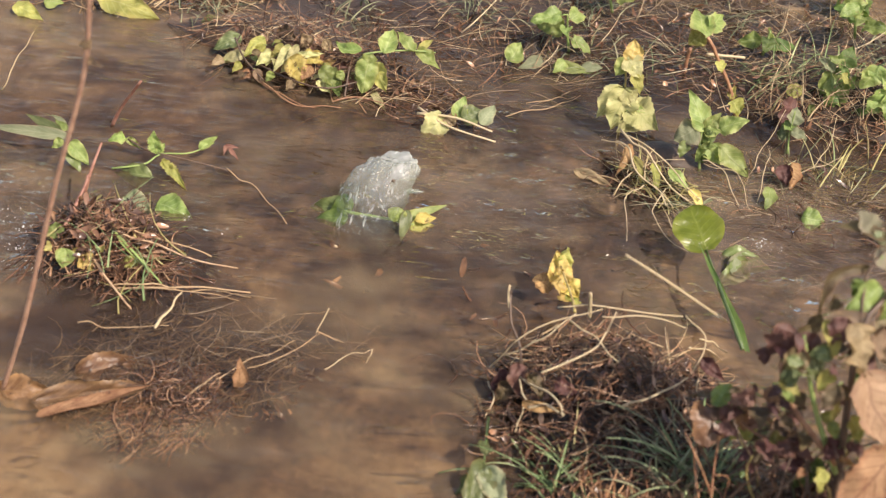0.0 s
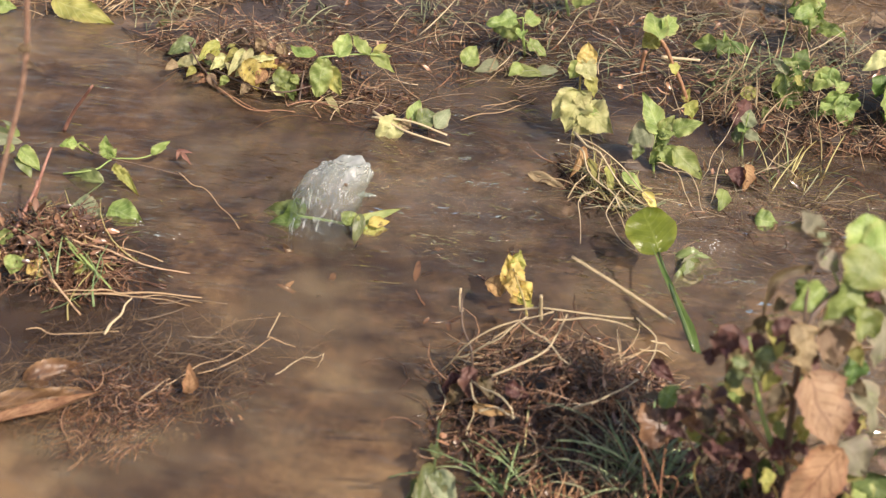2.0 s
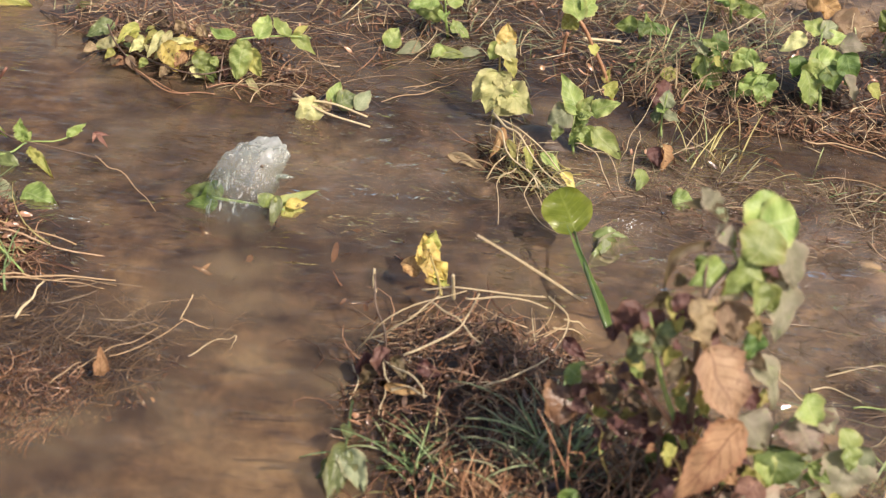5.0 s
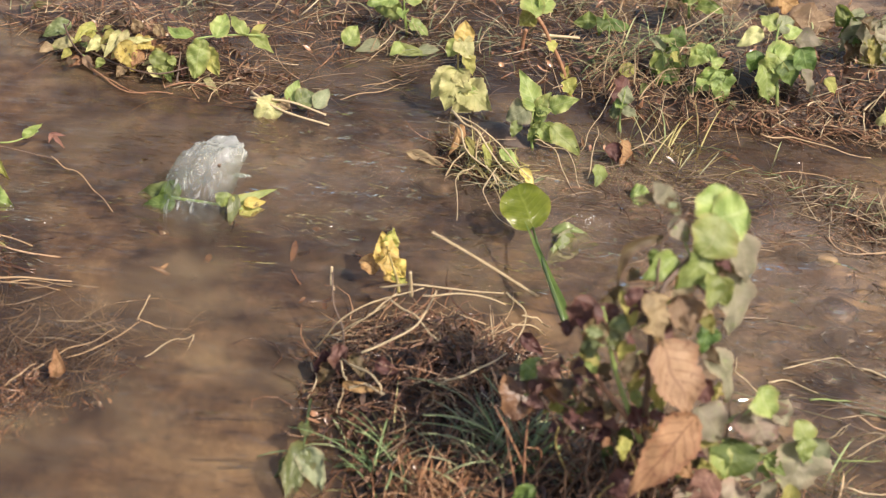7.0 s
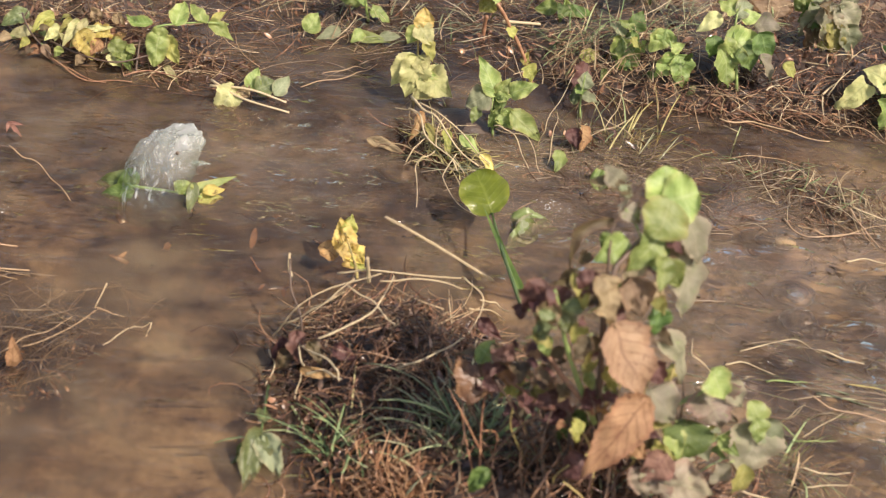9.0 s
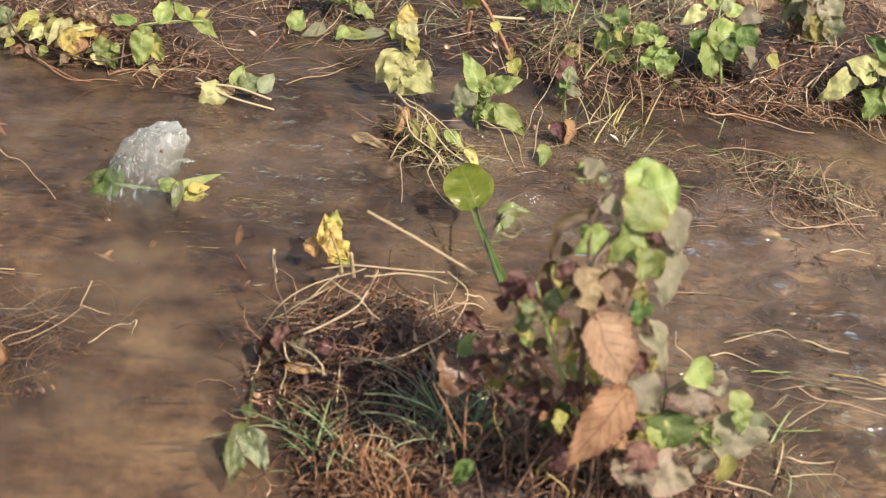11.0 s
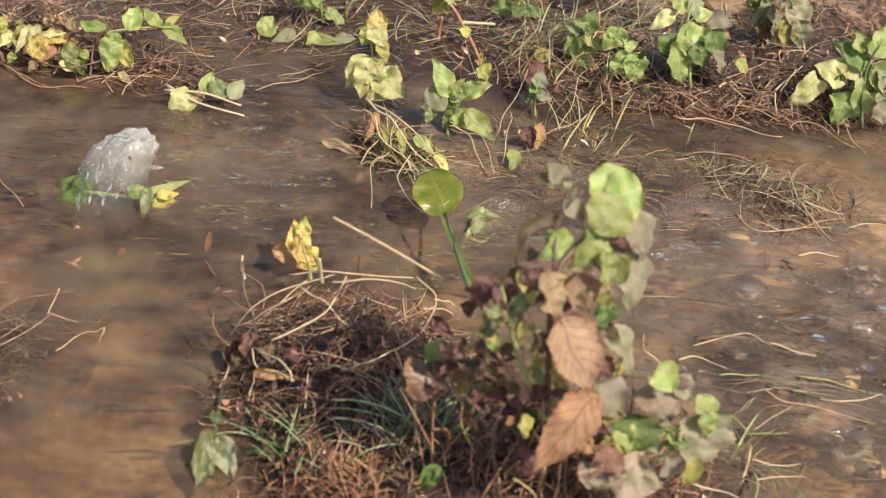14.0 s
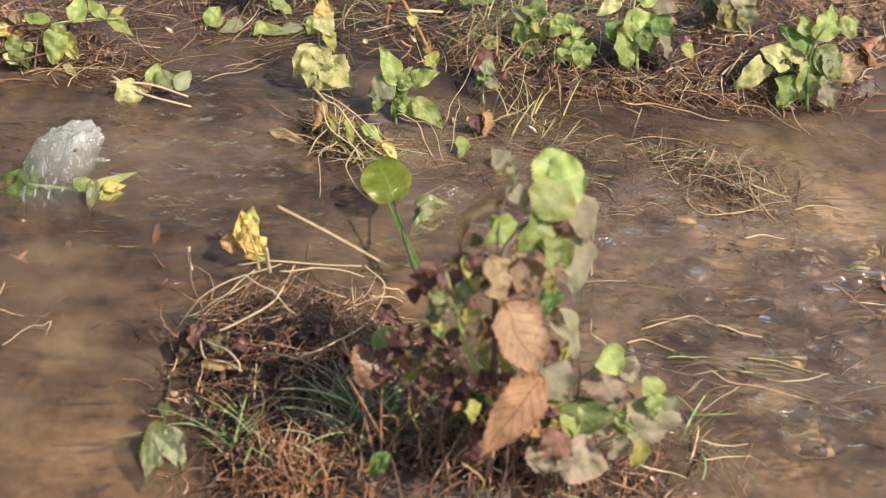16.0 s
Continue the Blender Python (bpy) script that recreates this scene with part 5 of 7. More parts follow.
# ---- yellowing nettle by the far bank ----
pale = thing("yellowing_nettle", (0.2016, 0.0399, 0.0000), "pale yellow-green nettle with crinkled drooping leaves", "plant")
stem(pale, ((0.1900, 0.0300, -0.0270), (0.1900, 0.0350, 0.0100), (0.1900, 0.0450, 0.0420), (0.1870, 0.0500, 0.0750)), 0.0017, 0.001, YELLOWSTEM)
leaf(pale, (0.1900, 0.0500, 0.0800), (0.1920, 0.0550, 0.1010), 0.025, YELLOW, 0, 0.22, 0.15, 0.3)
leaf(pale, (0.1860, 0.0500, 0.0840), (0.2040, 0.0400, 0.0660), 0.025, PALE, 12, 0.22, 0.15, 0.3)
leaf(pale, (0.1860, 0.0500, 0.0820), (0.1780, 0.0400, 0.0650), 0.023, LIME, -12, 0.22, 0.15, 0.2)
leaf(pale, (0.1940, 0.0450, 0.0700), (0.2070, 0.0380, 0.0480), 0.017, WILTED, 0, 0.35, 0.15, 0.2)
leaf(pale, (0.1860, 0.0440, 0.0510), (0.1690, 0.0220, 0.0230), 0.031, VEINED, -12, 0.22, 0.25, 0.3, teeth=0.09)
leaf(pale, (0.1890, 0.0420, 0.0510), (0.1820, 0.0160, 0.0160), 0.037, VEINED, 0, 0.22, 0.25, 0.3, teeth=0.09)
leaf(pale, (0.1900, 0.0420, 0.0520), (0.2000, 0.0300, 0.0360), 0.023, VEINED, 14, 0.22, 0.15, 0.3)
leaf(pale, (0.1950, 0.0400, 0.0320), (0.2280, 0.0200, 0.0220), 0.039, VEINED, 10, 0.22, 0.25, 0.3, teeth=0.09)
leaf(pale, (0.2030, 0.0350, 0.0270), (0.1880, 0.0180, 0.0130), 0.026, VEINED, 0, 0.22, 0.15, 0.3, teeth=0.09)
leaf(pale, (0.1970, 0.0400, 0.0360), (0.2160, 0.0340, 0.0300), 0.011, LIME, 0, 0.4, 0.15, 0.2)

# ---- bare stalk with small yellow leaves ----
stalk = thing("bare_stalk", (0.3134, 0.0924, 0.0000), "leaning reddish stalk with mossy foot and few leaves", "plant")
stem(stalk, ((0.3177, 0.0933, 0.0000), (0.3022, 0.0905, 0.0350), (0.2816, 0.0877, 0.0750), (0.2652, 0.0842, 0.1000)), 0.0026, 0.0019, REDSTEM, wobble=0.02)
leaf(stalk, (0.2604, 0.0881, 0.1000), (0.2488, 0.0794, 0.0900), 0.024, WILTED, 0, 0.3, 0.1, 0.5)
leaf(stalk, (0.2629, 0.0765, 0.1050), (0.2522, 0.1185, 0.1150), 0.030, LIME, 0, 0.3, 0.1)
leaf(stalk, (0.2669, 0.0901, 0.1050), (0.2828, 0.1202, 0.1100), 0.024, LIME, 10, 0.3, 0.1)
leaf(stalk, (0.2832, 0.0874, 0.0720), (0.2877, 0.0766, 0.0650), 0.014, WILTED, 0, 0.3, 0.1)
leaf(stalk, (0.3047, 0.0816, 0.0300), (0.3145, 0.0711, 0.0200), 0.022, WILTED, 0, 0.4, 0.3, 0.6)
leaf(stalk, (0.3004, 0.0901, 0.0350), (0.3109, 0.0914, 0.0300), 0.016, WILTED, 0, 0.4, 0.3, 0.6)
stub = thing("dark_stub", (0.2609, 0.1878, 0.0000), "short dark broken stalk standing in mud", "stalk")
stem(stub, ((0.2603, 0.1837, 0.0000), (0.2605, 0.1844, 0.0200), (0.2616, 0.1824, 0.0320)), 0.0028, 0.0022, REDSTEM)
twigstraw = thing("straw", (0.2824, 0.1921, 0.0200), "pale straight straw lying across the stalks", "straw", "loose straws")
stem(twigstraw, ((0.2798, 0.1770, 0.0300), (0.3228, 0.1802, 0.0300)), 0.0018, 0.0016, BLEACHED, "strand")

# ---- light green seedling ----
seedling = thing("seedling", (0.2830, -0.0043, 0.0000), "light green seedling with pointed oval leaves", "plant")
stem(seedling, ((0.2780, -0.0120, -0.0170), (0.2710, -0.0060, 0.0180), (0.2700, 0.0000, 0.0410)), 0.0015, 0.001, GREENSTEM)
leaf(seedling, (0.2730, 0.0000, 0.0390), (0.2530, 0.0120, 0.0760), 0.026, LIME, -10, 0.22, 0.15, 0.2)
leaf(seedling, (0.2730, 0.0000, 0.0390), (0.2870, 0.0060, 0.0570), 0.018, LIME, 10, 0.22, 0.15, 0.2)
leaf(seedling, (0.2870, 0.0000, 0.0420), (0.3120, -0.0040, 0.0600), 0.022, LIME, 0, 0.3, 0.15, 0.2, teeth=0.1)
leaf(seedling, (0.2730, 0.0000, 0.0380), (0.2890, -0.0040, 0.0440), 0.014, LIME, 0, 0.22, 0.15, 0.2)
leaf(seedling, (0.2650, 0.0000, 0.0410), (0.2440, -0.0120, 0.0300), 0.032, GREY, 0, 0.22, 0.15, 0.2)
leaf(seedling, (0.2760, -0.0040, 0.0220), (0.2690, -0.0120, 0.0080), 0.018, LIME, 0, 0.22, 0.15, 0.2)
leaf(seedling, (0.2800, -0.0040, 0.0250), (0.2950, -0.0140, 0.0100), 0.025, LIME, 10, 0.22, 0.15, 0.2)
leaf(seedling, (0.2900, -0.0060, 0.0260), (0.3250, -0.0200, 0.0030), 0.025, LIME, 10, 0.22, 0.15, 0.2)
leaf(seedling, (0.2720, -0.0020, 0.0320), (0.2830, -0.0060, 0.0410), 0.022, DEEP, 0, 0.22, 0.15, 0.2)
leaf(seedling, (0.2550, -0.0100, 0.0300), (0.2520, -0.0200, 0.0150), 0.014, SUNK, 0, 0.22, 0.15, 0.2)

# ---- tuft of yellow grass with trailing straws ----
litter("yellow_grass_raft", "matted yellow grass caught in the current", "grass", 0.226, -0.058, 0.060, 0.020, -40, 22, 0.075, -45, 30, BLEACHED, 0.0012, (0.006, 0.028), 0.7, 0.5)
litter("green_grass_raft", "matted yellow-green grass caught in the current", "grass", 0.235, -0.062, 0.05, 0.020, -40, 34, 0.055, -35, 40, DIMGRASS, 0.0013, (0.004, 0.020), 1.0, 0.4)
litter("yellow_grass_tangle", "tangled yellow-green grass stalks in the current", "grass", 0.228, -0.055, 0.055, 0.022, -40, 46, 0.05, -50, 70, YGRASS, 0.0016, (0.002, 0.026), 1.4, 0.5)
litter("raft_dead_roots", "dark red roots matted under the yellow grass", "roots", 0.215, -0.050, 0.055, 0.028, -40, 110, 0.045, -50, 60, ROOTS, 0.0013, (0.0, 0.012), 1.6, 0.4)
tangle = thing("grass_sprig", (0.250, -0.065, 0.005), "yellow-green leaf blades in the grass raft", "plant")
for a, b, w, m in (((0.240, -0.055, 0.022), (0.262, -0.068, 0.016), 0.016, LIME), ((0.225, -0.050, 0.024), (0.232, -0.078, 0.012), 0.012, WILTED), ((0.205, -0.045, 0.026), (0.216, -0.070, 0.016), 0.010, WILTED), ((0.262, -0.072, 0.014), (0.276, -0.090, 0.006), 0.012, YELLOW), ((0.200, -0.030, 0.030), (0.192, -0.060, 0.014), 0.012, BROWN)):
    leaf(tangle, a, b, w, m, random.uniform(-30, 30), 0.4, 0.2, 0.4)
one = thing("withered_leaf", (0.149, -0.049, 0.003), "pale withered leaf stranded beside the yellow grass", "leaf", "fallen leaves")
leaf(one, (0.149, -0.049, 0.003), (0.186, -0.067, 0.004), 0.014, TAN, 0, 0.3, 0.1, 0.5, name="blade")
for x, y, n, ln, h in ((0.395, -0.01, 34, 0.075, 40), (0.42, 0.005, 30, 0.08, 60), (0.37, 0.015, 24, 0.06, 90), (0.44, -0.015, 22, 0.06, 20), (0.345, -0.02, 20, 0.05, 120)):
    tuft("grass_tuft", "pale grass fan standing in the shallows", (x, y), n, ln, YGRASS if n % 4 else DIMGRASS, droop=0.9, foot=0.014, heading=h, spread=90, rise=(0.3, 1.2), radius=0.0018)
scraps("shallows_crumbs", "curled dark leaf bits in the shallows", 0.37, 0.0, 0.06, 0.03, 0, 18, 0.007, ROOTS, (0.0, 0.016))
for a, b, c, r in (
    ((0.1880, -0.0260, 0.0400), (0.2150, -0.0560, 0.0350), (0.2600, -0.0930, 0.0120), 0.0030),
    ((0.1950, -0.0240, 0.0380), (0.2300, -0.0500, 0.0320), (0.2700, -0.0850, 0.0100), 0.0024),
    ((0.1860, -0.0330, 0.0340), (0.2080, -0.0660, 0.0280), (0.2450, -0.0980, 0.0080), 0.0026),
    ((0.2720, -0.0280, 0.0220), (0.2960, -0.0390, 0.0200), (0.3100, -0.0750, 0.0040), 0.0017),
    ((0.1730, 0.0010, 0.0120), (0.1900, -0.0120, 0.0180), (0.2070, -0.0280, 0.0120), 0.0015),
    ((0.2171, -0.0838, 0.0200), (0.1994, -0.1000, 0.0120), (0.2051, -0.1551, 0.0020), 0.0014),
    ((0.2366, -0.0850, 0.0200), (0.2263, -0.1207, 0.0100), (0.2597, -0.1587, 0.0020), 0.0014),
    ((0.1548, -0.0517, 0.0040), (0.1777, -0.0574, 0.0060), (0.2127, -0.0818, 0.0080), 0.0022),
    ((0.2754, -0.0237, 0.0150), (0.3068, -0.0399, 0.0160), (0.3223, -0.0747, 0.0040), 0.0012),
    ((0.0701, 0.0360, 0.0030), (0.1155, 0.0581, 0.0060), (0.1488, 0.0952, 0.0060), 0.0014),
    ((0.0907, 0.0644, 0.0040), (0.1197, 0.0758, 0.0080), (0.1432, 0.0879, 0.0060), 0.0013),
    ((0.3228, -0.0357, 0.0050), (0.3280, -0.0206, 0.0300), (0.3476, 0.0223, 0.0600), 0.0011),
    ((0.3312, -0.0616, 0.0030), (0.3334, -0.0483, 0.0350), (0.3331, -0.0353, 0.0500), 0.0013),
    ((0.3873, 0.0010, 0.0100), (0.3992, 0.0155, 0.0300), (0.4060, 0.0402, 0.0500), 0.0013),
    ((0.3673, -0.0097, 0.0040), (0.3952, 0.0003, 0.0150), (0.4190, 0.0190, 0.0200), 0.0012),
    ((0.3905, 0.0211, 0.0150), (0.4194, -0.0033, 0.0100), (0.4256, -0.0141, 0.0040), 0.0012),
    ((-0.1524, -0.3171, 0.0020), (-0.1296, -0.3135, 0.0040), (-0.0934, -0.3072, 0.0020), 0.0015),
    ((-0.2272, -0.3331, 0.0100), (-0.1851, -0.3181, 0.0080), (-0.1195, -0.3038, 0.0020), 0.0018),
    ((-0.2225, -0.3332, 0.0060), (-0.1703, -0.3177, 0.0060), (-0.1247, -0.3128, 0.0020), 0.0013),
    ((-0.1846, -0.3674, 0.0040), (-0.1769, -0.3446, 0.0080), (-0.1703, -0.3299, 0.0140), 0.0030),
    ((-0.2448, -0.3748, 0.0040), (-0.2208, -0.3740, 0.0060), (-0.1742, -0.3625, 0.0030), 0.0015),
    ((-0.1824, -0.1345, 0.0060), (-0.1495, -0.1548, 0.0040), (-0.1089, -0.1995, 0.0010), 0.0016),
    ((-0.0954, -0.3975, 0.0040), (-0.0630, -0.3765, 0.0100), (-0.0467, -0.3539, 0.0120), 0.0012),
    ((-0.0493, -0.3530, 0.0120), (-0.0422, -0.3427, 0.0280), (-0.0425, -0.3414, 0.0300), 0.0012),
    ((-0.0484, -0.3528, 0.0120), (-0.0375, -0.3523, 0.0080), (-0.0268, -0.3501, 0.0030), 0.0012),
    ((-0.0351, -0.3859, 0.0020), (-0.0167, -0.3735, 0.0100), (0.0011, -0.3703, 0.0180), 0.0012),
    ((0.0011, -0.3703, 0.0180), (-0.0003, -0.3745, 0.0140), (-0.0038, -0.3746, 0.0060), 0.0012),
    ((-0.1335, -0.4355, 0.0020), (-0.1240, -0.4281, 0.0080), (-0.1132, -0.4169, 0.0120), 0.0015),
    ((-0.1184, -0.4160, 0.0040), (-0.1004, -0.3962, 0.0080), (-0.0663, -0.3620, 0.0060), 0.0013),
    ((-0.4365, -0.0685, 0.0200), (-0.4218, -0.0541, 0.0500), (-0.4094, -0.0376, 0.0750), 0.0016),
    ((0.4900, -0.3075, 0.0020), (0.5415, -0.2969, 0.0040), (0.6209, -0.3102, 0.0010), 0.0012),
    ((0.4999, -0.3453, 0.0010), (0.5576, -0.3489, 0.0030), (0.6492, -0.3605, 0.0010), 0.0012),
    ((0.5137, -0.3510, 0.0010), (0.5813, -0.3537, 0.0030), (0.6639, -0.3612, 0.0010), 0.0012),
    ((0.5349, -0.3697, 0.0010), (0.5750, -0.3850, 0.0030), (0.6299, -0.3894, 0.0010), 0.0012),
    ((0.4452, -0.2544, 0.0020), (0.4657, -0.2529, 0.0040), (0.4875, -0.2473, 0.0020), 0.0028),
    ((0.4539, -0.2454, 0.0020), (0.4534, -0.2351, 0.0200), (0.4529, -0.2252, 0.0350), 0.0014),
    ((0.5238, -0.4103, 0.0200), (0.5328, -0.4184, 0.0350), (0.5470, -0.4223, 0.0450), 0.0013),
    ((0.5073, -0.4118, 0.0200), (0.5119, -0.4203, 0.0350), (0.5168, -0.4187, 0.0450), 0.0013),
    ((0.4621, -0.3660, 0.0200), (0.4343, -0.3777, 0.0500), (0.4309, -0.3722, 0.0600), 0.0013),
    ((0.6441, 0.0584, 0.0060), (0.6703, 0.0649, 0.0080), (0.7160, 0.0354, 0.0020), 0.0014),
    ((0.5161, 0.0470, 0.0120), (0.5660, 0.0462, 0.0100), (0.6350, 0.0408, 0.0040), 0.0022),
    ((0.7072, 0.0641, 0.0120), (0.7128, 0.0400, 0.0060), (0.7237, 0.0268, 0.0010), 0.0014),
    ((0.7851, 0.1934, 0.0200), (0.8209, 0.1892, 0.0220), (0.8589, 0.1534, 0.0200), 0.0018),
    ((0.5211, -0.0201, 0.0060), (0.5691, -0.0141, 0.0100), (0.6034, -0.0298, 0.0060), 0.0012),
    ((0.6402, -0.0557, 0.0060), (0.6358, -0.1016, 0.0100), (0.6467, -0.1411, 0.0020), 0.0016),
    ((0.5708, -0.1207, 0.0040), (0.6078, -0.1328, 0.0060), (0.6717, -0.1032, 0.0040), 0.0016),
):
    s = thing("straw", a, "thin pale dry straw lying on wet ground", "straw", "loose straws")
    stem(s, (a, b, c), r * 0.44, r * 0.24, MUDDY if max(a[2], b[2], c[2]) < 0.0045 else STRAW if max(a[2], b[2], c[2]) < 0.0125 else BLEACHED, "strand", sides=5, knobs=0.3, steps=14, wobble=0.07)

# ---- far meadow: litter, grass and small leaves ----
litter("meadow_straw", "flattened wet straw over the flooded far bank", "straw", 0.22, 0.26, 0.50, 0.12, 8, 420, 0.065, 5, 45, MUDDY, 0.0008, (0.0, 0.008), 0.8, 0.25)
litter("meadow_dry_straw", "dry pale straw scattered over the far bank", "straw", 0.32, 0.25, 0.42, 0.13, 8, 320, 0.055, 20, 60, STRAW, 0.0007, (0.002, 0.020), 0.8, 0.5)
litter("meadow_roots", "dark roots and plant litter on the far bank", "roots", 0.30, 0.22, 0.50, 0.10, 6, 640, 0.045, 5, 70, ROOTS, 0.0010, (0.0, 0.010), 0.9, 0.3)
litter("far_litter", "brown flattened stalks and grass beyond the bank", "straw", 0.25, 0.50, 0.75, 0.16, 6, 1400, 0.09, 0, 60, MUDDY, 0.0013, (0.0, 0.02), 0.8, 0.5)
litter("bank_roots", "tangled pale roots along the washed-out bank", "roots", 0.60, 0.10, 0.20, 0.035, 3, 460, 0.038, 0, 70, ROOTS, 0.0011, (0.0, 0.014), 0.6, 0.4)
scraps("bank_crumbs", "crumbled brown leaf bits along the bank", 0.55, 0.14, 0.28, 0.07, 3, 320, 0.006, ROOTS)
scraps("meadow_crumbs", "crumbled brown leaf bits on the far bank", 0.22, 0.26, 0.5, 0.13, 6, 420, 0.006, ROOTS)
scraps("drift_crumbs", "crumbled brown leaf bits in the drift", -0.13, 0.09, 0.17, 0.05, -16, 160, 0.006, ROOTS)
scraps("clump_crumbs", "dark leaf bits among the clump's roots", -0.255, -0.275, 0.055, 0.042, 0, 170, 0.0065, ROOTS, (0.004, 0.024))
scraps("silted_crumbs", "drowned leaf bits in the shallows", -0.15, -0.41, 0.11, 0.07, 25, 220, 0.0035, MUDDY, (-0.001, 0.002), low=-0.016)
scraps("silted_bark", "dark drowned bark bits in the shallows", -0.14, -0.42, 0.10, 0.06, 25, 200, 0.005, ROOTS, (-0.001, 0.003), low=-0.014)
litter("bank_straw", "bleached straw along the washed-out bank", "straw", 0.58, 0.085, 0.20, 0.022, 3, 150, 0.040, 0, 70, STRAW, 0.0008, (0.004, 0.018), 0.5, 0.6)
litter("bank_tangle", "tangle of dry straw between the bank plants", "straw", 0.42, 0.14, 0.09, 0.06, 20, 170, 0.065, 50, 50, STRAW, 0.0008, (0.002, 0.030), 0.8, 0.7)
litter("bank_pale_straw", "pale dry straw strewn on top of the bank", "straw", 0.58, 0.13, 0.26, 0.06, 3, 90, 0.036, 10, 75, BLEACHED, 0.0009, (0.008, 0.022), 0.5, 0.7)
litter("meadow_pale_straw", "pale dry straw strewn over the far bank", "straw", 0.28, 0.25, 0.46, 0.12, 6, 170, 0.042, 10, 60, BLEACHED, 0.0008, (0.006, 0.020), 0.5, 0.6)
litter("bank_broad_straw", "broad bleached straws criss-crossing the bank", "straw", 0.56, 0.14, 0.28, 0.07, 3, 34, 0.06, 20, 65, BLEACHED, 0.0013, (0.012, 0.030), 0.8, 0.7)
litter("meadow_broad_straw", "broad bleached straws over the far bank", "straw", 0.30, 0.24, 0.46, 0.12, 6, 34, 0.07, 20, 55, BLEACHED, 0.0012, (0.010, 0.026), 0.8, 0.7)
litter("bank_black_roots", "black rotted roots in the hollows of the bank", "roots", 0.58, 0.12, 0.25, 0.06, 3, 380, 0.036, 10, 80, ROOTS, 0.0013, (0.0, 0.010), 1.4, 0.3)
litter("far_shore_straw", "straw and litter stranded on the far shore", "straw", -0.34, 0.20, 0.14, 0.035, 14, 150, 0.045, 10, 60, STRAW, 0.0012, (0.002, 0.014), 0.7, 0.4)
litter("far_shore_roots", "dark roots and litter on the far shore", "roots", -0.36, 0.22, 0.18, 0.045, 14, 190, 0.05, 10, 60, ROOTS, 0.0014, (0.0, 0.010), 0.8, 0.3)
litter("creeper_tangle", "dead stems tangled over the creeping plant", "roots", -0.15, 0.10, 0.14, 0.04, -16, 90, 0.055, -10, 60, ROOTS, 0.0011, (0.018, 0.040), 0.8, 0.5)
litter("bend_straw", "drowned straw sweeping round the bend", "straw", 0.36, -0.10, 0.14, 0.07, -6, 110, 0.05, -8, 20, MUDDY, 0.0011, (0.0, 0.006), 0.5, 0.06, above=-0.003)
litter("drowned_grass", "flattened drowned grass in the right channel", "grass", 0.40, -0.03, 0.13, 0.035, 8, 150, 0.07, -8, 30, MUDDY, 0.0010, (0.0, 0.006), 0.8, 0.15)
litter("streaming_grass", "green grass blades streaming under the current", "grass", 0.57, -0.36, 0.13, 0.06, -8, 20, 0.11, -10, 9, DIMGRASS, 0.0015, (0.002, 0.006), 0.25, 0.02, above=-0.004)
litter("streaming_straw", "drowned straw streaming under the current", "straw", 0.58, -0.30, 0.16, 0.10, -8, 36, 0.08, -10, 18, MUDDY, 0.0013, (0.002, 0.006), 0.4, 0.03, above=-0.004)
litter("channel_bits", "short drowned straw bits in the channel", "straw", 0.50, -0.12, 0.20, 0.10, 0, 110, 0.03, -5, 35, MUDDY, 0.0011, (0.0, 0.006), 0.6, 0.1, above=-0.004)
litter("upper_channel_bits", "short drowned straw bits above the bend", "straw", 0.05, 0.09, 0.20, 0.06, 0, 120, 0.05, 5, 25, MUDDY, 0.0010, (0.0, 0.006), 0.6, 0.1, above=-0.003)
litter("corner_litter", "brown roots and straw on the muddy corner", "roots", 0.84, 0.28, 0.20, 0.11, 0, 420, 0.05, 10, 70, ROOTS, 0.0014, (0.0, 0.012), 1.5, 0.4)
litter("corner_straw", "pale straw on the muddy corner", "straw", 0.84, 0.26, 0.20, 0.11, 0, 150, 0.04, 10, 70, STRAW, 0.0014, (0.004, 0.018), 0.6, 0.5)
scraps("corner_crumbs", "broken brown leaves on the muddy corner", 0.90, 0.27, 0.13, 0.09, 0, 200, 0.008, MUDDY)
# broken straw, also added to imitate the bend's dark ripples and light dashes
litter("bend_ripple_strands", "dark red root bits that also imitate ripples along the bend", "roots", 0.43, -0.085, 0.15, 0.05, -8, 150, 0.032, -8, 35, ROOTS, 0.0009, (0.0, 0.006), 1.0, 0.15, above=-0.002)
litter("bend_dash_strands", "short pale straw bits that also imitate light dashes on ripples", "straw", 0.45, -0.09, 0.15, 0.06, -8, 44, 0.028, -8, 30, STRAW, 0.0008, (0.001, 0.006), 0.6, 0.15, above=-0.001)
litter("grass_raft", "raft of tangled grass and stalks in mid-channel", "grass", 0.605, -0.065, 0.095, 0.045, -22, 90, 0.05, -25, 65, MUDDY, 0.0012, (0.0, 0.010), 1.0, 0.35)
litter("raft_pale_straw", "pale straw bits on top of the grass raft", "straw", 0.60, -0.06, 0.09, 0.04, -22, 80, 0.04, -25, 65, BLEACHED, 0.0011, (0.002, 0.012), 0.6, 0.5)
litter("raft_green_grass", "wet green grass blades on the raft", "grass", 0.58, -0.045, 0.07, 0.03, -22, 16, 0.035, -15, 70, GRASS, 0.0012, (0.004, 0.014), 0.5, 0.7)
litter("raft_roots", "reddish drowned stalks under the grass raft", "roots", 0.60, -0.075, 0.10, 0.05, -22, 230, 0.045, -25, 55, ROOTS, 0.0011, (0.0, 0.008), 1.0, 0.2)
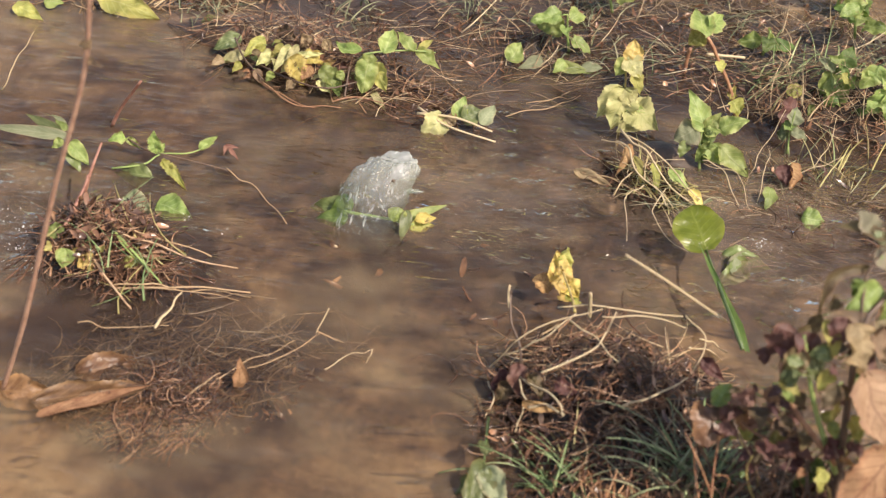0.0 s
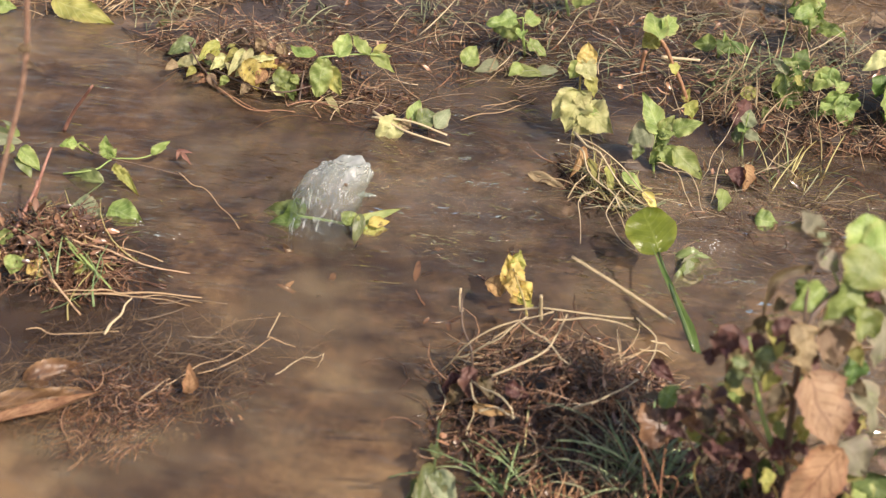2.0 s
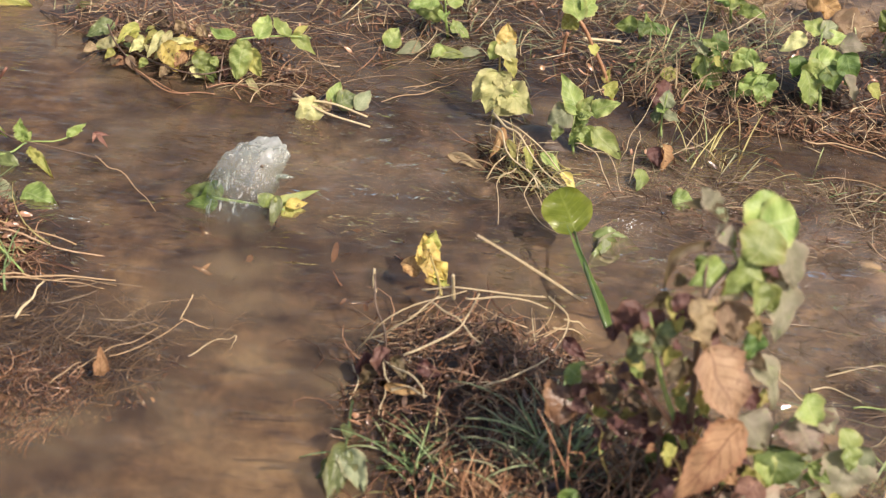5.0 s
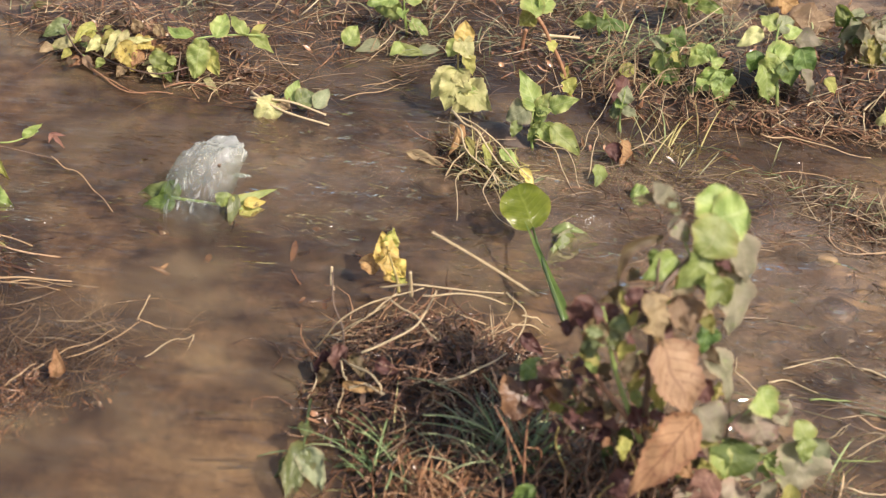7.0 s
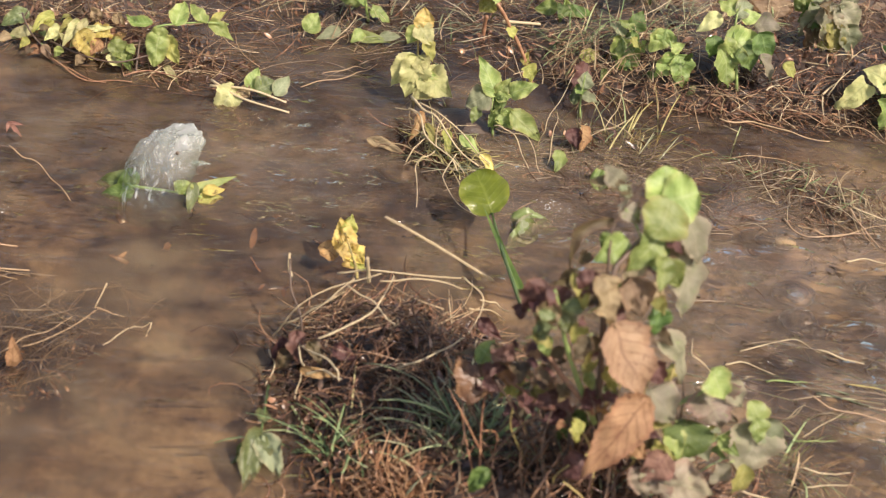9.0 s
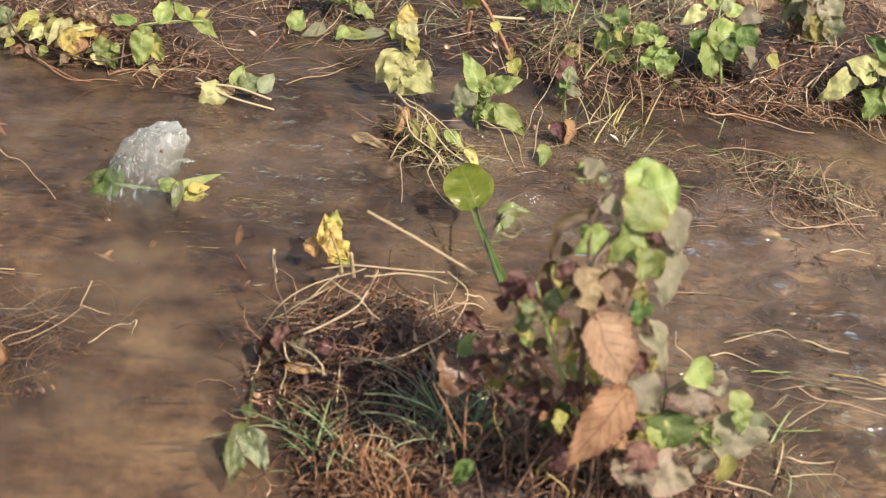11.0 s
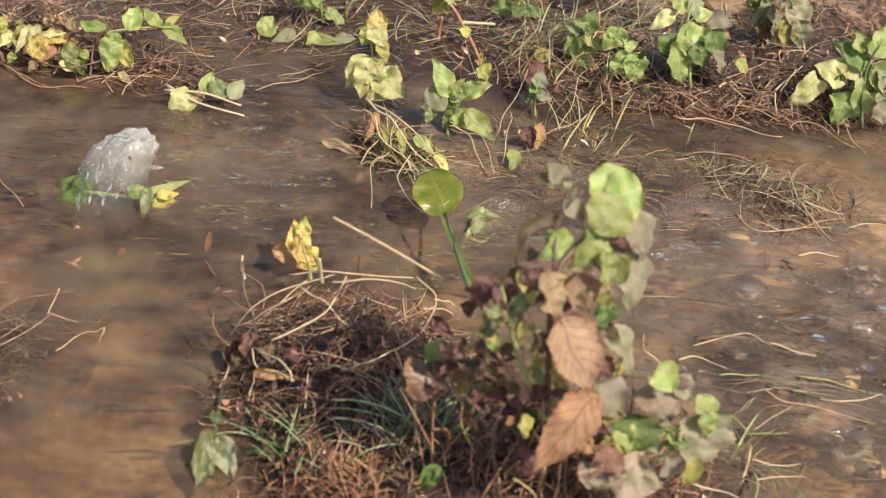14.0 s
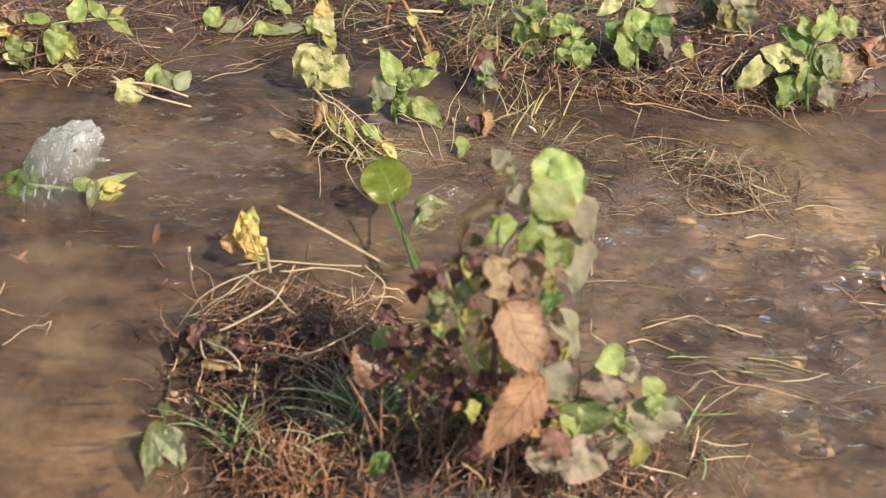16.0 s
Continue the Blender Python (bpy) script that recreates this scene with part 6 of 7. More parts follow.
for x, y, n, ln, m in ((0.54, -0.015, 22, 0.045, GRASS), (0.58, -0.02, 20, 0.045, DIMGRASS), (0.66, -0.03, 12, 0.04, GRASS), (0.385, 0.01, 34, 0.07, DIMGRASS), (0.42, 0.03, 28, 0.07, GRASS), (0.36, 0.17, 40, 0.06, GRASS), (0.39, 0.20, 40, 0.07, GRASS), (0.22, 0.16, 30, 0.05, GRASS), (0.17, 0.20, 34, 0.06, DIMGRASS), (0.10, 0.24, 26, 0.06, DIMGRASS), (0.26, 0.22, 34, 0.06, DIMGRASS), (0.44, 0.22, 34, 0.07, GRASS), (0.02, 0.26, 30, 0.06, DIMGRASS), (-0.12, 0.22, 26, 0.06, DIMGRASS), (0.50, 0.27, 40, 0.07, DIMGRASS), (0.30, 0.32, 40, 0.07, DIMGRASS), (-0.28, 0.17, 26, 0.05, DIMGRASS), (0.60, 0.25, 30, 0.06, GRASS), (0.76, 0.12, 20, 0.04, DIMGRASS), (0.14, 0.31, 40, 0.07, DIMGRASS)):
    tuft("grass_tuft", "thin wet grass tuft in the flooded bank", (x, y), n, ln, m, droop=1.3, foot=0.018, rise=(0.3, 1.2))
tuft("grass_tuft", "green grass tuft with dry roots in the water", (0.525, -0.43), 34, 0.055, GRASS, droop=1.4, foot=0.012, rise=(0.3, 1.1))
tuft("dry_tuft", "brown dry grass tuft in the water", (0.525, -0.45), 70, 0.05, STRAW, droop=1.4, foot=0.016, rise=(0.1, 1.0))
tuft("dry_tuft", "brown dry grass tuft in the water", (0.745, -0.235), 60, 0.05, ROOTS, droop=1.2, foot=0.018, rise=(0.1, 0.8), heading=200, spread=100)
tuft("grass_tuft", "green grass tuft with dry roots in the water", (0.745, -0.20), 12, 0.06, GRASS, droop=1.0, foot=0.01, rise=(0.3, 1.0))
tuft("grass_tuft", "green grass blades fanned in the shallows", (0.40, -0.02), 30, 0.06, DIMGRASS, droop=0.8, heading=20, spread=70, rise=(0.2, 1.1))


def one_leaf(label, base, tip, width, material, **more):
    t = thing("fallen_leaf", base, label, "leaf", "fallen leaves")
    leaf(t, base, tip, width, material, name="blade", **more)
    return t


# pale stalks lying on and leaning out of the right channel
for a, b, c, r, m in (
    ((0.5615, -0.2992, 0.0010), (0.5795, -0.3084, 0.0030), (0.5991, -0.3137, 0.0030), 0.0017, BLEACHED),
    ((0.4923, -0.3111, 0.0010), (0.5390, -0.2919, 0.0030), (0.5633, -0.3016, 0.0020), 0.0009, BLEACHED),
    ((0.4769, -0.3317, 0.0010), (0.4942, -0.3277, 0.0030), (0.5173, -0.3392, 0.0020), 0.0013, BLEACHED),
    ((0.5091, -0.3468, 0.0010), (0.5283, -0.3455, 0.0030), (0.5452, -0.3437, 0.0010), 0.0013, GREENSTEM),
    ((0.5792, -0.3409, 0.0010), (0.6064, -0.3463, 0.0040), (0.6343, -0.3539, 0.0020), 0.0012, YELLOWSTEM),
    ((0.5934, -0.3652, 0.0010), (0.6219, -0.3658, 0.0030), (0.6482, -0.3553, 0.0020), 0.0013, BLEACHED),
    ((0.5324, -0.3929, 0.0300), (0.5644, -0.3950, 0.0180), (0.6351, -0.3900, 0.0010), 0.0009, TANSTEM),
    ((0.4643, -0.4855, 0.0150), (0.4838, -0.4880, 0.0120), (0.5026, -0.4931, 0.0100), 0.0013, BLEACHED),
    ((0.5202, -0.4512, 0.0100), (0.5387, -0.4512, 0.0060), (0.5612, -0.4435, 0.0020), 0.0011, BLEACHED),
    ((0.5196, -0.4678, 0.0060), (0.5307, -0.4656, 0.0060), (0.5608, -0.4560, 0.0010), 0.0011, BLEACHED),
    ((0.5107, -0.4052, 0.0120), (0.5181, -0.4030, 0.0220), (0.5255, -0.4001, 0.0300), 0.0009, BLEACHED),
    ((0.5258, -0.4178, 0.0100), (0.5380, -0.4139, 0.0200), (0.5547, -0.4076, 0.0300), 0.0010, BLEACHED),
    ((0.5195, -0.4221, 0.0080), (0.5346, -0.4228, 0.0120), (0.5522, -0.4198, 0.0120), 0.0010, GREENSTEM),
    ((0.5056, -0.4085, 0.0160), (0.5144, -0.4172, 0.0140), (0.5218, -0.4194, 0.0080), 0.0011, GREENSTEM),
    ((0.6761, -0.2408, 0.0120), (0.6895, -0.2568, 0.0100), (0.7108, -0.2725, 0.0040), 0.0016, REDSTEM),
    ((0.6903, -0.2584, 0.0060), (0.7018, -0.2626, 0.0080), (0.7239, -0.2609, 0.0060), 0.0014, BLEACHED),
    ((0.6946, -0.2206, 0.0100), (0.7068, -0.2198, 0.0200), (0.7235, -0.2161, 0.0300), 0.0012, GREENSTEM),
    ((0.6131, -0.1670, 0.0010), (0.6270, -0.1643, 0.0030), (0.6521, -0.1639, 0.0010), 0.0015, BLEACHED),
    ((0.6248, -0.1026, 0.0160), (0.6363, -0.1213, 0.0100), (0.6512, -0.1411, 0.0020), 0.0014, TANSTEM),
    ((0.6283, -0.0993, 0.0160), (0.6484, -0.1016, 0.0120), (0.6703, -0.1009, 0.0060), 0.0011, BLEACHED),
    ((0.5629, -0.1078, 0.0040), (0.5805, -0.1359, 0.0030), (0.6555, -0.1196, 0.0030), 0.0014, TANSTEM),
    ((0.6738, -0.1146, 0.0010), (0.6940, -0.1084, 0.0040), (0.7280, -0.1122, 0.0010), 0.0010, BLEACHED),
    ((0.6353, 0.1102, 0.0180), (0.6495, 0.1193, 0.0300), (0.6638, 0.1285, 0.0420), 0.0017, BLEACHED),
    ((0.6413, 0.1075, 0.0180), (0.6488, 0.1155, 0.0300), (0.6585, 0.1286, 0.0400), 0.0014, BLEACHED),
    ((0.6338, 0.0996, 0.0220), (0.6337, 0.0888, 0.0140), (0.6363, 0.0794, 0.0040), 0.0013, BLEACHED),
    ((0.6459, 0.1110, 0.0200), (0.6513, 0.0976, 0.0140), (0.6540, 0.0822, 0.0040), 0.0013, BLEACHED),
):
    s = thing("straw", a, "pale broken stalk lying in the channel", "straw", "channel stalks")
    stem(s, (a, b, c), r * 0.72, r * 0.3, m, "strand", sides=5, knobs=0.3, steps=12, wobble=0.04)
tuft("dry_tuft", "brown dry straw tuft beneath the corner plant", (0.7766, 0.1122), 40, 0.035, STRAW, droop=1.2, foot=0.010, rise=(0.1, 1.0))

one_leaf("upright lime green leaf on the far bank", (0.0625, 0.1455, 0.0080), (0.0738, 0.1613, 0.0250), 0.026, LIME)
one_leaf("pale green flat leaf on wet mud", (0.0990, 0.1601, 0.0060), (0.0759, 0.1392, 0.0060), 0.018, GREY)
one_leaf("narrow green leaf lying on wet mud", (0.1129, 0.1465, 0.0080), (0.1573, 0.1462, 0.0080), 0.016, FRESH)
one_leaf("narrow green leaf lying on wet mud", (0.1442, 0.1510, 0.0080), (0.1691, 0.1592, 0.0080), 0.014, GREY)
one_leaf("green leaf lying on wet mud", (0.1250, 0.1487, 0.0140), (0.1141, 0.1339, 0.0080), 0.018, LIME)
one_leaf("pale yellow fallen leaf on straw", (0.3675, 0.1334, 0.0200), (0.3916, 0.1428, 0.0220), 0.018, WILTED)
one_leaf("brown curled dead leaf in the bank litter", (0.3528, -0.0160, 0.0200), (0.3603, -0.0298, 0.0060), 0.020, PURPLE, roll=20, crinkle=0.35)
one_leaf("brown curled dead leaf in the bank litter", (0.3647, -0.0083, 0.0200), (0.3671, -0.0337, 0.0060), 0.018, BROWN, roll=-20, crinkle=0.35, fold=0.6)
one_leaf("brown curled dead leaf in the bank litter", (0.3707, 0.1020, 0.0300), (0.3604, 0.0765, 0.0120), 0.026, PURPLE, roll=-20, crinkle=0.35)
one_leaf("small green leaf at the water's edge", (0.3728, -0.0799, 0.0040), (0.3952, -0.0805, 0.0040), 0.026, FRESH)
one_leaf("small green leaf at the water's edge", (0.3415, -0.0476, 0.0120), (0.3393, -0.0715, 0.0040), 0.018, FRESH)
one_leaf("wide tan dead leaf on the far bank", (0.5808, 0.2958, 0.0300), (0.6487, 0.3163, 0.0200), 0.045, TAN, crinkle=0.6)
one_leaf("wide tan dead leaf on the far bank", (0.5587, 0.3509, 0.0300), (0.6076, 0.3462, 0.0200), 0.04, BROWN, crinkle=0.6)
one_leaf("wide brown dead leaf on the far bank", (0.7701, 0.1206, 0.0200), (0.8055, 0.1662, 0.0300), 0.04, TAN, crinkle=0.6)
one_leaf("brown dead leaf among the roots", (0.8226, 0.1624, 0.0150), (0.8533, 0.2208, 0.0300), 0.045, BROWN, crinkle=0.6)
one_leaf("yellow wilted leaf on the far bank", (-0.4121, 0.1644, 0.0140), (-0.3409, 0.1446, 0.0080), 0.036, WILTED, crinkle=0.35)
one_leaf("yellow wilted leaf on the far bank", (-0.5009, 0.1291, 0.0080), (-0.4659, 0.1129, 0.0040), 0.022, WILTED, crinkle=0.35)
one_leaf("light green leaf beside the far shore", (-0.4738, 0.1450, 0.0080), (-0.4523, 0.1481, 0.0080), 0.020, LIME)
one_leaf("pale olive leaf under the shallow water", (-0.2903, 0.1440, 0.0010), (-0.2483, 0.1595, 0.0010), 0.028, SLIMY)


def shoot(label, foot, height, n, size, mats, seed, droop=0.5):
    """A low leafy shoot: leaves in turning pairs up a short stem."""
    rnd = random.Random(seed)
    p = thing("leafy_shoot", foot, label, "plant", "bank shoots")
    f = Vector(foot)
    top = f + Vector((rnd.uniform(-0.3, 0.3) * height, rnd.uniform(-0.3, 0.1) * height, height))
    stem(p, (f - Vector((0, 0, 0.004)), (f + top) / 2 + Vector((rnd.uniform(-1, 1), rnd.uniform(-1, 1), 0)) * height * 0.12, top), 0.0018, 0.0010, GREENSTEM, steps=8)
    for i in range(n):
        k = 0.35 + 0.65 * i / max(1, n - 1)
        a = i * 2.4 + rnd.uniform(-0.5, 0.5)
        b = f.lerp(top, k)
        ln = size * rnd.uniform(0.75, 1.15)
        out = Vector((math.cos(a), math.sin(a) * 0.8 - 0.25, rnd.uniform(-droop, 0.35)))
        out.normalize()
        s = b + out * 0.25 * ln
        stem(p, (b, s), 0.0008, 0.0006, GREENSTEM, "leaf_stalk", steps=2, sides=5)
        leaf(p, s, s + out * ln, ln * rnd.uniform(0.72, 0.9), mats[i % len(mats)], rnd.uniform(-30, 30), 0.22, rnd.uniform(0.05, 0.3), 0.3, rnd.choice(("heart", "egg", "heart")))
    return p


# bank plants, largest leaves placed one by one
bank = thing("bank_plant", (0.5502, 0.1137, 0.0100), "green plant with broad heart-shaped leaves on the bank", "plant")
stem(bank, ((0.5410, 0.1050, 0.0140), (0.5340, 0.1150, 0.0460), (0.5270, 0.1250, 0.0710), (0.5270, 0.1350, 0.0940)), 0.0018, 0.0011, GREENSTEM)
leaf(bank, (0.5180, 0.1180, 0.0620), (0.5630, 0.1300, 0.0680), 0.043, LIME, 10, 0.22, 0.15, 0.2)
leaf(bank, (0.5290, 0.1180, 0.0690), (0.5150, 0.1060, 0.0440), 0.039, LIME, -10, 0.22, 0.15, 0.2)
leaf(bank, (0.5140, 0.1120, 0.0600), (0.5320, 0.0960, 0.0230), 0.038, FRESH, -5, 0.22, 0.15, 0.2)
leaf(bank, (0.5120, 0.1400, 0.0860), (0.4870, 0.1300, 0.0690), 0.021, PALE, 0, 0.35, 0.15, 0.2)
leaf(bank, (0.5270, 0.1400, 0.0900), (0.5080, 0.1500, 0.0990), 0.026, LIME, 0, 0.22, 0.15, 0.2)
leaf(bank, (0.5270, 0.1400, 0.0910), (0.5470, 0.1500, 0.0980), 0.023, GREY, 0, 0.22, 0.15, 0.2)
leaf(bank, (0.5340, 0.1380, 0.0850), (0.5550, 0.1400, 0.0920), 0.020, LIME, 0, 0.22, 0.15, 0.2)
leaf(bank, (0.5490, 0.1380, 0.0800), (0.5790, 0.1360, 0.0820), 0.028, SILVER, 0, 0.35, 0.15, 0.2)
leaf(bank, (0.5540, 0.1240, 0.0780), (0.5700, 0.1100, 0.0530), 0.030, DEEP, 20, 0.22, 0.15, 0.2)
leaf(bank, (0.5580, 0.1120, 0.0590), (0.5780, 0.1000, 0.0320), 0.021, SILVER, -20, 0.4, 0.15, 0.2)
leaf(bank, (0.5360, 0.1160, 0.0630), (0.5520, 0.1040, 0.0410), 0.030, DEEP, 10, 0.22, 0.15, 0.2)
leaf(bank, (0.5050, 0.1220, 0.0700), (0.5050, 0.1120, 0.0470), 0.026, DEEP, 0, 0.22, 0.15, 0.2)
leaf(bank, (0.5820, 0.1000, 0.0580), (0.5960, 0.0940, 0.0450), 0.018, WILTED, 0, 0.4, 0.15, 0.2)

broad = thing("bank_plant", (0.4757, 0.1221, 0.0100), "dark green plant with pointed leaves on the bank", "plant")
stem(broad, ((0.4740, 0.1060, 0.0060), (0.4690, 0.1140, 0.0350), (0.4550, 0.1250, 0.0660)), 0.0016, 0.001, GREENSTEM)
leaf(broad, (0.4690, 0.1160, 0.0450), (0.4500, 0.1060, 0.0200), 0.030, FRESH, -12, 0.22, 0.15, 0.2)
leaf(broad, (0.4710, 0.1160, 0.0450), (0.4820, 0.1000, 0.0130), 0.032, FRESH, 8, 0.22, 0.15, 0.2)
leaf(broad, (0.4680, 0.1180, 0.0410), (0.4880, 0.1080, 0.0190), 0.029, DEEP, 20, 0.22, 0.15, 0.2)
leaf(broad, (0.4530, 0.1260, 0.0680), (0.4400, 0.1160, 0.0440), 0.029, LIME, -10, 0.22, 0.15, 0.2)
leaf(broad, (0.4550, 0.1260, 0.0690), (0.4550, 0.1180, 0.0480), 0.023, FRESH, 14, 0.22, 0.15, 0.2)
leaf(broad, (0.4720, 0.1180, 0.0470), (0.4620, 0.1240, 0.0550), 0.020, LIME, 0, 0.22, 0.15, 0.2)
bushy = thing("bank_plant", (0.4231, 0.1354, 0.0100), "green leafy plant tangled in straw on the bank", "plant")
stem(bushy, ((0.4260, 0.1220, -0.0150), (0.4180, 0.1300, 0.0200), (0.4110, 0.1420, 0.0460)), 0.0015, 0.001, GREENSTEM)
leaf(bushy, (0.4140, 0.1420, 0.0410), (0.4320, 0.1260, 0.0120), 0.034, FRESH, 8, 0.22, 0.15, 0.2)
leaf(bushy, (0.4080, 0.1440, 0.0450), (0.4050, 0.1320, 0.0200), 0.026, LIME, -10, 0.22, 0.15, 0.2)
leaf(bushy, (0.4190, 0.1480, 0.0540), (0.4320, 0.1600, 0.0710), 0.024, DEEP, 0, 0.22, 0.15, 0.2)
leaf(bushy, (0.4140, 0.1440, 0.0470), (0.3960, 0.1500, 0.0580), 0.014, GREY, 0, 0.4, 0.15, 0.2)
leaf(bushy, (0.4190, 0.1320, 0.0260), (0.4120, 0.1240, 0.0090), 0.020, DEEP, 0, 0.22, 0.15, 0.2)
limpbank = thing("bank_plant", (0.6530, 0.2109, 0.0100), "wilting grey-green plant with limp crinkled leaves", "plant")
stem(limpbank, ((0.6500, 0.1850, 0.0150), (0.6410, 0.1950, 0.0450), (0.6380, 0.2050, 0.0770)), 0.002, 0.0013, TANSTEM)
stem(limpbank, ((0.6810, 0.1850, 0.0300), (0.6720, 0.1950, 0.0560), (0.6550, 0.2050, 0.0780)), 0.0014, 0.0009, TANSTEM)
leaf(limpbank, (0.6360, 0.2050, 0.0810), (0.6220, 0.1850, 0.0460), 0.042, GREY, -12, 0.22, 0.3, 0.35, teeth=0.08)
leaf(limpbank, (0.6410, 0.2030, 0.0810), (0.6520, 0.1800, 0.0430), 0.039, SILVER, 0, 0.22, 0.3, 0.35, teeth=0.08)
leaf(limpbank, (0.6530, 0.2050, 0.0790), (0.6860, 0.1900, 0.0560), 0.039, SILVER, 12, 0.22, 0.3, 0.35, teeth=0.08)
leaf(limpbank, (0.6540, 0.1950, 0.0630), (0.6610, 0.1780, 0.0270), 0.028, WILTED, 10, 0.22, 0.3, 0.35, teeth=0.08)
leaf(limpbank, (0.6330, 0.2050, 0.0690), (0.6140, 0.1960, 0.0610), 0.034, DEEP, 0, 0.22, 0.3, 0.35, teeth=0.08)
leaf(limpbank, (0.6290, 0.2000, 0.0630), (0.6350, 0.1850, 0.0270), 0.032, SHADED, 0, 0.22, 0.3, 0.35, teeth=0.08)
leaf(limpbank, (0.6660, 0.1950, 0.0630), (0.6820, 0.1800, 0.0320), 0.031, GREY, 14, 0.22, 0.3, 0.35, teeth=0.08)
leaf(limpbank, (0.6600, 0.2120, 0.0850), (0.6770, 0.2050, 0.0700), 0.033, GREY, 0, 0.22, 0.3, 0.35, teeth=0.08)
leaf(limpbank, (0.6240, 0.2150, 0.0800), (0.6100, 0.2080, 0.0680), 0.036, FRESH, 0, 0.22, 0.3, 0.35, teeth=0.08)
corner = thing("bank_plant", (0.7245, 0.0816, 0.0100), "mottled green plant at the corner of the bank", "plant")
stem(corner, ((0.7310, 0.0750, 0.0010), (0.7250, 0.0920, 0.0380), (0.7270, 0.1050, 0.0660), (0.7370, 0.1150, 0.0860)), 0.0018, 0.0011, DARKGREEN)
leaf(corner, (0.7060, 0.1000, 0.0470), (0.6700, 0.1040, 0.0590), 0.034, VEINED, -10, 0.22, 0.15, 0.2)
leaf(corner, (0.6750, 0.1000, 0.0440), (0.6500, 0.0880, 0.0140), 0.037, VEINED, -10, 0.22, 0.15, 0.2, "heart")
leaf(corner, (0.7230, 0.1040, 0.0500), (0.6880, 0.1100, 0.0650), 0.030, VEINED, 0, 0.22, 0.15, 0.2)
leaf(corner, (0.7280, 0.1100, 0.0590), (0.6910, 0.1200, 0.0830), 0.034, DEEP, 0, 0.22, 0.15, 0.2)
leaf(corner, (0.7110, 0.0920, 0.0360), (0.6990, 0.0750, 0.0020), 0.042, FRESH, -8, 0.22, 0.15, 0.2)
leaf(corner, (0.7320, 0.1000, 0.0510), (0.7230, 0.0780, 0.0100), 0.042, LIME, 0, 0.22, 0.15, 0.2)
leaf(corner, (0.7320, 0.1050, 0.0620), (0.7670, 0.0920, 0.0370), 0.039, FRESH, 12, 0.22, 0.15, 0.2)
leaf(corner, (0.7460, 0.0900, 0.0340), (0.7620, 0.0780, 0.0030), 0.031, SILVER, 14, 0.35, 0.15, 0.4)
leaf(corner, (0.7330, 0.1120, 0.0720), (0.7460, 0.1250, 0.1080), 0.039, LIME, 8, 0.22, 0.15, 0.2)
leaf(corner, (0.7550, 0.1150, 0.0830), (0.7760, 0.1220, 0.0950), 0.030, LIME, 0, 0.22, 0.15, 0.2)
leaf(corner, (0.7200, 0.1120, 0.0750), (0.7120, 0.1240, 0.0960), 0.027, FRESH, 0, 0.22, 0.15, 0.2)
leaf(corner, (0.7400, 0.1000, 0.0630), (0.7590, 0.0880, 0.0290), 0.027, GREY, 0, 0.22, 0.15, 0.2)
dusty = thing("small_shoot", (0.3671, 0.0562, 0.0040), "dusty grey-green shoot among wet grass", "plant")
stem(dusty, ((0.3671, 0.0400, -0.0000), (0.3652, 0.0470, 0.0200), (0.3660, 0.0516, 0.0450)), 0.0013, 0.0008, GREENSTEM)
leaf(dusty, (0.3684, 0.0484, 0.0300), (0.3694, 0.0617, 0.0450), 0.020, GREY, 0, 0.3, 0.1)
leaf(dusty, (0.3661, 0.0447, 0.0250), (0.3598, 0.0581, 0.0300), 0.016, FRESH, 0, 0.3, 0.1)
leaf(dusty, (0.3661, 0.0447, 0.0250), (0.3835, 0.0418, 0.0200), 0.014, GREY, 0, 0.3, 0.1)
leaf(dusty, (0.3641, 0.0491, 0.0200), (0.3530, 0.0526, 0.0150), 0.022, SLIMY, 0, 0.3, 0.1)
shoot("small green shoot on the far bank", (0.1278, 0.1990, 0.0030), 0.045, 5, 0.032, (FRESH, LIME), 3)
shoot("green shoot with broad leaves on the far bank", (0.4476, 0.3822, 0.0100), 0.04, 6, 0.035, (FRESH, DEEP, LIME), 5)
shoot("small green shoot on the far bank", (0.1737, 0.2964, 0.0100), 0.05, 5, 0.034, (LIME, FRESH), 8)
shoot("green shoot with broad leaves on the far bank", (0.4607, 0.2963, 0.0150), 0.045, 5, 0.034, (FRESH, DEEP), 9)
shoot("green shoot with broad leaves on the far bank", (0.3501, 0.2372, 0.0100), 0.03, 4, 0.026, (DEEP, FRESH), 10)

fill(bank, (0.5458, 0.1300, 0.0350), (0.030, 0.02, 0.025), 10, 0.022, (DEEP, SHADED, FRESH, SLIMY), 31)
fill(broad, (0.4652, 0.1225, 0.0300), (0.030, 0.025, 0.020), 8, 0.020, (DEEP, FRESH, SLIMY), 32)
fill(bushy, (0.4187, 0.1410, 0.0350), (0.03, 0.03, 0.025), 10, 0.020, (FRESH, DEEP, SHADED, WILTED), 33)
fill(limpbank, (0.6505, 0.2049, 0.0500), (0.035, 0.025, 0.030), 12, 0.026, (GREY, SHADED, WILTED, SILVER), 34)
fill(corner, (0.7281, 0.1049, 0.0350), (0.035, 0.025, 0.025), 9, 0.024, (DEEP, FRESH, VEINED, GREY), 35)
fill(creeper, (-0.1650, 0.0600, 0.0180), (0.075, 0.026, 0.010), 34, 0.015, (WILTED, TAN, SLIMY, SHADED, BROWN, PALE, PURPLE), 36)
fill(pale, (0.1916, 0.0397, 0.0300), (0.015, 0.010, 0.014), 4, 0.016, (VEINED, WILTED), 37)
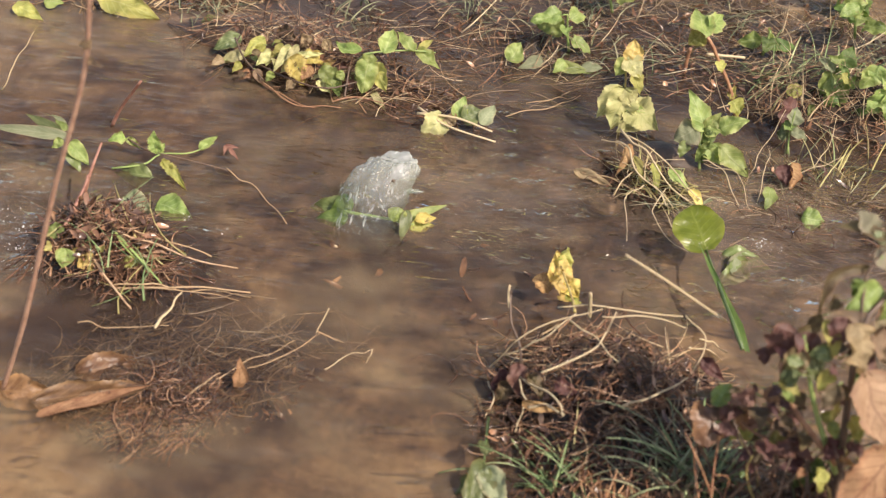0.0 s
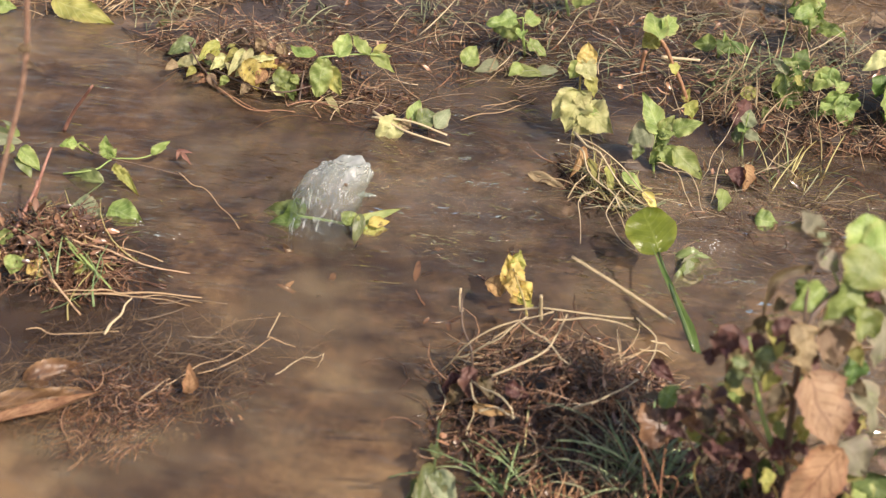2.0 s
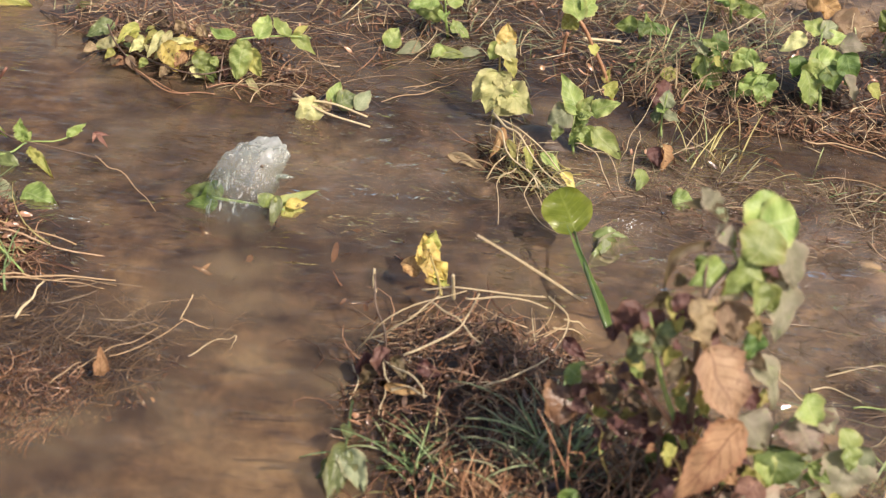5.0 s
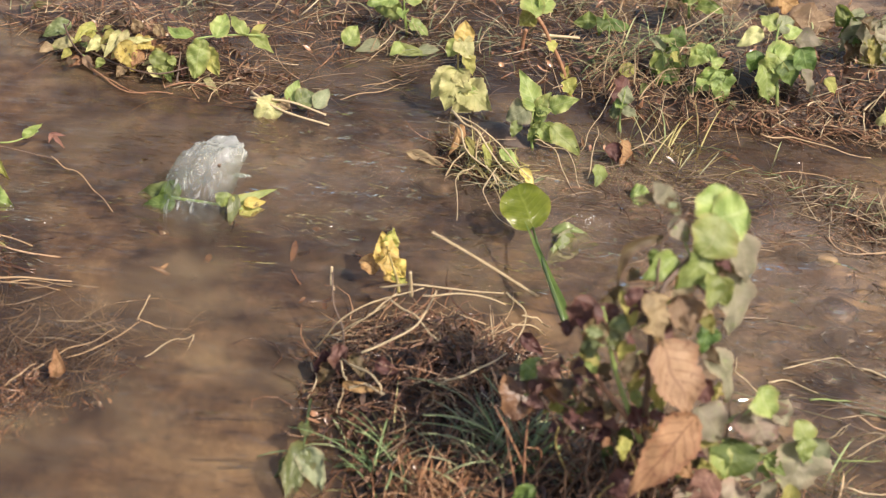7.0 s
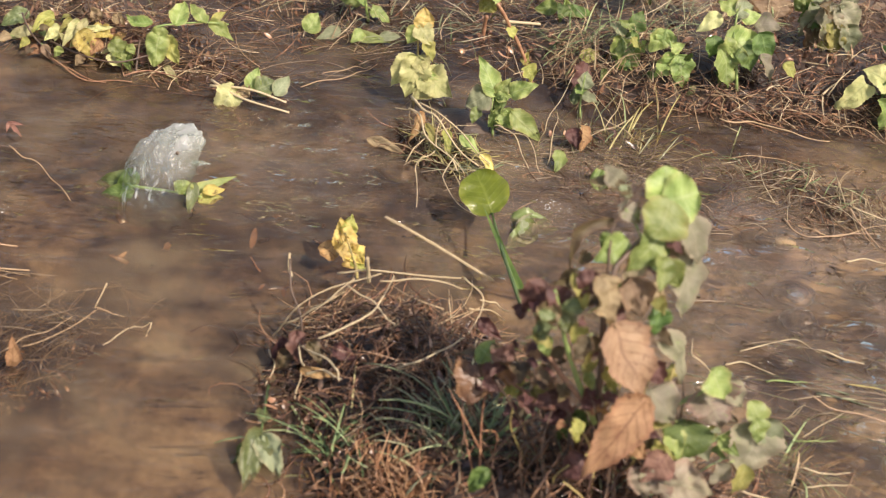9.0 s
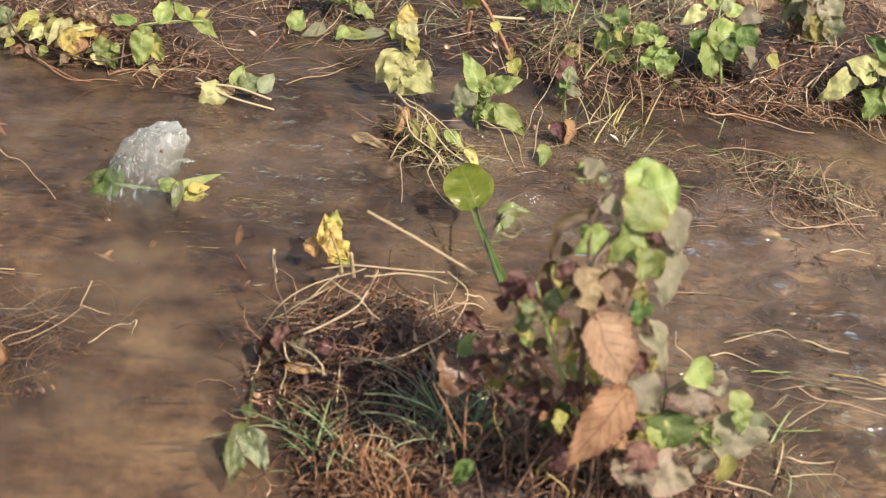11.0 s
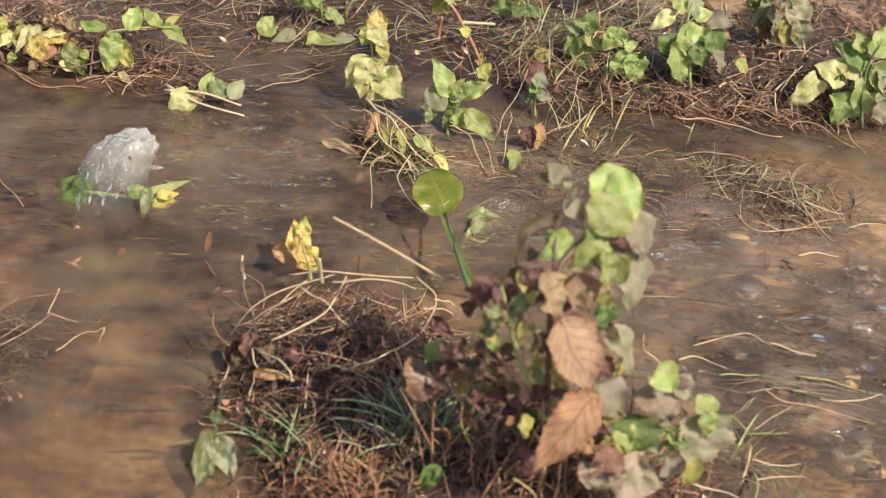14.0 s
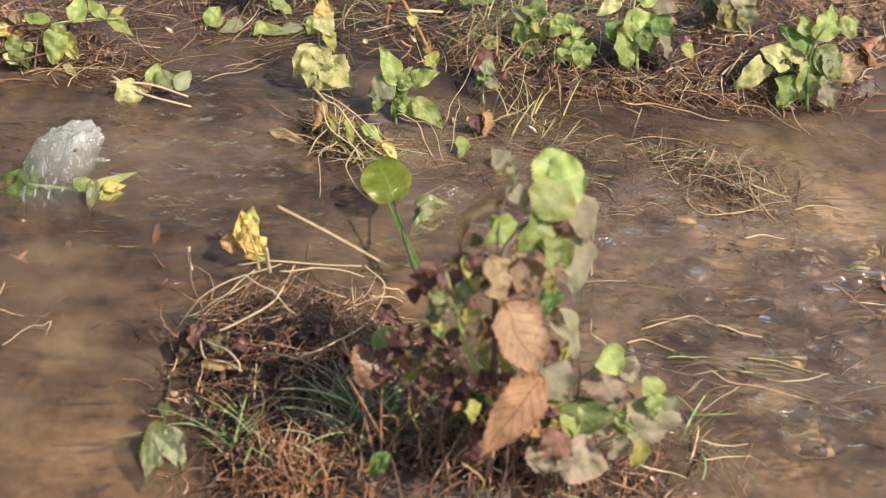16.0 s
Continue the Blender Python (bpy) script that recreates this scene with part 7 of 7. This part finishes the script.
fill(seedling, (0.2791, -0.0091, 0.0250), (0.014, 0.010, 0.012), 4, 0.015, (FRESH, DEEP), 38)
# thicker roots laid bare along the bank
for i in range(22):
    x, y = 0.42 + 0.40 * random.random(), 0.075 + random.gauss(0, 0.012)
    a = random.gauss(0, 0.5)
    p0 = Vector((x, y, land(x, y) + random.uniform(0.0, 0.012)))
    p1 = p0 + Vector((math.cos(a) * 0.03, math.sin(a) * 0.012 - 0.004, random.uniform(-0.006, 0.008)))
    p2 = p1 + Vector((math.cos(a) * 0.03, math.sin(a) * 0.010 - 0.008, random.uniform(-0.010, 0.002)))
    root = thing("root", p0, "pale bare root along the washed-out bank", "root", "bank roots")
    stem(root, (p0, p1, p2), random.uniform(0.0006, 0.0012), 0.0004, random.choice((TANSTEM, REDSTEM, REDSTEM)), "strand", steps=10, sides=5, wobble=0.05)

# ---- left side: root clump, twigs and drowned leaves ----
clump = thing("root_clump", (-0.265, -0.27, 0.0), "clump of wet roots and grass parting the current", "tussock")
litter("", "", "", -0.255, -0.275, 0.060, 0.048, -30, 460, 0.034, 125, 55, ROOTS, 0.0014, (0.0, 0.020), 1.8, 0.5, parent=clump, part_name="root_mass")
litter("", "", "", -0.25, -0.275, 0.055, 0.04, -30, 40, 0.04, 122, 45, ROOTS, 0.0013, (0.006, 0.022), 1.8, 0.5, parent=clump, part_name="red_root_mass")
litter("", "", "", -0.25, -0.285, 0.065, 0.04, -25, 8, 0.06, 125, 40, STRAW, 0.0014, (0.006, 0.026), 0.8, 0.5, parent=clump, part_name="straw_mass")
litter("", "", "", -0.26, -0.28, 0.06, 0.04, -25, 14, 0.06, 125, 45, YGRASS, 0.0015, (0.008, 0.026), 0.8, 0.5, parent=clump, part_name="yellow_grass")
for x, y, h in ((-0.225, -0.30, 150), (-0.20, -0.285, 165), (-0.30, -0.30, 80), (-0.245, -0.245, 130)):
    litter("", "", "", x, y, 0.028, 0.018, -20, 46, 0.06, h, 22, ROOTS, 0.0012, (0.0, 0.014), 1.6, 0.2, parent=clump, part_name="root_mass")
leaf(clump, (-0.2657, -0.3121, 0.0220), (-0.2537, -0.3139, 0.0100), 0.018, YELLOW, 0, 0.5, 0.2, 0.8)
leaf(clump, (-0.2282, -0.2983, 0.0180), (-0.2185, -0.2994, 0.0080), 0.016, WILTED, 0, 0.5, 0.2, 0.8)
leaf(clump, (-0.2678, -0.2749, 0.0340), (-0.2753, -0.2856, 0.0220), 0.018, TAN, 0, 0.5, 0.2, 0.8)
litter("", "", "", -0.235, -0.29, 0.05, 0.03, -25, 12, 0.09, 120, 25, GRASS, 0.0013, (0.012, 0.03), 0.8, 0.5, parent=clump, part_name="green_grass")
for a, b, c in (((-0.2892, -0.2304, 0.0300), (-0.2840, -0.2220, 0.0500), (-0.2782, -0.2063, 0.0700)), ((-0.2883, -0.2826, 0.0300), (-0.2836, -0.2418, 0.0450), (-0.2843, -0.2312, 0.0500))):
    stem(clump, (a, b, c), 0.0018, 0.0011, SCARLET, "twig")
leaf(clump, (-0.2798, -0.3071, 0.0250), (-0.2795, -0.3183, 0.0120), 0.020, LIME, 0, 0.3, 0.2)
leaf(clump, (-0.2944, -0.2798, 0.0300), (-0.3008, -0.2929, 0.0200), 0.020, FRESH, 0, 0.3, 0.2)
stem(clump, ((-0.2504, -0.2726, 0.0260), (-0.2205, -0.2977, 0.0220), (-0.1938, -0.3128, 0.0060)), 0.0020, 0.0010, GREENSTEM, "grass_blade", flat=0.3)
stem(clump, ((-0.2520, -0.2629, 0.0280), (-0.2354, -0.2900, 0.0260), (-0.2080, -0.3045, 0.0120)), 0.0016, 0.0008, GREENSTEM, "grass_blade", flat=0.3)
stem(clump, ((-0.2765, -0.2812, 0.0260), (-0.2486, -0.3150, 0.0180), (-0.2106, -0.3448, 0.0020)), 0.0016, 0.0008, TANSTEM, "bent_straw", wobble=0.04)
stem(clump, ((-0.2739, -0.2503, 0.0340), (-0.2286, -0.2648, 0.0240), (-0.1628, -0.2652, 0.0040)), 0.0009, 0.0005, STRAW, "bent_straw", wobble=0.06)
stem(clump, ((-0.2659, -0.2588, 0.0320), (-0.2170, -0.2778, 0.0200), (-0.1386, -0.2695, 0.0020)), 0.0013, 0.0006, TANSTEM, "bent_straw", wobble=0.04)
stem(clump, ((-0.2300, -0.3256, 0.0060), (-0.1757, -0.3160, 0.0080), (-0.1195, -0.3038, 0.0020)), 0.0010, 0.0006, STRAW, "bent_straw", wobble=0.05)
fill(clump, (-0.2706, -0.2845, 0.0220), (0.03, 0.025, 0.008), 8, 0.014, (YELLOW, PURPLE, WILTED, BROWN), 41)
red = thing("red_twig", (-0.3182, -0.0667, 0.0000), "short red twig standing in the water", "twig")
stem(red, ((-0.3196, -0.0747, 0.0000), (-0.3067, -0.0775, 0.0250), (-0.2799, -0.0887, 0.0660)), 0.0021, 0.0014, SCARLET)
reed = thing("dry_stalk", (-0.2806, -0.4428, -0.0000), "tall thin dry brown stalk with swollen nodes", "stalk")
stem(reed, ((-0.2766, -0.4584, -0.0000), (-0.2421, -0.4700, 0.0919), (-0.2052, -0.4750, 0.2130), (-0.1717, -0.4800, 0.3166), (-0.1600, -0.4850, 0.3893)), 0.0021, 0.0015, REEDSTEM, steps=40, knobs=0.35)
for q in range(5):
    b = Vector((-0.1683, -0.4800, 0.3251)) + Vector((random.uniform(-0.003, 0.003), -0.001, random.uniform(-0.014, 0.014)))
    leaf(reed, b, b + Vector((random.uniform(-0.008, 0.008), -0.003, random.uniform(-0.008, 0.006))), 0.005, TAN, random.uniform(-60, 60), 0.6, 0.3, 0.8, name="husk")
floating = thing("floating_branch", (-0.2432, -0.1273, 0.0100), "floating green branch with ragged lobed leaves", "plant")
stem(floating, ((-0.2930, -0.1520, 0.0030), (-0.2630, -0.1450, 0.0080), (-0.2510, -0.1300, 0.0120), (-0.2240, -0.1250, 0.0140), (-0.2040, -0.1080, 0.0180)), 0.0011, 0.0007, GREENSTEM)
stem(floating, ((-0.2860, -0.1210, 0.0180), (-0.2620, -0.1300, 0.0140), (-0.2290, -0.1300, 0.0100), (-0.1790, -0.1300, 0.0030)), 0.001, 0.0007, DARKSTEM)
leaf(floating, (-0.2890, -0.1200, 0.0180), (-0.3030, -0.1280, 0.0200), 0.013, LIME, 0, 0.45, 0.15, 0.8, teeth=0.32)
leaf(floating, (-0.2880, -0.1200, 0.0180), (-0.2730, -0.1250, 0.0120), 0.009, LIME, 0, 0.45, 0.15, 0.8, teeth=0.32)
leaf(floating, (-0.2520, -0.1300, 0.0120), (-0.2610, -0.1160, 0.0300), 0.016, LIME, 0, 0.45, 0.15, 0.8, teeth=0.32, bow=0.12)
leaf(floating, (-0.2540, -0.1290, 0.0120), (-0.2490, -0.1220, 0.0200), 0.008, LIME, 0, 0.45, 0.15, 0.8, teeth=0.32)
leaf(floating, (-0.2450, -0.1430, 0.0120), (-0.2160, -0.1680, 0.0040), 0.012, WILTED, 0, 0.45, 0.15, 0.8, teeth=0.32)
leaf(floating, (-0.2160, -0.1180, 0.0160), (-0.2010, -0.1060, 0.0260), 0.010, LIME, 0, 0.45, 0.15, 0.8, teeth=0.32)
leaf(floating, (-0.2540, -0.1540, 0.0010), (-0.2930, -0.1520, 0.0000), 0.025, SUNK, 0, 0.1, 0.15, 0.3)
leaf(floating, (-0.1950, -0.1060, 0.0140), (-0.1800, -0.1010, 0.0120), 0.005, REDLEAF, 0, 0.6, 0.15, 0.6)
leaf(floating, (-0.1920, -0.1050, 0.0140), (-0.1920, -0.1160, 0.0120), 0.005, REDLEAF, 0, 0.6, 0.15, 0.6)
leaf(floating, (-0.1900, -0.1070, 0.0140), (-0.1770, -0.1210, 0.0120), 0.005, REDLEAF, 0, 0.6, 0.15, 0.6)
broadgrass = thing("green_sprig", (-0.3612, -0.1150, 0.0100), "long green leaves floating on the current", "plant")
leaf(broadgrass, (-0.3400, -0.1330, 0.0200), (-0.4230, -0.1400, 0.0260), 0.014, GREY, 0, 0.35, 0.05, 0.12, teeth=0.0)
leaf(broadgrass, (-0.3480, -0.1300, 0.0220), (-0.3900, -0.1180, 0.0300), 0.012, SLIMY, 0, 0.35, 0.05, 0.12, teeth=0.0)
leaf(broadgrass, (-0.3380, -0.1400, 0.0120), (-0.3220, -0.1620, 0.0020), 0.018, SUNK, 0, 0.3, 0.1, 0.2)
leaf(broadgrass, (-0.3360, -0.1420, 0.0200), (-0.3150, -0.1540, 0.0060), 0.018, LIME, 0, 0.35, 0.15, 0.35)
leaf(broadgrass, (-0.3440, -0.1400, 0.0200), (-0.3540, -0.1470, 0.0140), 0.011, LIME, 0, 0.25, 0.15, 0.35)
leaf(broadgrass, (-0.3480, -0.1190, 0.0240), (-0.3660, -0.1120, 0.0300), 0.006, GREY, 0, 0.25, 0.15, 0.35)
leaf(broadgrass, (-0.3420, -0.1280, 0.0240), (-0.3590, -0.1210, 0.0300), 0.008, FRESH, 0, 0.25, 0.15, 0.35)
drowned_green = thing("submerged_leaves", (-0.2269, -0.2002, 0.0000), "bright green leaves under the rushing water", "plant")
leaf(drowned_green, (-0.2668, -0.1939, 0.0020), (-0.2352, -0.2081, 0.0010), 0.026, GREY, 0, 0.2, 0.1)
leaf(drowned_green, (-0.2337, -0.1954, 0.0020), (-0.1985, -0.2086, 0.0010), 0.030, FRESH, 0, 0.2, 0.1)
litter("silted_litter", "silt-covered drowned twigs and leaves in the shallows", "litter", -0.16, -0.40, 0.11, 0.075, 25, 560, 0.04, 20, 60, MUDDY, 0.0009, (0.0, 0.006), 1.0, 0.12, above=-0.006)
litter("silted_roots", "dark drowned moss and roots in the shallows", "litter", -0.15, -0.45, 0.055, 0.045, 60, 420, 0.03, 60, 70, ROOTS, 0.0010, (0.0, 0.007), 2.0, 0.3, above=-0.004)
litter("silted_straw", "tan drowned straw in the shallows", "litter", -0.12, -0.37, 0.12, 0.04, 22, 90, 0.05, 20, 35, MUDDY, 0.0010, (0.0, 0.006), 0.8, 0.2)
one_leaf("large curled orange-brown dead leaf in the water", (-0.2480, -0.4680, 0.0020), (-0.1590, -0.4380, 0.0090), 0.026, ROTTEN, roll=10, fold=0.4, crinkle=0.5, curl=-0.05, teeth=0.04)
# added orange strip: the dead leaf's sunlit rim put in as colour
one_leaf("orange leaf strip standing for the sunlit rim of a dead leaf", (-0.2400, -0.4800, 0.0010), (-0.1600, -0.4430, 0.0110), 0.012, BROWN, roll=-30, fold=0.7, crinkle=0.4, curl=-0.05, teeth=0.04)
one_leaf("soaked brown dead leaf lying in the water", (-0.2290, -0.4280, -0.0010), (-0.1760, -0.3990, 0.0000), 0.030, ROTTEN, roll=0, fold=0.25, crinkle=0.5)
one_leaf("soaked brown dead leaf lying in the water", (-0.2771, -0.4617, 0.0030), (-0.2279, -0.4599, 0.0020), 0.030, SOAKED, roll=0, fold=0.2, crinkle=0.5)
one_leaf("short brown curled leaf sheath standing in mud", (-0.0987, -0.4175, 0.0000), (-0.0965, -0.4129, 0.0250), 0.014, BROWN, roll=20, fold=0.8, crinkle=0.5)
rnd = random.Random(77)
cobbles = [((0.1553, -0.2822, -0.0160), 0.02, 0.4, MUD), ((0.6205, -0.4203, -0.0130), 0.024, 0.40, PALESTONE), ((0.5598, -0.2082, -0.0120), 0.022, 0.3, MUD), ((0.0789, -0.3331, -0.0180), 0.016, 0.4, MUD), ((0.1806, -0.0756, -0.0140), 0.02, 0.4, MUD)]
cobbles += [((x, y, -0.0100), r, 0.50, DARKSTONE) for x, y, r in ((0.557, -0.249, 0.017), (0.568, -0.262, 0.012), (0.531, -0.306, 0.011), (0.676, -0.327, 0.018), (0.635, -0.199, 0.012), (0.700, -0.345, 0.014), (0.543, -0.132, 0.010))]
for _ in range(34):
    q, w = math.sqrt(rnd.random()), rnd.uniform(0, 2 * math.pi)
    cobbles.append(((0.60 + 0.17 * q * math.cos(w), -0.26 + 0.17 * q * math.sin(w), -0.0115), rnd.uniform(0.008, 0.020), rnd.uniform(0.4, 0.6), rnd.choice((MUD, PALESTONE, DARKSTONE, MUD, DARKSTONE))))
for a, r, f, rock in cobbles:
    stone = thing("stone", a, "rounded muddy stone under the water", "stone", "drowned stones")
    vs, fs = [], []
    for j in range(9):
        el = -math.pi / 2 + math.pi * j / 8
        for i in range(14):
            w = 2 * math.pi * i / 14
            d = Vector((math.cos(w) * math.cos(el), math.sin(w) * math.cos(el), math.sin(el)))
            k = r * (1 + 0.3 * noise.noise(d * 1.5 + Vector(a) * 40))
            vs.append(Vector(a) + Vector((d.x * k, d.y * k * 0.8, d.z * k * f)))
    for j in range(8):
        for i in range(14):
            fs.append((j * 14 + i, j * 14 + (i + 1) % 14, (j + 1) * 14 + (i + 1) % 14, (j + 1) * 14 + i))
    mesh_part("rock", vs, fs, rock, stone)


# ---- froth where the current breaks, and beads for glints ----
foam("fine white froth breaking round the root clump", -0.335, -0.27, 0.07, 0.05, 420, 0.0004, 3)
# added white bubbles imitating the glints on the water beside the clump
foam("fine white beads imitating glints on water past the root clump", -0.21, -0.22, 0.05, 0.02, 60, 0.0005, 4)

foam("white splash where the current breaks over drowned leaves", 0.333, -0.128, 0.022, 0.010, 70, 0.0004, 9)

# ---- sunken litter on the bed ----
for x, y, rx, ry, n in ((0.10, -0.22, 0.20, 0.08, 26), (0.60, -0.28, 0.20, 0.16, 80), (0.50, -0.02, 0.22, 0.06, 60)):
    scraps("sunken_litter", "dark sunken leaf litter on the stream bed", x, y, rx, ry, 0, n, 0.010, ROOTS, (0.0, 0.004), low=-1.0)
